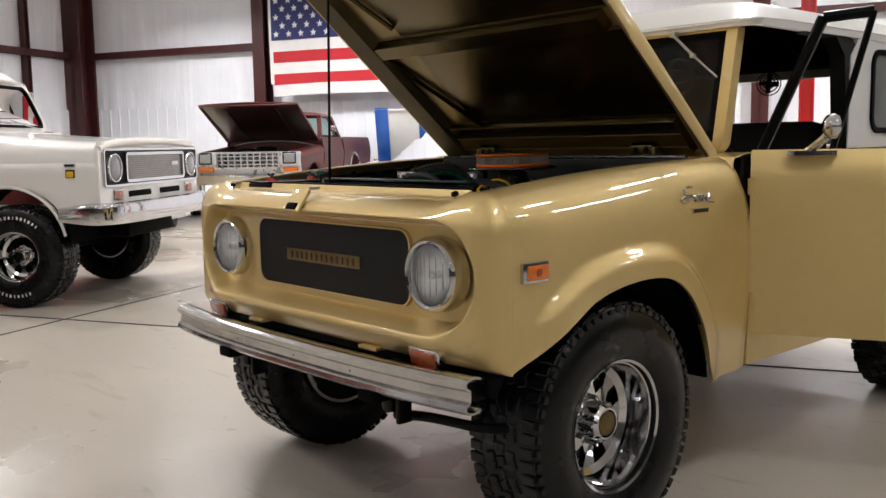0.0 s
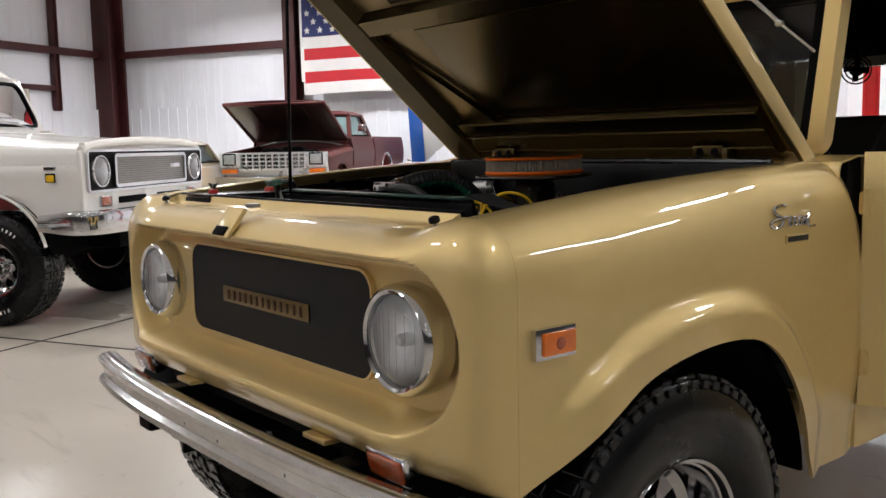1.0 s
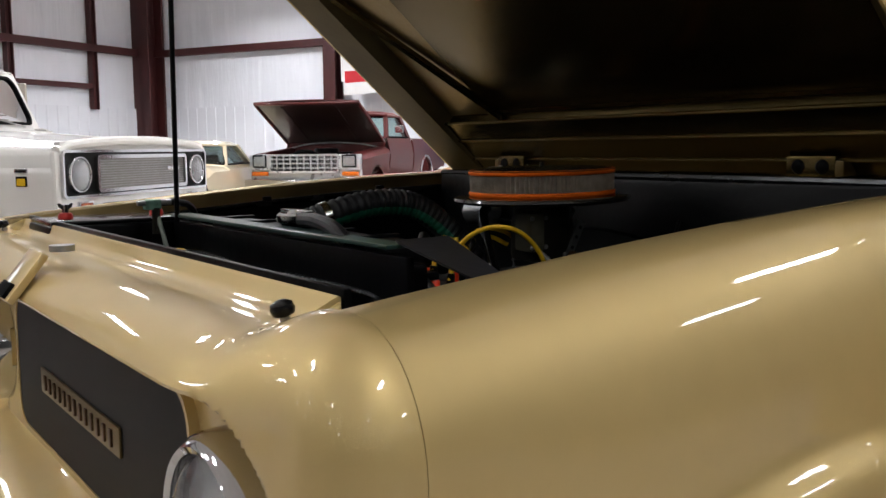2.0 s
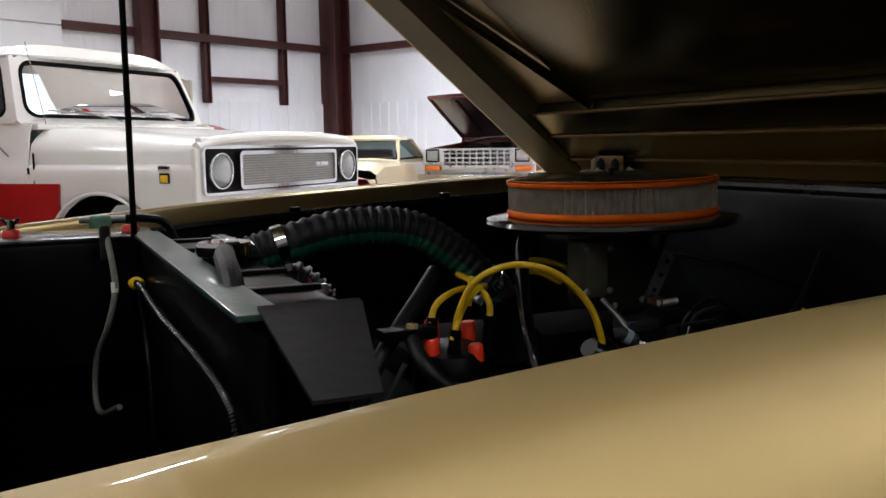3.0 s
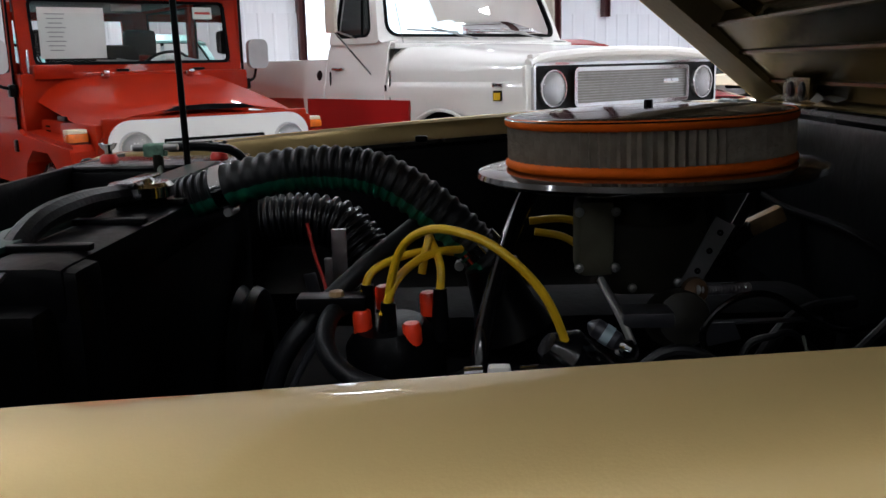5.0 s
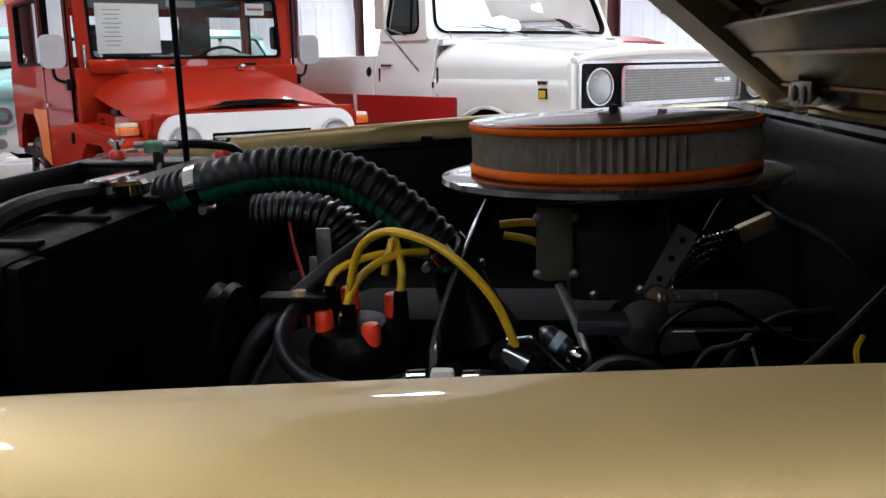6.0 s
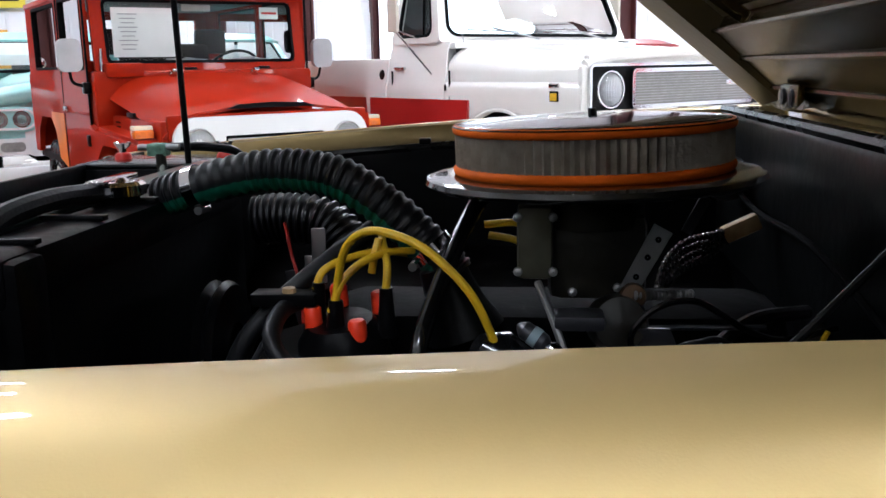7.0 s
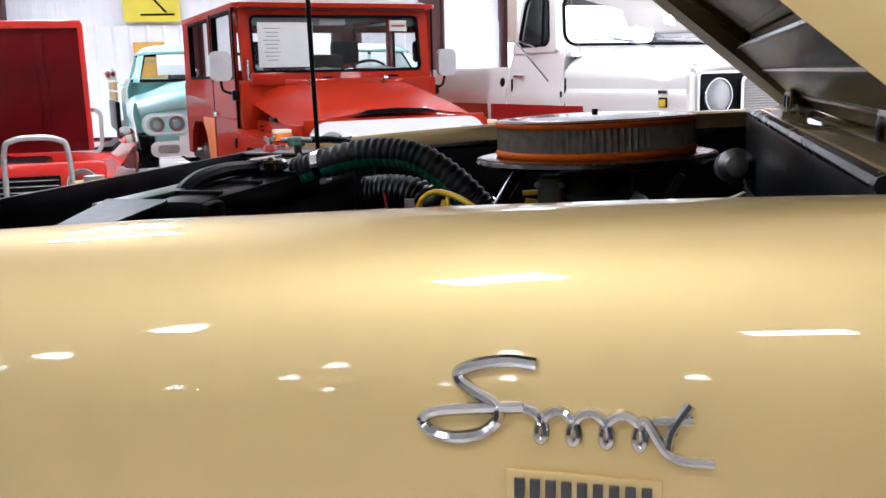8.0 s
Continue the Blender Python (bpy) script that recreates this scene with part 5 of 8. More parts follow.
        part("clamp_screw", rod(bmesh.new(), m @ Vector((0.012, -0.027, 0)), m @ Vector((-0.014, -0.027, 0)), 0.005, n=10), STEEL, cm)
    part("heater_duct", tube(bmesh.new(), [(-0.30, 0.41, 1.085), (-0.30, 0.46, 1.09), (-0.295, 0.52, 1.08), (-0.28, 0.56, 1.04)], 0.034, 18, 8, 0.003, 16), HOSE_GREY, car, "dark grey corrugated heater duct")
    part("sender_wire", tube(bmesh.new(), [(-0.14, 0.50, 1.11), (-0.13, 0.51, 1.07), (-0.11, 0.525, 1.03), (-0.10, 0.53, 0.96)], 0.0022, 6, 6), RED_WIRE, en)

    # distributor, orange terminals, boots and yellow wires
    ds = part("distributor", lathe(bmesh.new(), [(0.0005, 0.05), (0.035, 0.048), (0.048, 0.03), (0.05, 0.0), (0.045, -0.06), (0.03, -0.12)], Matrix.Translation((0.07, 0.622, 0.995)) @ turn_to((0.15, -0.1, 1)), 28), BLACK, car, "black distributor cap")
    for x, y, z in ((0.082, 0.59, 1.047), (0.101, 0.641, 1.038), (0.039, 0.609, 1.061), (0.049, 0.656, 1.056)):
        m = Matrix.Translation((x, y, z)) @ turn_to((0.05, -0.05, 1))
        t = part("terminal_cap", lathe(bmesh.new(), [(0.0005, 0.0125), (0.0075, 0.0118), (0.0095, 0.009), (0.0097, -0.0125), (0.008, -0.0135)], m, 18), BOOT, ds, "orange-red rubber terminal cap")
        part("terminal_tower", rod(bmesh.new(), (x, y, z - 0.012), (x - 0.004, y, z - 0.06), 0.010, 0.013, n=14), BLACK, t)
    wires = [
        [(0.092, 0.617, 1.056), (0.094, 0.620, 1.085), (0.108, 0.632, 1.123), (0.13, 0.652, 1.144), (0.154, 0.68, 1.151), (0.166, 0.722, 1.136), (0.168, 0.765, 1.092), (0.160, 0.790, 1.028), (0.156, 0.795, 0.99)],
        [(0.075, 0.592, 1.075), (0.070, 0.600, 1.094), (0.055, 0.622, 1.104), (0.035, 0.655, 1.108), (0.01, 0.69, 1.10)],
        [(0.095, 0.612, 1.056), (0.092, 0.625, 1.088), (0.080, 0.645, 1.106), (0.060, 0.668, 1.112), (0.03, 0.69, 1.108)],
        [(0.085, 0.668, 1.072), (0.082, 0.670, 1.092), (0.07, 0.668, 1.106), (0.045, 0.66, 1.12), (0.02, 0.655, 1.125)],
        [(0.062, 0.65, 1.09), (0.06, 0.654, 1.11), (0.055, 0.658, 1.126)],
        [(-0.02, 0.765, 1.128), (-0.02, 0.80, 1.13), (-0.015, 0.83, 1.122), (-0.01, 0.85, 1.11)],
        [(-0.01, 0.77, 1.118), (-0.01, 0.80, 1.112), (0.0, 0.825, 1.098)],
    ]
    for w in wires:
        part("ignition_wire", tube(bmesh.new(), w, 0.0042, 10, 8), YELLOW, ds, "yellow ignition wire")
    for w in wires[:4]:
        p, q = Vector(w[0]), Vector(w[1])
        part("wire_boot", rod(bmesh.new(), p + (q - p) * 0.4, p - Vector((0.004, 0, 0.045)), 0.0068, 0.010, n=12), BLACK, ds)

    # pipes and hoses on the near side
    part("breather_pipe", tube(bmesh.new(), [(-0.02, 0.79, 1.17), (0.0, 0.765, 1.162), (0.03, 0.745, 1.13), (0.08, 0.722, 1.075), (0.125, 0.708, 1.03), (0.14, 0.703, 0.98)], 0.0095, 12, 6), SHINY, car, "glossy black breather pipe")
    part("radiator_hose", tube(bmesh.new(), [(-0.02, 0.64, 1.125), (0.03, 0.588, 1.09), (0.065, 0.535, 1.045), (0.078, 0.503, 1.0), (0.075, 0.48, 0.92)], 0.0105, 12, 6), HOSE, car, "thick black lower hose")
    part("bypass_hose", tube(bmesh.new(), [(0.04, 0.588, 1.06), (0.09, 0.562, 1.058), (0.135, 0.560, 1.038), (0.150, 0.582, 1.014), (0.165, 0.622, 1.004), (0.185, 0.67, 1.008), (0.205, 0.70, 1.022)], 0.0095, 12, 6), HOSE, car)
    sp = part("hose_bracket", boxed((0.075, 0.56, 1.066), (0.03, 0.07, 0.014), 0.003), BLACK, car)
    part("bracket_bolt", lathe(bmesh.new(), [(0.0005, 0.006), (0.007, 0.005), (0.008, 0.0)], Matrix.Translation((0.08, 0.565, 1.073)), 8), BRASS, sp)
    part("slim_strip", tube(bmesh.new(), [(0.10, 0.548, 1.035), (0.10, 0.53, 1.005), (0.10, 0.51, 0.965)], 0.0035, 8, 4), STEEL_DARK, car, "thin steel strip")
    tb = part("steel_tab", boxed((-0.187, 0.532, 1.057), (0.005, 0.02, 0.075), 0.006), STEEL, car, "steel bracket tab")
    part("tab_link", boxed((-0.187, 0.517, 1.032), (0.005, 0.011, 0.05), 0.004), STEEL, tb)
    part("tab_lever", boxed((-0.187, 0.500, 0.995), (0.004, 0.017, 0.085), 0.006, Matrix.Translation((-0.187, 0.5, 0.995)) @ Matrix.Rotation(0.2, 4, "X") @ Matrix.Translation((0.187, -0.5, -0.995))), STEEL_DARK, tb)
    te = part("tee_fitting", boxed((0.219, 0.722, 1.036), (0.014, 0.02, 0.017), 0.004), WHITE_PLASTIC, car, "white plastic hose tee with steel ends")
    for y in (0.70, 0.748):
        part("tee_ferrule", rod(bmesh.new(), (0.219, y - 0.008, 1.037), (0.219, y + 0.008, 1.038), 0.0065, n=12), CHROME, te)
    part("fuel_hose", tube(bmesh.new(), [(0.219, 0.755, 1.038), (0.23, 0.80, 1.036), (0.25, 0.86, 1.028), (0.27, 0.92, 1.01), (0.28, 0.98, 0.97)], 0.007, 8, 6), SHINY, te)
    part("vacuum_hose", tube(bmesh.new(), [(0.219, 0.695, 1.037), (0.23, 0.66, 1.026), (0.26, 0.60, 1.0), (0.28, 0.55, 0.96)], 0.006, 8, 6), SHINY, te)

    # round air cleaner on its carburettor
    tilt = Matrix.Translation((0.039, 0.88, 1.2165)) @ Matrix.Rotation(radians(1.2), 4, "X") @ Matrix.Diagonal((0.95, 0.95, 0.95, 1))
    ac = part("air_cleaner", lathe(bmesh.new(), [(0.04, -0.045), (0.10, -0.04), (0.16, -0.036), (0.176, -0.034), (0.182, -0.029), (0.180, -0.024), (0.172, -0.022), (0.15, -0.021), (0.02, -0.021)], tilt, 64), LID, car, "round open air cleaner with orange-rimmed filter")
    n = 96
    bm = bmesh.new()
    lo, hi = [], []
    for k in range(2 * n):
        r = 0.1478 if k % 2 else 0.1415
        a = 2 * math.pi * k / (2 * n)
        lo.append(bm.verts.new(tilt @ Vector((r * math.cos(a), r * math.sin(a), -0.014))))
        hi.append(bm.verts.new(tilt @ Vector((r * math.cos(a), r * math.sin(a), 0.026))))
    for k in range(2 * n):
        j = (k + 1) % (2 * n)
        bm.faces.new((lo[k], lo[j], hi[j], hi[k]))
    part("filter_element", bm, FILTER, ac, "pleated grey paper filter", 0)
    for z in (-0.016, 0.027):
        part("filter_rim", lathe(bmesh.new(), [(0.146 + 0.0045 * math.cos(radians(a)), z + 0.0052 * math.sin(radians(a))) for a in range(0, 360, 30)], tilt, 64, True), ORANGE, ac, "orange rubber filter rim")
    part("cleaner_lid", lathe(bmesh.new(), [(0.0005, 0.038), (0.05, 0.038), (0.09, 0.0365), (0.13, 0.0335), (0.147, 0.032), (0.1505, 0.030), (0.148, 0.027)], tilt, 64), LID, ac, "glossy black lid reflecting the lights")
    part("lid_nut", rod(bmesh.new(), (0.039, 0.88, 1.249), (0.039, 0.88, 1.2585), 0.0045, n=6), BLACK, ac)
    cb = part("carburettor", boxed((0.035, 0.885, 1.11), (0.085, 0.10, 0.09), 0.014), CARB, car, "dull grey two-barrel carburettor")
    part("carb_throat", rod(bmesh.new(), (0.04, 0.88, 1.14), (0.04, 0.88, 1.175), 0.055, n=28), CARB, cb)
    part("float_bowl", boxed((0.07, 0.822, 1.128), (0.05, 0.036, 0.075), 0.008), CARB_PALE, cb, "olive zinc float bowl")
    part("choke_housing", lathe(bmesh.new(), [(0.0005, 0.02), (0.026, 0.018), (0.03, 0.008), (0.03, -0.02)], Matrix.Translation((0.085, 0.905, 1.045)) @ turn_to((1, 0.1, 0.25)), 24), CARB, cb)
    part("accelerator_pump", boxed((0.12, 0.865, 1.058), (0.04, 0.05, 0.016), 0.006), STEEL_DARK, cb)
    bm = bmesh.new()
    prism(bm, [(0.908, 1.082), (0.924, 1.074), (0.958, 1.136), (0.940, 1.146)], "x", 0.078, 0.081)
    part("throttle_bracket", bm, STEEL, cb, "flat steel throttle bracket")
    part("throttle_rod", rod(bmesh.new(), (0.05, 0.93, 1.03), (0.05, 1.06, 1.032), 0.003, n=8), STEEL_DARK, cb)
    part("fuel_filter", lathe(bmesh.new(), [(0.0005, -0.02), (0.004, -0.018), (0.009, -0.012), (0.009, 0.011), (0.004, 0.018), (0.0005, 0.02)], Matrix.Translation((0.16, 0.822, 1.052)) @ turn_to((0.3, 0.8, -0.5)), 16), STEEL_DARK, cb)
    part("filter_band", rod(bmesh.new(), (0.159, 0.819, 1.054), (0.161, 0.826, 1.0496), 0.0097, n=16), PALE_BLUE, cb)
    # wiring at the back of the bay
    cn = part("wire_connector", boxed((0, 0, 0), (0.022, 0.05, 0.022), 0.004, Matrix.Translation((-0.235, 1.091, 1.086)) @ Matrix.Rotation(radians(25), 4, "X")), BRASS, car, "tan wiring connector")
    for k in range(4):
        part("taped_wire", tube(bmesh.new(), [(-0.235, 1.08, 1.083 - 0.003 * k), (-0.215, 1.045, 1.079 - 0.009 * k), (-0.20, 1.012, 1.072 - 0.011 * k), (-0.17, 0.985, 1.05 - 0.01 * k), (-0.14, 0.97, 1.01)], 0.0045, 8, 5, 0.0008, 22), GLITTER, cn)
    part("heater_hose", tube(bmesh.new(), [(-0.02, 1.12, 1.03), (0.02, 1.05, 1.03), (0.06, 1.0, 1.0), (0.08, 0.97, 0.95)], 0.008, 10, 6), HOSE, car)
    part("choke_cable", tube(bmesh.new(), [(0.16, 0.955, 0.99), (0.152, 0.928, 1.01), (0.15, 0.912, 1.044), (0.15, 0.923, 1.068), (0.15, 0.947, 1.083), (0.15, 0.974, 1.084), (0.15, 1.0, 1.069), (0.14, 1.024, 1.053), (0.12, 1.06, 1.04), (0.08, 1.12, 1.04)], 0.0032, 8, 8), SHINY, car, "looped black choke cable")
    part("vacuum_line", tube(bmesh.new(), [(0.17, 0.93, 0.99), (0.15, 0.952, 1.034), (0.15, 0.976, 1.045), (0.14, 1.0, 1.043), (0.10, 1.05, 1.0)], 0.0035, 8, 6), HOSE, car)
    part("clip_wire", tube(bmesh.new(), [(0.2, 0.985, 1.06), (0.2, 0.989, 1.046), (0.2, 0.995, 1.03), (0.2, 1.005, 1.012)], 0.0015, 6, 5), GREY_WIRE, car)
    part("shroud_plate", prism(bmesh.new(), [(0.922, 1.044), (0.955, 1.045), (0.962, 1.028), (0.924, 1.02)], "x", 0.10, 0.103), STEEL_DARK, car)
    for y, z in ((0.923, 1.092), (0.934, 1.112), (0.944, 1.13)):
        part("bracket_hole", lathe(bmesh.new(), [(0.0005, 0.0006), (0.0032, 0.0006), (0.0032, 0.0)], Matrix.Translation((0.0815, y, z)) @ turn_to((1, 0, 0)), 10), BLACK_MATT, cb)
    part("link_bracket", prism(bmesh.new(), [(0.978, 1.125), (0.988, 1.12), (1.008, 1.158), (0.998, 1.164)], "x", 0.0, 0.003), STEEL_DARK, cb)
    part("return_spring", tube(bmesh.new(), [(0.09, 0.92, 1.075), (0.07, 0.95, 1.07), (0.05, 0.985, 1.067)], 0.004, 8, 8, 0.0012, 16), STEEL, cb)
    part("throttle_lever", lathe(bmesh.new(), [(0.0005, 0.006), (0.012, 0.005), (0.014, 0.0)], Matrix.Translation((0.085, 0.92, 1.073)) @ turn_to((1, 0.1, 0.2)), 16), BRASS_DARK, cb)
    for y, z in ((0.805, 1.155), (0.84, 1.155), (0.805, 1.1), (0.84, 1.1), (0.86, 1.15), (0.91, 1.15), (0.86, 1.075), (0.905, 1.08)):
        part("carb_screw", lathe(bmesh.new(), [(0.0005, 0.004), (0.004, 0.003), (0.005, 0.0)], Matrix.Translation((0.0955 if y < 0.85 else 0.078, y, z)) @ turn_to((1, 0, 0)), 8), STEEL, cb)
    part("fuel_line", tube(bmesh.new(), [(0.165, 0.832, 1.038), (0.15, 0.85, 1.03), (0.13, 0.84, 1.06), (0.10, 0.825, 1.09)], 0.004, 8, 6), STEEL, cb)
    part("fuel_union", lathe(bmesh.new(), [(0.0005, 0.008), (0.007, 0.006), (0.009, 0.0), (0.007, -0.006)], Matrix.Translation((0.172, 0.84, 1.042)) @ turn_to((0.6, 0.7, -0.2)), 10), CHROME, cb)
    part("low_hose", tube(bmesh.new(), [(0.19, 0.82, 1.0), (0.2, 0.845, 1.03), (0.2, 0.865, 1.046), (0.2, 0.89, 1.047), (0.2, 0.915, 1.03), (0.19, 0.94, 0.98)], 0.006, 10, 6), HOSE, car)
    part("speedo_cable", tube(bmesh.new(), [(0.17, 1.135, 1.14), (0.19, 1.095, 1.108), (0.2, 1.064, 1.079), (0.2, 1.038, 1.051), (0.2, 1.0, 1.01), (0.19, 0.97, 0.95)], 0.0042, 8, 6), HOSE, car, "black speedometer cable")
    part("yellow_tag_wire", tube(bmesh.new(), [(0.2, 1.075, 1.072), (0.2, 1.07, 1.06), (0.2, 1.072, 1.046)], 0.0026, 6, 5), YELLOW, car)
    part("wiper_motor", lathe(bmesh.new(), [(0.0005, -0.05), (0.03, -0.045), (0.034, 0.03), (0.02, 0.045), (0.0005, 0.047)], Matrix.Translation((-0.42, 1.10, 1.13)) @ turn_to((1, 0.1, 0.1)), 20), STEEL, car)


GLITTER = mat("shiny_tape", (0.006, 0.006, 0.007), 0.08, 0, 0.2, 30, 0.6, 160, coat=1.0)
GREY_WIRE = mat("grey_green_wire", (0.20, 0.22, 0.18), 0.5, 0, 0.2, 60)
HOSE_GREY = mat("grey_duct", (0.007, 0.007, 0.008), 0.35, 0.1, 0.3, 30)
PALE_BLUE = mat("pale_blue_plastic", (0.35, 0.45, 0.5), 0.4, 0, 0.1, 40)
engine_bay(GOLD_CAR)

# ---- the other vehicles ----
def facing(x, y, angle):
    """The pose of a vehicle whose front's middle stands at x, y and which heads that way (degrees from +x). Its local -y is ahead, +x its left."""
    return Matrix.Translation((x, y, FLOOR)) @ Matrix.Rotation(radians(angle + 90), 4, "Z")


def skin(car, name, cols, half, material, s, label="", t=0.008):
    """A body side and half its top: cols has (y, lower edge, half-profile from the outside up to the middle)."""
    rows = []
    for y, zb, prof in cols:
        x0, z0 = prof[0]
        low = [(x0 - 0.03 * (k / 7) ** 2, z0 + (zb - z0) * k / 7) for k in range(7, 0, -1)]
        rows.append([Vector((s * x, y, z)) for x, z in low + list(prof)])
    bm = bmesh.new()
    sheet(bm, rows if s < 0 else [r[::-1] for r in rows])
    return thick(part(name, bm, material, car, label), t)


def arch_cols(yc, r, zc, y0, y1, zfront, zrear, n=14):
    """Stations along a side with a wheel opening: pairs of y and lower edge."""
    out = [(y0, zfront), ((y0 + yc - r) / 2, zfront), (yc - r - 0.012, zfront)]
    for k in range(n + 1):
        a = math.pi * (1 - k / n)
        out.append((yc + r * math.cos(a), max(zfront if k < n / 2 else zrear, zc + r * math.sin(a))))
    return out + [(yc + r + 0.012, zrear), ((yc + r + y1) / 2, zrear), (y1, zrear)]


def lamp(parent, x, y, z, r, ring, name="headlamp"):
    m = Matrix.Translation((x, y, z)) @ turn_to((0, -1, 0))
    h = part(name, lathe(bmesh.new(), [(r, -0.02), (r, 0.0), (r * 1.06, 0.014), (r * 1.14, 0.014), (r * 1.2, 0.0), (r * 1.2, -0.03)], m, 36), ring, parent, "round headlamp in a bright ring")
    part("reflector", fluted(bmesh.new(), m, r, -0.007), LAMP_SILVER, h)
    part("lens", lathe(bmesh.new(), [(r * math.cos(radians(a)), 0.022 * math.sin(radians(a))) for a in range(0, 90, 15)] + [(0.0005, 0.022)], m, 28), LENS, h)
    return h


SMOKED = glass("smoked_window_glass", (0.72, 0.9, 0.92), thin=0.5)
SMOKED_LIGHT = glass("green_tinted_glass", (0.82, 0.97, 0.95), thin=0.75)


def pane(parent, pts, material=None, name="pane", t=0.004):
    """A flat window through four corners."""
    bm = bmesh.new()
    bm.faces.new([bm.verts.new(p) for p in pts])
    g = part(name, bm, material or GLASS_DARK, parent, "", 0)
    g.visible_shadow = False
    return g


def post(bm, p, q, w, d):
    """A square pillar from p to q, w wide along x and d deep along y."""
    P, Q = Vector(p), Vector(q)
    c = [(-w / 2, -d / 2), (w / 2, -d / 2), (w / 2, d / 2), (-w / 2, d / 2)]
    a, b = [bm.verts.new(P + Vector((x, y, 0))) for x, y in c], [bm.verts.new(Q + Vector((x, y, 0))) for x, y in c]
    bm.faces.new(a[::-1]), bm.faces.new(b)
    for i in range(4):
        bm.faces.new((a[i], a[(i + 1) % 4], b[(i + 1) % 4], b[i]))
    return bm


def greenhouse(car, material, y0, y1, y2, y3, zb, zt, wb, wt, roof_z, seal=BLACK_MATT, bpost=None, pw=0.07, tint=None):
    """A cab above its belt: windscreen from (y0, zb) to (y1, zt), rear window from (y3, zb) to (y2, zt), with pillars, panes and a rounded roof."""
    rows = []
    for j in range(17):
        v = j / 16
        y = y1 - 0.08 + (y2 - y1 + 0.14) * v
        e = ease(min(v, 1 - v) / 0.18)
        rows.append([Vector((wt * 1.02 * a, y, zt + (roof_z - zt) * ((1 - abs(a) ** 6) ** 0.6) * (0.25 + 0.75 * e))) for a in [-1 + 2 * k / 20 for k in range(21)]])
    bm = bmesh.new()
    sheet(bm, rows)
    thick(part("roof", bm, material, car), 0.03)
    for s in (-1, 1):
        part("windscreen_pillar", post(bmesh.new(), (s * (wb - pw / 2), y0, zb), (s * (wt - pw / 2), y1, zt + 0.02), pw, pw), material, car)
        part("rear_pillar", post(bmesh.new(), (s * (wb - 0.05), y3, zb), (s * (wt - 0.05), y2, zt + 0.02), 0.1, 0.16), material, car)
        if bpost:
            part("door_pillar", post(bmesh.new(), (s * (wb - 0.03), bpost, zb), (s * (wt - 0.03), bpost, zt + 0.02), 0.05, 0.08), material, car)
        pane(car, [(s * (wb - 0.02), y0 + 0.08, zb + 0.02), (s * (wb - 0.02), y3 - 0.08, zb + 0.02), (s * (wt - 0.02), y2 - 0.05, zt), (s * (wt - 0.02), y1 + 0.06, zt)], tint, name="side_pane")
        part("window_trim", rod(bmesh.new(), (s * (wb - 0.005), y0 + 0.06, zb + 0.015), (s * (wb - 0.005), y3 - 0.06, zb + 0.015), 0.014, n=6), seal, car)
        part("window_trim", rod(bmesh.new(), (s * (wt - 0.005), y1 + 0.05, zt - 0.01), (s * (wt - 0.005), y2 - 0.05, zt - 0.01), 0.012, n=6), seal, car)
    for ya, yb, nm in ((y0, y1, "windscreen"), (y3, y2, "rear_window")):
        pane(car, [(-wb + pw, ya, zb + 0.02), (wb - pw, ya, zb + 0.02), (wt - pw, yb, zt - 0.01), (-wt + pw, yb, zt - 0.01)], tint, name=nm)
        bm = bmesh.new()
        c = [Vector((-wb + pw, ya, zb + 0.015)), Vector((wb - pw, ya, zb + 0.015)), Vector((wt - pw, yb, zt)), Vector((-wt + pw, yb, zt))]
        for i in range(4):
            rod(bm, c[i], c[(i + 1) % 4], 0.016, n=6)
        part("window_seal", bm, seal, car)


def interior(car, y0, y1, w, zseat, trim=None):
    trim = trim or CAB_GREY
    sb = part("bench_seat", boxed((0, (y0 + y1) / 2, zseat - 0.1), (w * 1.7, 0.5, 0.2), 0.05), trim, car)
    part("seat_back", boxed((0, y1, zseat + 0.2), (w * 1.7, 0.14, 0.5), 0.05), trim, sb)
    part("dashboard", boxed((0, y0 - 0.3, zseat + 0.18), (w * 1.8, 0.2, 0.16), 0.04), trim, car)
    m = Matrix.Translation((0.38, y0 - 0.1, zseat + 0.24)) @ turn_to((0, 0.7, 0.7))
    bm = lathe(bmesh.new(), [(0.2 + 0.012 * math.cos(radians(a)), 0.012 * math.sin(radians(a))) for a in range(0, 360, 60)], m, 28, True)
    rod(bm, m @ Vector((-0.2, 0, 0)), m @ Vector((0.2, 0, 0)), 0.01, n=6)
    rod(bm, m @ Vector((0, 0, 0)), m @ Vector((0, 0, -0.4)), 0.02, n=8)
    part("steering_wheel", bm, BLACK, car)


def wipers(car, y, z, xs, L=0.45, slant=0.5):
    for x in xs:
        bm = bmesh.new()
        rod(bm, (x, y, z), (x - L * 0.85, y + 0.04, z + L * 0.16), 0.007, n=6)
        rod(bm, (x - L * 0.35, y + 0.02, z + L * 0.1), (x - L * 1.3, y + 0.05, z + L * 0.13), 0.006, n=6)
        part("wiper", bm, STEEL, car)


def framed_opening(bm, outer, inner, at, a, b):
    """A frame between two outlines with as many points, laid on a curved surface: at(p, depth) gives the place."""
    loops = [[bm.verts.new(at(p, d)) for p in o] for o, d in ((outer, a), (outer, b), (inner, b), (inner, a))]
    n = len(outer)
    for i in range(4):
        for k in range(n):
            bm.faces.new((loops[i][k], loops[i][(k + 1) % n], loops[(i + 1) % 4][(k + 1) % n], loops[(i + 1) % 4][k]))
    bmesh.ops.recalc_face_normals(bm, faces=bm.faces)
    return bm


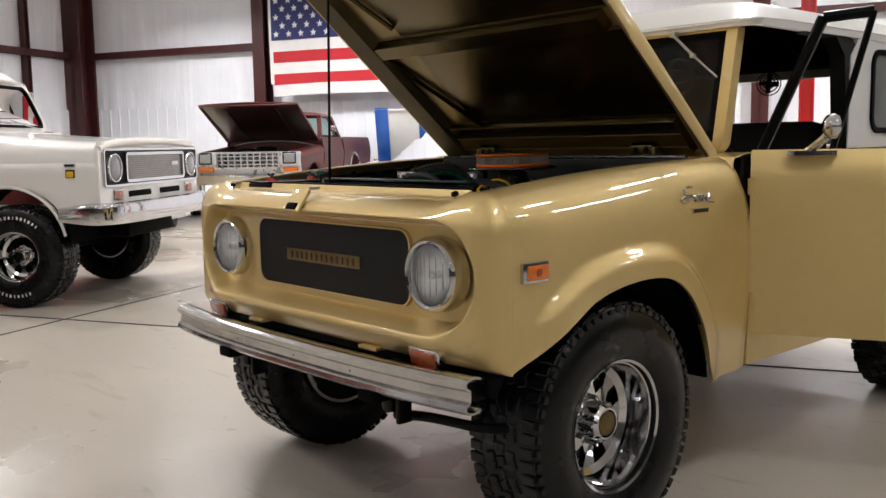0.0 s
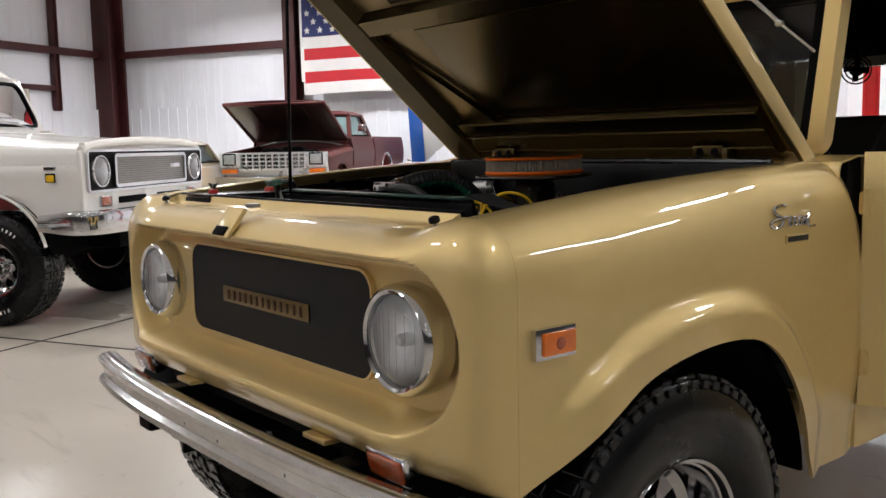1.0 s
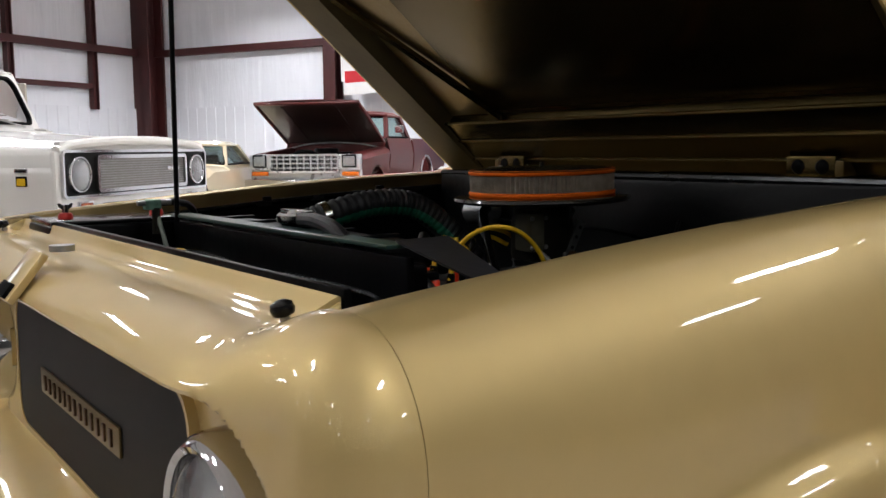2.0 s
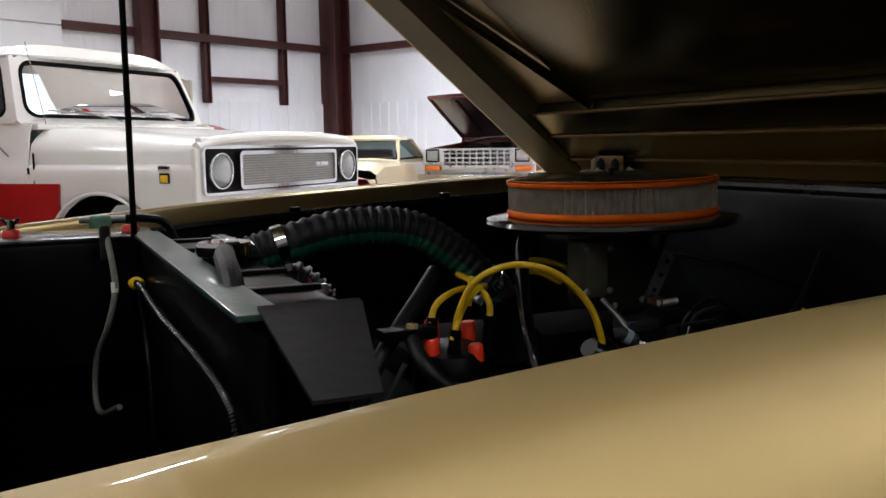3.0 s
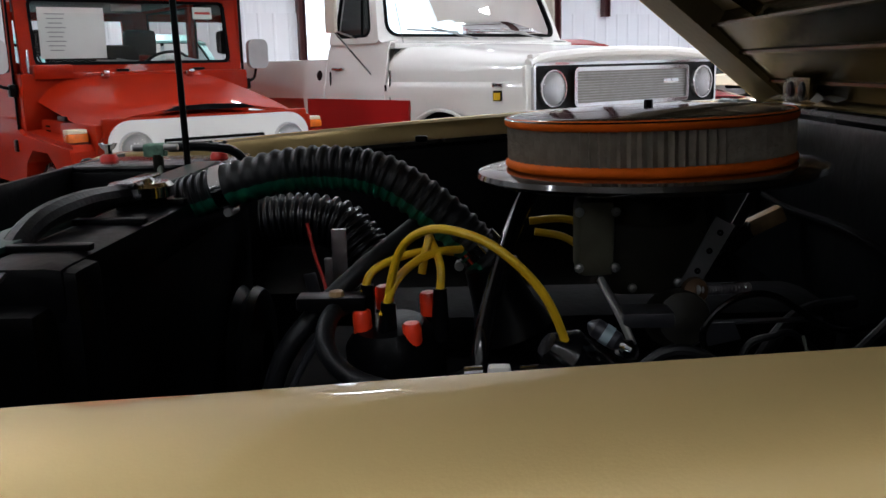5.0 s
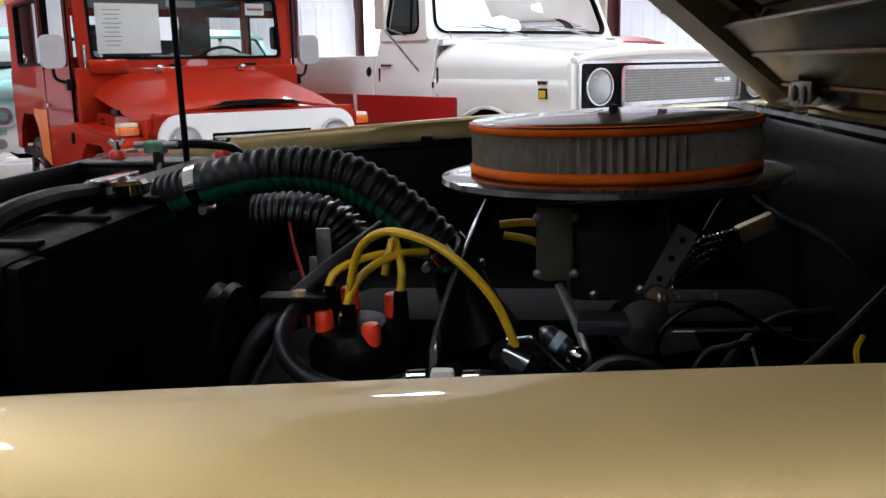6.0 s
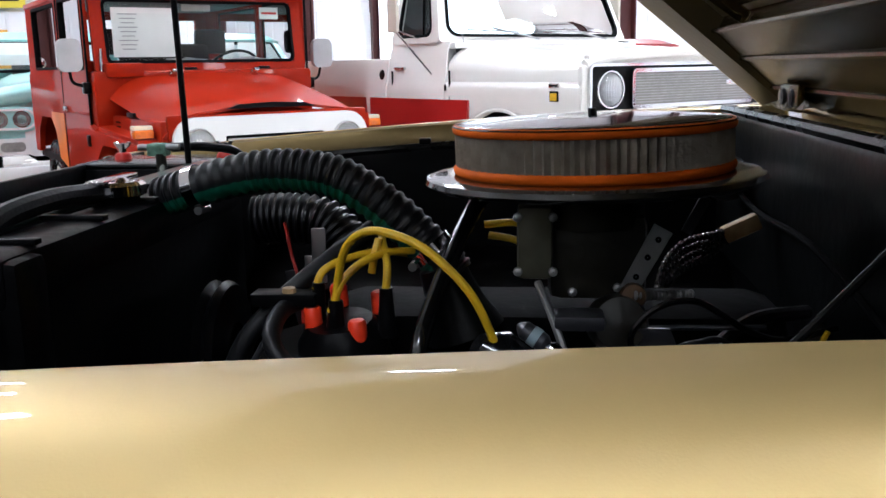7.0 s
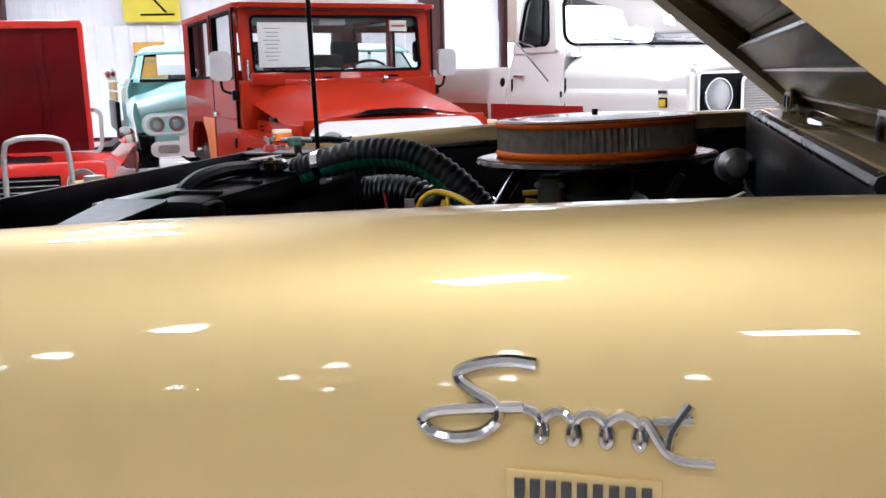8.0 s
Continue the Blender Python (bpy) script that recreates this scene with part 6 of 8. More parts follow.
def curved_pane(parent, name, outline, at, material):
    """Glass that fills an outline on a curved surface."""
    bm = bmesh.new()
    rows = [[at((x * k / 6, z * k / 6), 0.0) for x, z in outline] for k in range(1, 7)]
    vs = sheet(bm, rows, True)
    c = bm.verts.new(at((0, 0), 0.0))
    for k in range(len(outline)):
        bm.faces.new((c, vs[0][k], vs[0][(k + 1) % len(outline)]))
    bmesh.ops.recalc_face_normals(bm, faces=bm.faces)
    g = part(name, bm, material, parent)
    g.visible_shadow = False
    return g


def pickup_cab(car):
    """The white pickup's cab above its belt: a curved wide windscreen, rounded door windows and a soft roof."""
    zb, zt, rake, wb, wt, back = 1.45, 1.935, 0.19, 0.965, 0.86, 2.17
    def half(v):
        return wb + (wt - wb) * v
    def front(p, d):
        v = p[1] / 0.5 + 0.5
        x = p[0] * half(v) / wb
        return Vector((x, 1.43 + rake * v + 0.10 * (x / wb) ** 2 + d, zb + (zt - zb) * v))
    f = part("windscreen_frame", framed_opening(bmesh.new(), rounded(2 * wb, 0.5, 0.04), rounded(2 * wb - 0.13, 0.405, 0.10), front, -0.012, 0.035), WHITE, car, "white windscreen frame with rounded corners")
    part("windscreen_seal", framed_opening(bmesh.new(), rounded(2 * wb - 0.12, 0.415, 0.105), rounded(2 * wb - 0.17, 0.37, 0.085), front, -0.02, 0.01), BLACK_MATT, f, "black rubber seal")
    curved_pane(f, "windscreen", rounded(2 * wb - 0.16, 0.38, 0.09), front, GLASS_DARK)
    for s in (-1, 1):
        def side(p, d):
            v = p[1] / 0.5 + 0.5
            y0, y1 = 1.53 + rake * v, back - 0.03 * v
            return Vector((s * (half(v) - 0.012 - d), y0 + (y1 - y0) * (p[0] / 0.64 + 0.5), zb + (zt - zb) * v))
        q = part("door_window_frame", framed_opening(bmesh.new(), rounded(0.64, 0.5, 0.03), rounded(0.48, 0.40, 0.08), side, -0.01, 0.03), WHITE, car, "white upper door with a rounded window")
        part("window_seal", framed_opening(bmesh.new(), rounded(0.49, 0.41, 0.085), rounded(0.45, 0.37, 0.07), side, -0.014, 0.01), BLACK_MATT, q, "black rubber seal")
        curved_pane(q, "door_window", rounded(0.46, 0.38, 0.075), side, GLASS_DARK)
        part("vent_bar", rod(bmesh.new(), side((-0.12, -0.19), -0.004), side((-0.12, 0.19), -0.004), 0.009, n=6), BLACK_MATT, q)
    def rear(p, d):
        v = p[1] / 0.5 + 0.5
        return Vector((p[0] * half(v) / wb, back - 0.03 * v + d, zb + (zt - zb) * v))
    r = part("rear_window_frame", framed_opening(bmesh.new(), rounded(2 * wb - 0.03, 0.5, 0.04), rounded(1.08, 0.32, 0.09), rear, -0.03, 0.0), CAB_DARK, car, "grey cab back with a rounded window")
    part("cab_back_skin", framed_opening(bmesh.new(), rounded(2 * wb - 0.03, 0.5, 0.04), rounded(1.10, 0.34, 0.09), rear, 0.002, 0.014), WHITE, r)
    rows = []
    for j in range(21):
        v = j / 20
        e = ease(min(v / 0.22, (1 - v) / 0.16))
        row = []
        for k in range(25):
            a = -1 + k / 12
            x = (wt + 0.012) * a
            y0 = 1.43 + rake + 0.10 * a * a - 0.035
            row.append(Vector((x, y0 + (back - 0.01 - y0) * v, zt - 0.012 + 0.105 * ((1 - abs(a) ** 5) ** 0.6) * (0.12 + 0.88 * e))))
        rows.append(row)
    bm = bmesh.new()
    sheet(bm, rows)
    thick(part("roof", bm, WHITE, car, "white rounded cab roof"), 0.02)
    part("sun_visor", boxed((0.4, 1.74, 1.90), (0.5, 0.14, 0.015), 0.005), CAB_GREY, car)
    part("inner_mirror", boxed((0, 1.66, 1.86), (0.2, 0.02, 0.05), 0.008), CAB_GREY, car)


# white pickup with a red lower side
def pickup_white():
    car = thing("pickup_truck", facing(-5.26, 1.82, 41.5), "white vintage pickup with red lower side and chrome bumper", "pickup truck")
    def prof(y):
        k = ease(y / 1.4)
        top = 1.325 + 0.085 * k
        return [(0.985, 0.98), (1.0, 1.08), (1.0, 1.13), (0.99, 1.155), (0.975, 1.17), (0.965, 1.24), (0.95, 1.275 + 0.03 * k), (0.90, 1.31 + 0.05 * k), (0.82, top), (0.76, top + 0.012), (0.70, top + 0.002), (0.5, top + 0.018), (0.25, top + 0.024), (0.0, top + 0.026)]
    for s in (-1, 1):
        cols = [(y, zb, prof(y)) for y, zb in arch_cols(0.80, 0.49, 0.49, 0.02, 1.42, 0.74, 0.58)]
        f = skin(car, "front_clip", cols, 1, WHITE, s, "white hood and front fender")
        line = [(s * 1.0, 0.80 + 0.495 * math.cos(radians(a)), 0.49 + 0.495 * math.sin(radians(a))) for a in range(8, 173, 8)]
        part("arch_flare", tube(bmesh.new(), line, 0.012, 8, 2), WHITE, f)
        bm = bmesh.new()
        arc = [(0.80 + 0.52 * math.cos(radians(a)), 0.49 + 0.52 * math.sin(radians(a))) for a in range(-5, 186, 12)]
        sheet(bm, [[Vector((s * x, y, z)) for y, z in arc] for x in (0.97, 0.5)])
        thick(part("wheel_housing", bm, BLACK_MATT, f), 0.01)
        # cab side up to the belt, then the bed
        bm = bmesh.new()
        sheet(bm, [[Vector((s * x, y, z)) for y in (1.42, 1.6, 2.0, 2.14, 2.19)] for x, z in ((0.93, 0.56), (0.965, 0.62), (0.99, 0.8), (1.0, 1.08), (1.0, 1.13), (0.985, 1.16), (0.975, 1.24), (0.955, 1.38), (0.93, 1.45), (0.86, 1.462))])
        d = thick(part("cab_side", bm, WHITE, car, "white cab side with a door"), 0.01, 0)
        for y in (1.36, 2.12):
            part("door_gap", boxed((s * 0.992, y, 0.92), (0.012, 0.008, 0.66)), BLACK_MATT, d)
        hb = boxed((s * 0.985, 2.02, 1.27), (0.03, 0.14, 0.02), 0.006)
        part("door_handle", hb, CHROME, d, "chrome door handle")
        part("fuel_filler", lathe(bmesh.new(), [(0.0005, 0.012), (0.035, 0.01), (0.045, 0.0)], Matrix.Translation((s * 0.975, 2.29, 1.22)) @ turn_to((s, 0, 0)), 20), BLACK, d)
        part("small_emblem", boxed((s * 1.004, 1.40, 1.13), (0.008, 0.018, 0.045), 0.003), BLACK, d)
        bm = bmesh.new()
        cols = [(2.21, 0.62), (2.9, 0.62), (2.95, 0.8), (3.1, 0.93), (3.35, 0.97), (3.6, 0.93), (3.75, 0.8), (3.8, 0.62), (4.6, 0.64)]
        sheet(bm, [[Vector((s * x, y, z)) for x, z in ((0.97, zb), (0.99, max(zb, 0.9)), (1.0, 1.08), (1.0, 1.13), (0.98, 1.18), (0.97, 1.28), (0.95, 1.34), (0.88, 1.345))] for y, zb in cols])
        thick(part("bed_side", bm, WHITE, car, "white pickup bed side"), 0.01, 0)
        bm = bmesh.new()
        prism(bm, [(1.13, 1.045), (1.20, 0.62), (2.45, 0.60), (2.45, 1.045)], "x", s * 0.975, s * 1.004)
        part("red_panel", bm, RED_SIDE, d, "red painted lower cab side")
        bm = bmesh.new()
        prism(bm, [(2.51, 1.045), (2.51, 0.63), (2.86, 0.63), (2.9, 0.78), (3.0, 0.9), (3.08, 0.97), (3.2, 1.03), (3.22, 1.045)], "x", s * 0.985, s * 1.004)
        part("red_panel", bm, RED_SIDE, d)
        # tall mirror on its arms
        mr = part("side_mirror", boxed((s * 1.15, 1.84, 1.70), (0.03, 0.13, 0.34), 0.014), BEIGE, car, "tall beige side mirror on thin arms")
        for p, q, r in (((0.975, 1.60, 1.22), (1.14, 1.82, 1.54), 0.007), ((0.955, 1.80, 1.49), (1.14, 1.83, 1.55), 0.008), ((0.88, 1.82, 1.93), (1.14, 1.83, 1.86), 0.008)):
            part("mirror_arm", rod(bmesh.new(), (s * p[0], p[1], p[2]), (s * q[0], q[1], q[2]), r, n=6), CHROME, mr)
        m = Matrix.Translation((s * 1.0, 0.245, 1.115))
        b1 = part("fender_badge", boxed((s * 0.004, 0, 0.035), (0.012, 0.09, 0.028), 0.003, m), CHROME, f, "chrome badge with dark bars")
        part("badge_bar", boxed((s * 0.010, 0, 0.035), (0.006, 0.07, 0.012), 0.001, m), BLACK, b1)
        b2 = part("emblem", boxed((s * 0.004, 0, -0.03), (0.012, 0.075, 0.065), 0.004, m), BLACK, f, "small black and yellow emblem")
        part("emblem_field", boxed((s * 0.009, 0, -0.034), (0.006, 0.06, 0.045), 0.002, m), YELLOW, b2)
        for y in (0.80, 3.35):
            tyre_wheel(car, s * 0.80, y, s, 0.42, 0.28, "spoke", 0.2)
    # front face: black panel, bright surround, mesh grille and lamps
    fp = part("grille_panel", prism(bmesh.new(), [(a, 1.125 + b) for a, b in rounded(1.86, 0.285, 0.03)], "y", 0.0, 0.03), BLACK, car, "black grille panel with a bright surround")
    part("grille_surround", ring_frame(bmesh.new(), 1.90, 0.31, 0.04, 0.018, -0.015, 0.03, "y", (0, 1.125)), CHROME, fp)
    part("grille_frame", ring_frame(bmesh.new(), 1.20, 0.25, 0.04, 0.026, -0.03, 0.01, "y", (0, 1.122)), CHROME, fp)
    part("grille_mesh", boxed((0, -0.004, 1.122), (1.16, 0.012, 0.20), 0.003), GRILLE_SILVER, fp, "silver mesh grille")
    for k in range(11):
        part("grille_bar", boxed((0, -0.014, 1.037 + 0.017 * k), (1.14, 0.008, 0.006), 0.001), STEEL, fp)
    part("grille_emblem", boxed((0.40, -0.02, 1.14), (0.17, 0.008, 0.03), 0.003), CHROME, fp)
    for s in (-1, 1):
        lamp(fp, s * 0.78, -0.012, 1.122, 0.1, CHROME)
        part("fender_nose", boxed((s * 0.965, 0.028, 1.0), (0.062, 0.04, 0.54), 0.016), WHITE, car)
    part("hood_lip", boxed((0, 0.03, 1.305), (1.88, 0.05, 0.055), 0.012), WHITE, car)
    part("lower_front", boxed((0, 0.03, 0.88), (1.92, 0.05, 0.22), 0.02), WHITE, car)
    part("hood_front_edge", tube(bmesh.new(), [(-0.95, 0.03, 1.27), (-0.8, 0.015, 1.31), (-0.4, 0.0, 1.335), (0, -0.005, 1.342), (0.4, 0.0, 1.335), (0.8, 0.015, 1.31), (0.95, 0.03, 1.27)], 0.035, 10, 4), WHITE, car)
    for s in (-1, 1):
        part("slot", boxed((s * 0.31, 0.002, 0.90), (0.42, 0.02, 0.05), 0.008), BLACK_MATT, car)
        pl = part("parking_lamp", boxed((s * 0.72, 0.0, 0.905), (0.15, 0.03, 0.085), 0.008), CHROME, car, "dark amber parking lamp")
        part("lens", boxed((s * 0.72, -0.012, 0.905), (0.13, 0.02, 0.066), 0.006), AMBER_DARK, pl)
    # the bumper follows a bowed line across the front and wraps round both corners
    plan = smooth_path([(-1.03, 0.34, 0), (-1.035, 0.15, 0), (-1.02, 0.0, 0), (-0.93, -0.085, 0), (-0.7, -0.125, 0), (-0.35, -0.14, 0), (0, -0.145, 0), (0.35, -0.14, 0), (0.7, -0.125, 0), (0.93, -0.085, 0), (1.02, 0.0, 0), (1.035, 0.15, 0), (1.03, 0.34, 0)], 5)
    rows = []
    for k, p in enumerate(plan):
        d = (plan[min(k + 1, len(plan) - 1)] - plan[max(k - 1, 0)]).normalized()
        n = Vector((-d.y, d.x, 0))
        end = 1 - 0.35 * ease((abs(p.x) - 0.9) / 0.13) * ease((p.y - 0.05) / 0.3)
        rows.append([Vector((p.x + n.x * dy, p.y + n.y * dy, 0.76 + (z - 0.76) * end)) for dy, z in ((0.06, 0.835), (0.02, 0.845), (-0.01, 0.835), (-0.02, 0.80), (-0.012, 0.76), (-0.02, 0.72), (-0.01, 0.685), (0.03, 0.68))])
    bm = bmesh.new()
    sheet(bm, rows)
    thick(part("bumper", bm, CHROME, car, "chrome wrap-round bumper"), 0.006, 1.0)
    part("chassis", boxed((0, 2.3, 0.60), (0.9, 4.5, 0.14), 0.02), BLACK_MATT, car)
    part("axle", rod(bmesh.new(), (-0.7, 0.80, 0.44), (0.7, 0.80, 0.44), 0.05, n=12), BLACK_MATT, car)
    part("cowl_panel", boxed((0, 1.46, 1.425), (1.86, 0.18, 0.04), 0.012), WHITE, car)
    pickup_cab(car)
    interior(car, 1.80, 2.06, 0.45, 1.02, CAB_DARK)
    part("headliner", boxed((0, 1.90, 1.915), (1.66, 0.46, 0.012), 0.004), CAB_DARK, car)
    part("cab_back", boxed((0, 2.19, 1.0), (1.84, 0.03, 0.9), 0.01), WHITE, car)
    part("tailgate", boxed((0, 4.6, 0.98), (1.84, 0.05, 0.7), 0.01), WHITE, car)
    part("bed_floor", boxed((0, 3.41, 0.86), (1.9, 2.38, 0.03), 0.005), WHITE, car)
    wipers(car, 1.41, 1.475, (0.62, -0.1), 0.5)
    part("aerial", rod(bmesh.new(), (-0.82, 1.40, 1.40), (-0.86, 1.52, 2.0), 0.004, n=6), STEEL, car)
    return car


RED_SIDE = mat("red_side_paint", (0.36, 0.012, 0.012), 0.3, 0, 0.06, 2, coat=0.7)
BEIGE = mat("beige_plastic", (0.55, 0.50, 0.42), 0.5, 0, 0.06, 5)
GRILLE_SILVER = mat("silver_mesh", (0.30, 0.29, 0.27), 0.4, 0.8, 0.15, 60, 0.5, 400)
ORANGE_SIGN = mat("orange_board", (0.72, 0.38, 0.06), 0.5, 0, 0.08, 4)
YELLOW_SIGN = mat("yellow_sign", (0.80, 0.68, 0.07), 0.5, 0, 0.05, 4)
PAPER = mat("white_paper", (0.82, 0.82, 0.80), 0.7, 0, 0.03, 8)
INK = mat("grey_print", (0.35, 0.35, 0.36), 0.7, 0, 0.1, 20)
MIRROR_GREY = mat("grey_mirror_shell", (0.45, 0.46, 0.47), 0.35, 0.1, 0.1, 6)


# red boxy off-roader
def offroader_red():
    car = thing("red_off_roader", facing(-4.68, -0.85, 39.5), "red boxy vintage off-roader with white grille panel, papers behind the windscreen", "car")
    Z = 0.04
    # narrow hood that swells towards the front, with a dark scoop mouth
    rows = []
    for j in range(17):
        v = j / 16
        y = 0.02 + 1.13 * v
        w = 0.70 + 0.02 * v
        top = 1.035 + 0.185 * v - 0.035 * (1 - v) ** 6
        rows.append([Vector((a * w, y, top + 0.005 - 0.02 * a * a - 0.135 * (max(0, abs(a) - 0.60) / 0.40) ** 2.6 + 0.022 * math.exp(-((a / 0.5) ** 6)) * (1 - 0.5 * v) + Z)) for a in [-1 + 2 * k / 28 for k in range(29)]])
    bm = bmesh.new()
    sheet(bm, rows)
    h = thick(part("hood", bm, RED, car, "red hood with a scoop"), 0.02)
    bm = bmesh.new()
    prism(bm, [(-0.30, 1.008 + Z), (-0.22, 1.034 + Z), (0, 1.042 + Z), (0.22, 1.034 + Z), (0.30, 1.008 + Z)], "y", 0.004, 0.10)
    part("scoop_mouth", bm, BLACK_MATT, h)
    for s in (-1, 1):
        part("hood_side", boxed((s * 0.682, 0.60, 0.84 + Z), (0.05, 1.14, 0.22), 0.02, None), RED, h)
        part("hood_catch", boxed((s * 0.715, 0.62, 0.97 + Z), (0.02, 0.16, 0.03), 0.006), BLACK, h)
        # windscreen hold-downs
        c = part("windscreen_catch", lathe(bmesh.new(), [(0.0005, 0.03), (0.02, 0.028), (0.028, 0.012), (0.03, 0.0)], Matrix.Translation((s * 0.30, 1.02, 1.222 + Z)) @ turn_to((0, -0.6, 0.6)), 16), CHROME, car, "chrome and black hood catch")
        part("catch_hook", boxed((s * 0.30, 0.98, 1.245 + Z), (0.04, 0.05, 0.03), 0.01), CHROME, c)
        # fenders with a flat top
        bm = bmesh.new()
        prism(bm, [(0.02, 0.60), (0.06, 0.84), (0.10, 0.88), (1.05, 0.92), (1.22, 0.93), (1.22, 0.55), (1.10, 0.55), (1.02, 0.72), (0.86, 0.81), (0.52, 0.81), (0.34, 0.72), (0.26, 0.58)], "x", s * 0.62, s * 0.85)
        bmesh.ops.bevel(bm, geom=[e for e in bm.edges if e.calc_length() > 0.3], offset=0.025, segments=2, affect="EDGES")
        f = part("fender", bm, RED, car, "red flat-topped fender")
        ts = part("turn_lamp", boxed((s * 0.78, 0.16, 0.915), (0.12, 0.10, 0.055), 0.015), AMBER, f, "amber turn lamp with a cream top")
        part("lamp_top", boxed((s * 0.78, 0.17, 0.95), (0.115, 0.10, 0.03), 0.012), CREAM, ts)
        for k in range(4):
            part("vent_slot", boxed((s * 0.708, 0.98, 0.86 + 0.03 * k), (0.006, 0.10, 0.012), 0.002), BLACK_MATT, f)
        tyre_wheel(car, s * 0.68, 0.70, s, 0.37, 0.22, "cap", 0.19)
        tyre_wheel(car, s * 0.68, 2.80, s, 0.37, 0.22, "cap", 0.19)
        # body side: door and rear quarter
        bm = bmesh.new()
        prism(bm, [(1.24, 0.55), (1.24, 1.28), (2.05, 1.28), (2.05, 0.55)], "x", s * 0.785, s * 0.83)
        d = part("door", bm, RED, car, "red door")
        part("door_crease", boxed((s * 0.832, 1.64, 1.0), (0.01, 0.78, 0.02), 0.004), RED, d)
        for y in (1.232, 2.06):
            part("door_gap", boxed((s * 0.826, y, 1.2), (0.014, 0.014, 1.26)), BLACK_MATT, d)
        part("door_hinge", boxed((s * 0.84, 1.22, 0.82), (0.05, 0.07, 0.08), 0.01), BLACK, d)
        part("window_seal", ring_frame(bmesh.new(), 0.72, 0.52, 0.04, 0.022, s * 0.80, s * 0.829, "x", (1.66, 1.56)), BLACK_MATT, d)
        part("door_hinge", boxed((s * 0.84, 1.22, 1.18), (0.05, 0.07, 0.08), 0.01), BLACK, d)
        part("door_handle", boxed((s * 0.84, 1.95, 1.02), (0.03, 0.10, 0.04), 0.01), CHROME, d)
        bm = ring_frame(bmesh.new(), 0.80, 0.60, 0.05, 0.045, s * 0.79, s * 0.825, "x", (1.66, 1.56))
        part("door_window_frame", bm, RED, d)
        pane(d, [(s * 0.805, 1.29, 1.30), (s * 0.805, 2.02, 1.30), (s * 0.805, 2.02, 1.82), (s * 0.805, 1.29, 1.82)], SMOKED)
        bm = bmesh.new()
        prism(bm, [(2.07, 0.78), (2.07, 1.28), (3.40, 1.28), (3.40, 0.62), (3.24, 0.62), (3.16, 0.82), (3.0, 0.93), (2.60, 0.93), (2.44, 0.82), (2.37, 0.62), (2.07, 0.55)], "x", s * 0.785, s * 0.83)
        q = part("rear_quarter", bm, RED, car)
        bm = bmesh.new()
        prism(bm, [(2.09, 0.56), (2.09, 0.98), (2.56, 0.98), (2.56, 0.92), (2.44, 0.83), (2.36, 0.62)], "x", s * 0.82, s * 0.834)
        part("orange_patch", bm, ORANGE_PAINT, q, "orange primer patch on the rear quarter")
        bm = ring_frame(bmesh.new(), 1.0, 0.58, 0.06, 0.05, s * 0.79, s * 0.825, "x", (2.61, 1.56))
        part("quarter_window_frame", bm, RED, q)
        part("window_seal", ring_frame(bmesh.new(), 0.92, 0.5, 0.04, 0.022, s * 0.80, s * 0.829, "x", (2.61, 1.56)), BLACK_MATT, q)
        pane(q, [(s * 0.806, 2.14, 1.32), (s * 0.806, 3.08, 1.32), (s * 0.806, 3.08, 1.80), (s * 0.806, 2.14, 1.80)], SMOKED)
        bm = bmesh.new()
        prism(bm, [(3.10, 1.28), (3.40, 1.28), (3.36, 1.86), (3.10, 1.86)], "x", s * 0.785, s * 0.82)
        part("rear_top_side", bm, RED, q)
        bm = bmesh.new()
        prism(bm, rounded(0.16, 0.22, 0.05), "y", -0.025, 0.025, Matrix.Translation((s * 0.94, 1.20, 1.40)))
        mi = part("side_mirror", bm, MIRROR_GREY, car, "grey rounded side mirror")
        part("mirror_arm", tube(bmesh.new(), [(s * 0.94, 1.23, 1.30), (s * 0.92, 1.24, 1.22), (s * 0.84, 1.22, 1.19)], 0.011, 8, 5), BLACK, mi)
    # upright windscreen frame, glass, papers and the raised cowl
    wf = part("windscreen_frame", ring_frame(bmesh.new(), 1.56, 0.60, 0.05, 0.085, 1.20, 1.25, "y", (0, 1.56), None, 0.14), RED, car, "red upright windscreen frame")
    part("windscreen_seal", ring_frame(bmesh.new(), 1.40, 0.44, 0.05, 0.02, 1.195, 1.225, "y", (0, 1.56), None, 0.14), BLACK_MATT, wf)
    pane(wf, [(-0.69, 1.205, 1.35), (0.69, 1.205, 1.35), (0.69, 1.265, 1.77), (-0.69, 1.265, 1.77)], GLASS)
    part("cowl", boxed((0, 1.22, 1.05), (1.62, 0.20, 0.48), 0.025), RED, car)
    part("air_intake_box", boxed((-0.60, 1.15, 1.295), (0.26, 0.12, 0.10), 0.025), RED, car, "red air intake box on the cowl")
    part("grab_rail", tube(bmesh.new(), [(-0.74, 1.17, 1.44), (-0.745, 1.15, 1.33), (-0.73, 1.14, 1.275), (-0.60, 1.13, 1.27)], 0.010, 8, 5), CHROME, car)
    pp = part("price_sheet", boxed((-0.41, 1.255, 1.555), (0.44, 0.004, 0.34), 0, Matrix.Translation((0, 0, 0))), PAPER, wf, "white printed sheets behind the glass")
    for k in range(9):
        part("print_bar", boxed((-0.52, 1.251, 1.68 - 0.03 * k), (0.13 - 0.02 * (k % 3), 0.003, 0.006), 0), INK, pp)
    st = part("windscreen_sticker", boxed((0.54, 1.262, 1.70), (0.15, 0.004, 0.085), 0), PAPER, wf, "white sticker with a red bar")
    part("print_bar", boxed((0.54, 1.258, 1.70), (0.12, 0.003, 0.016), 0), RED_WIRE, st)
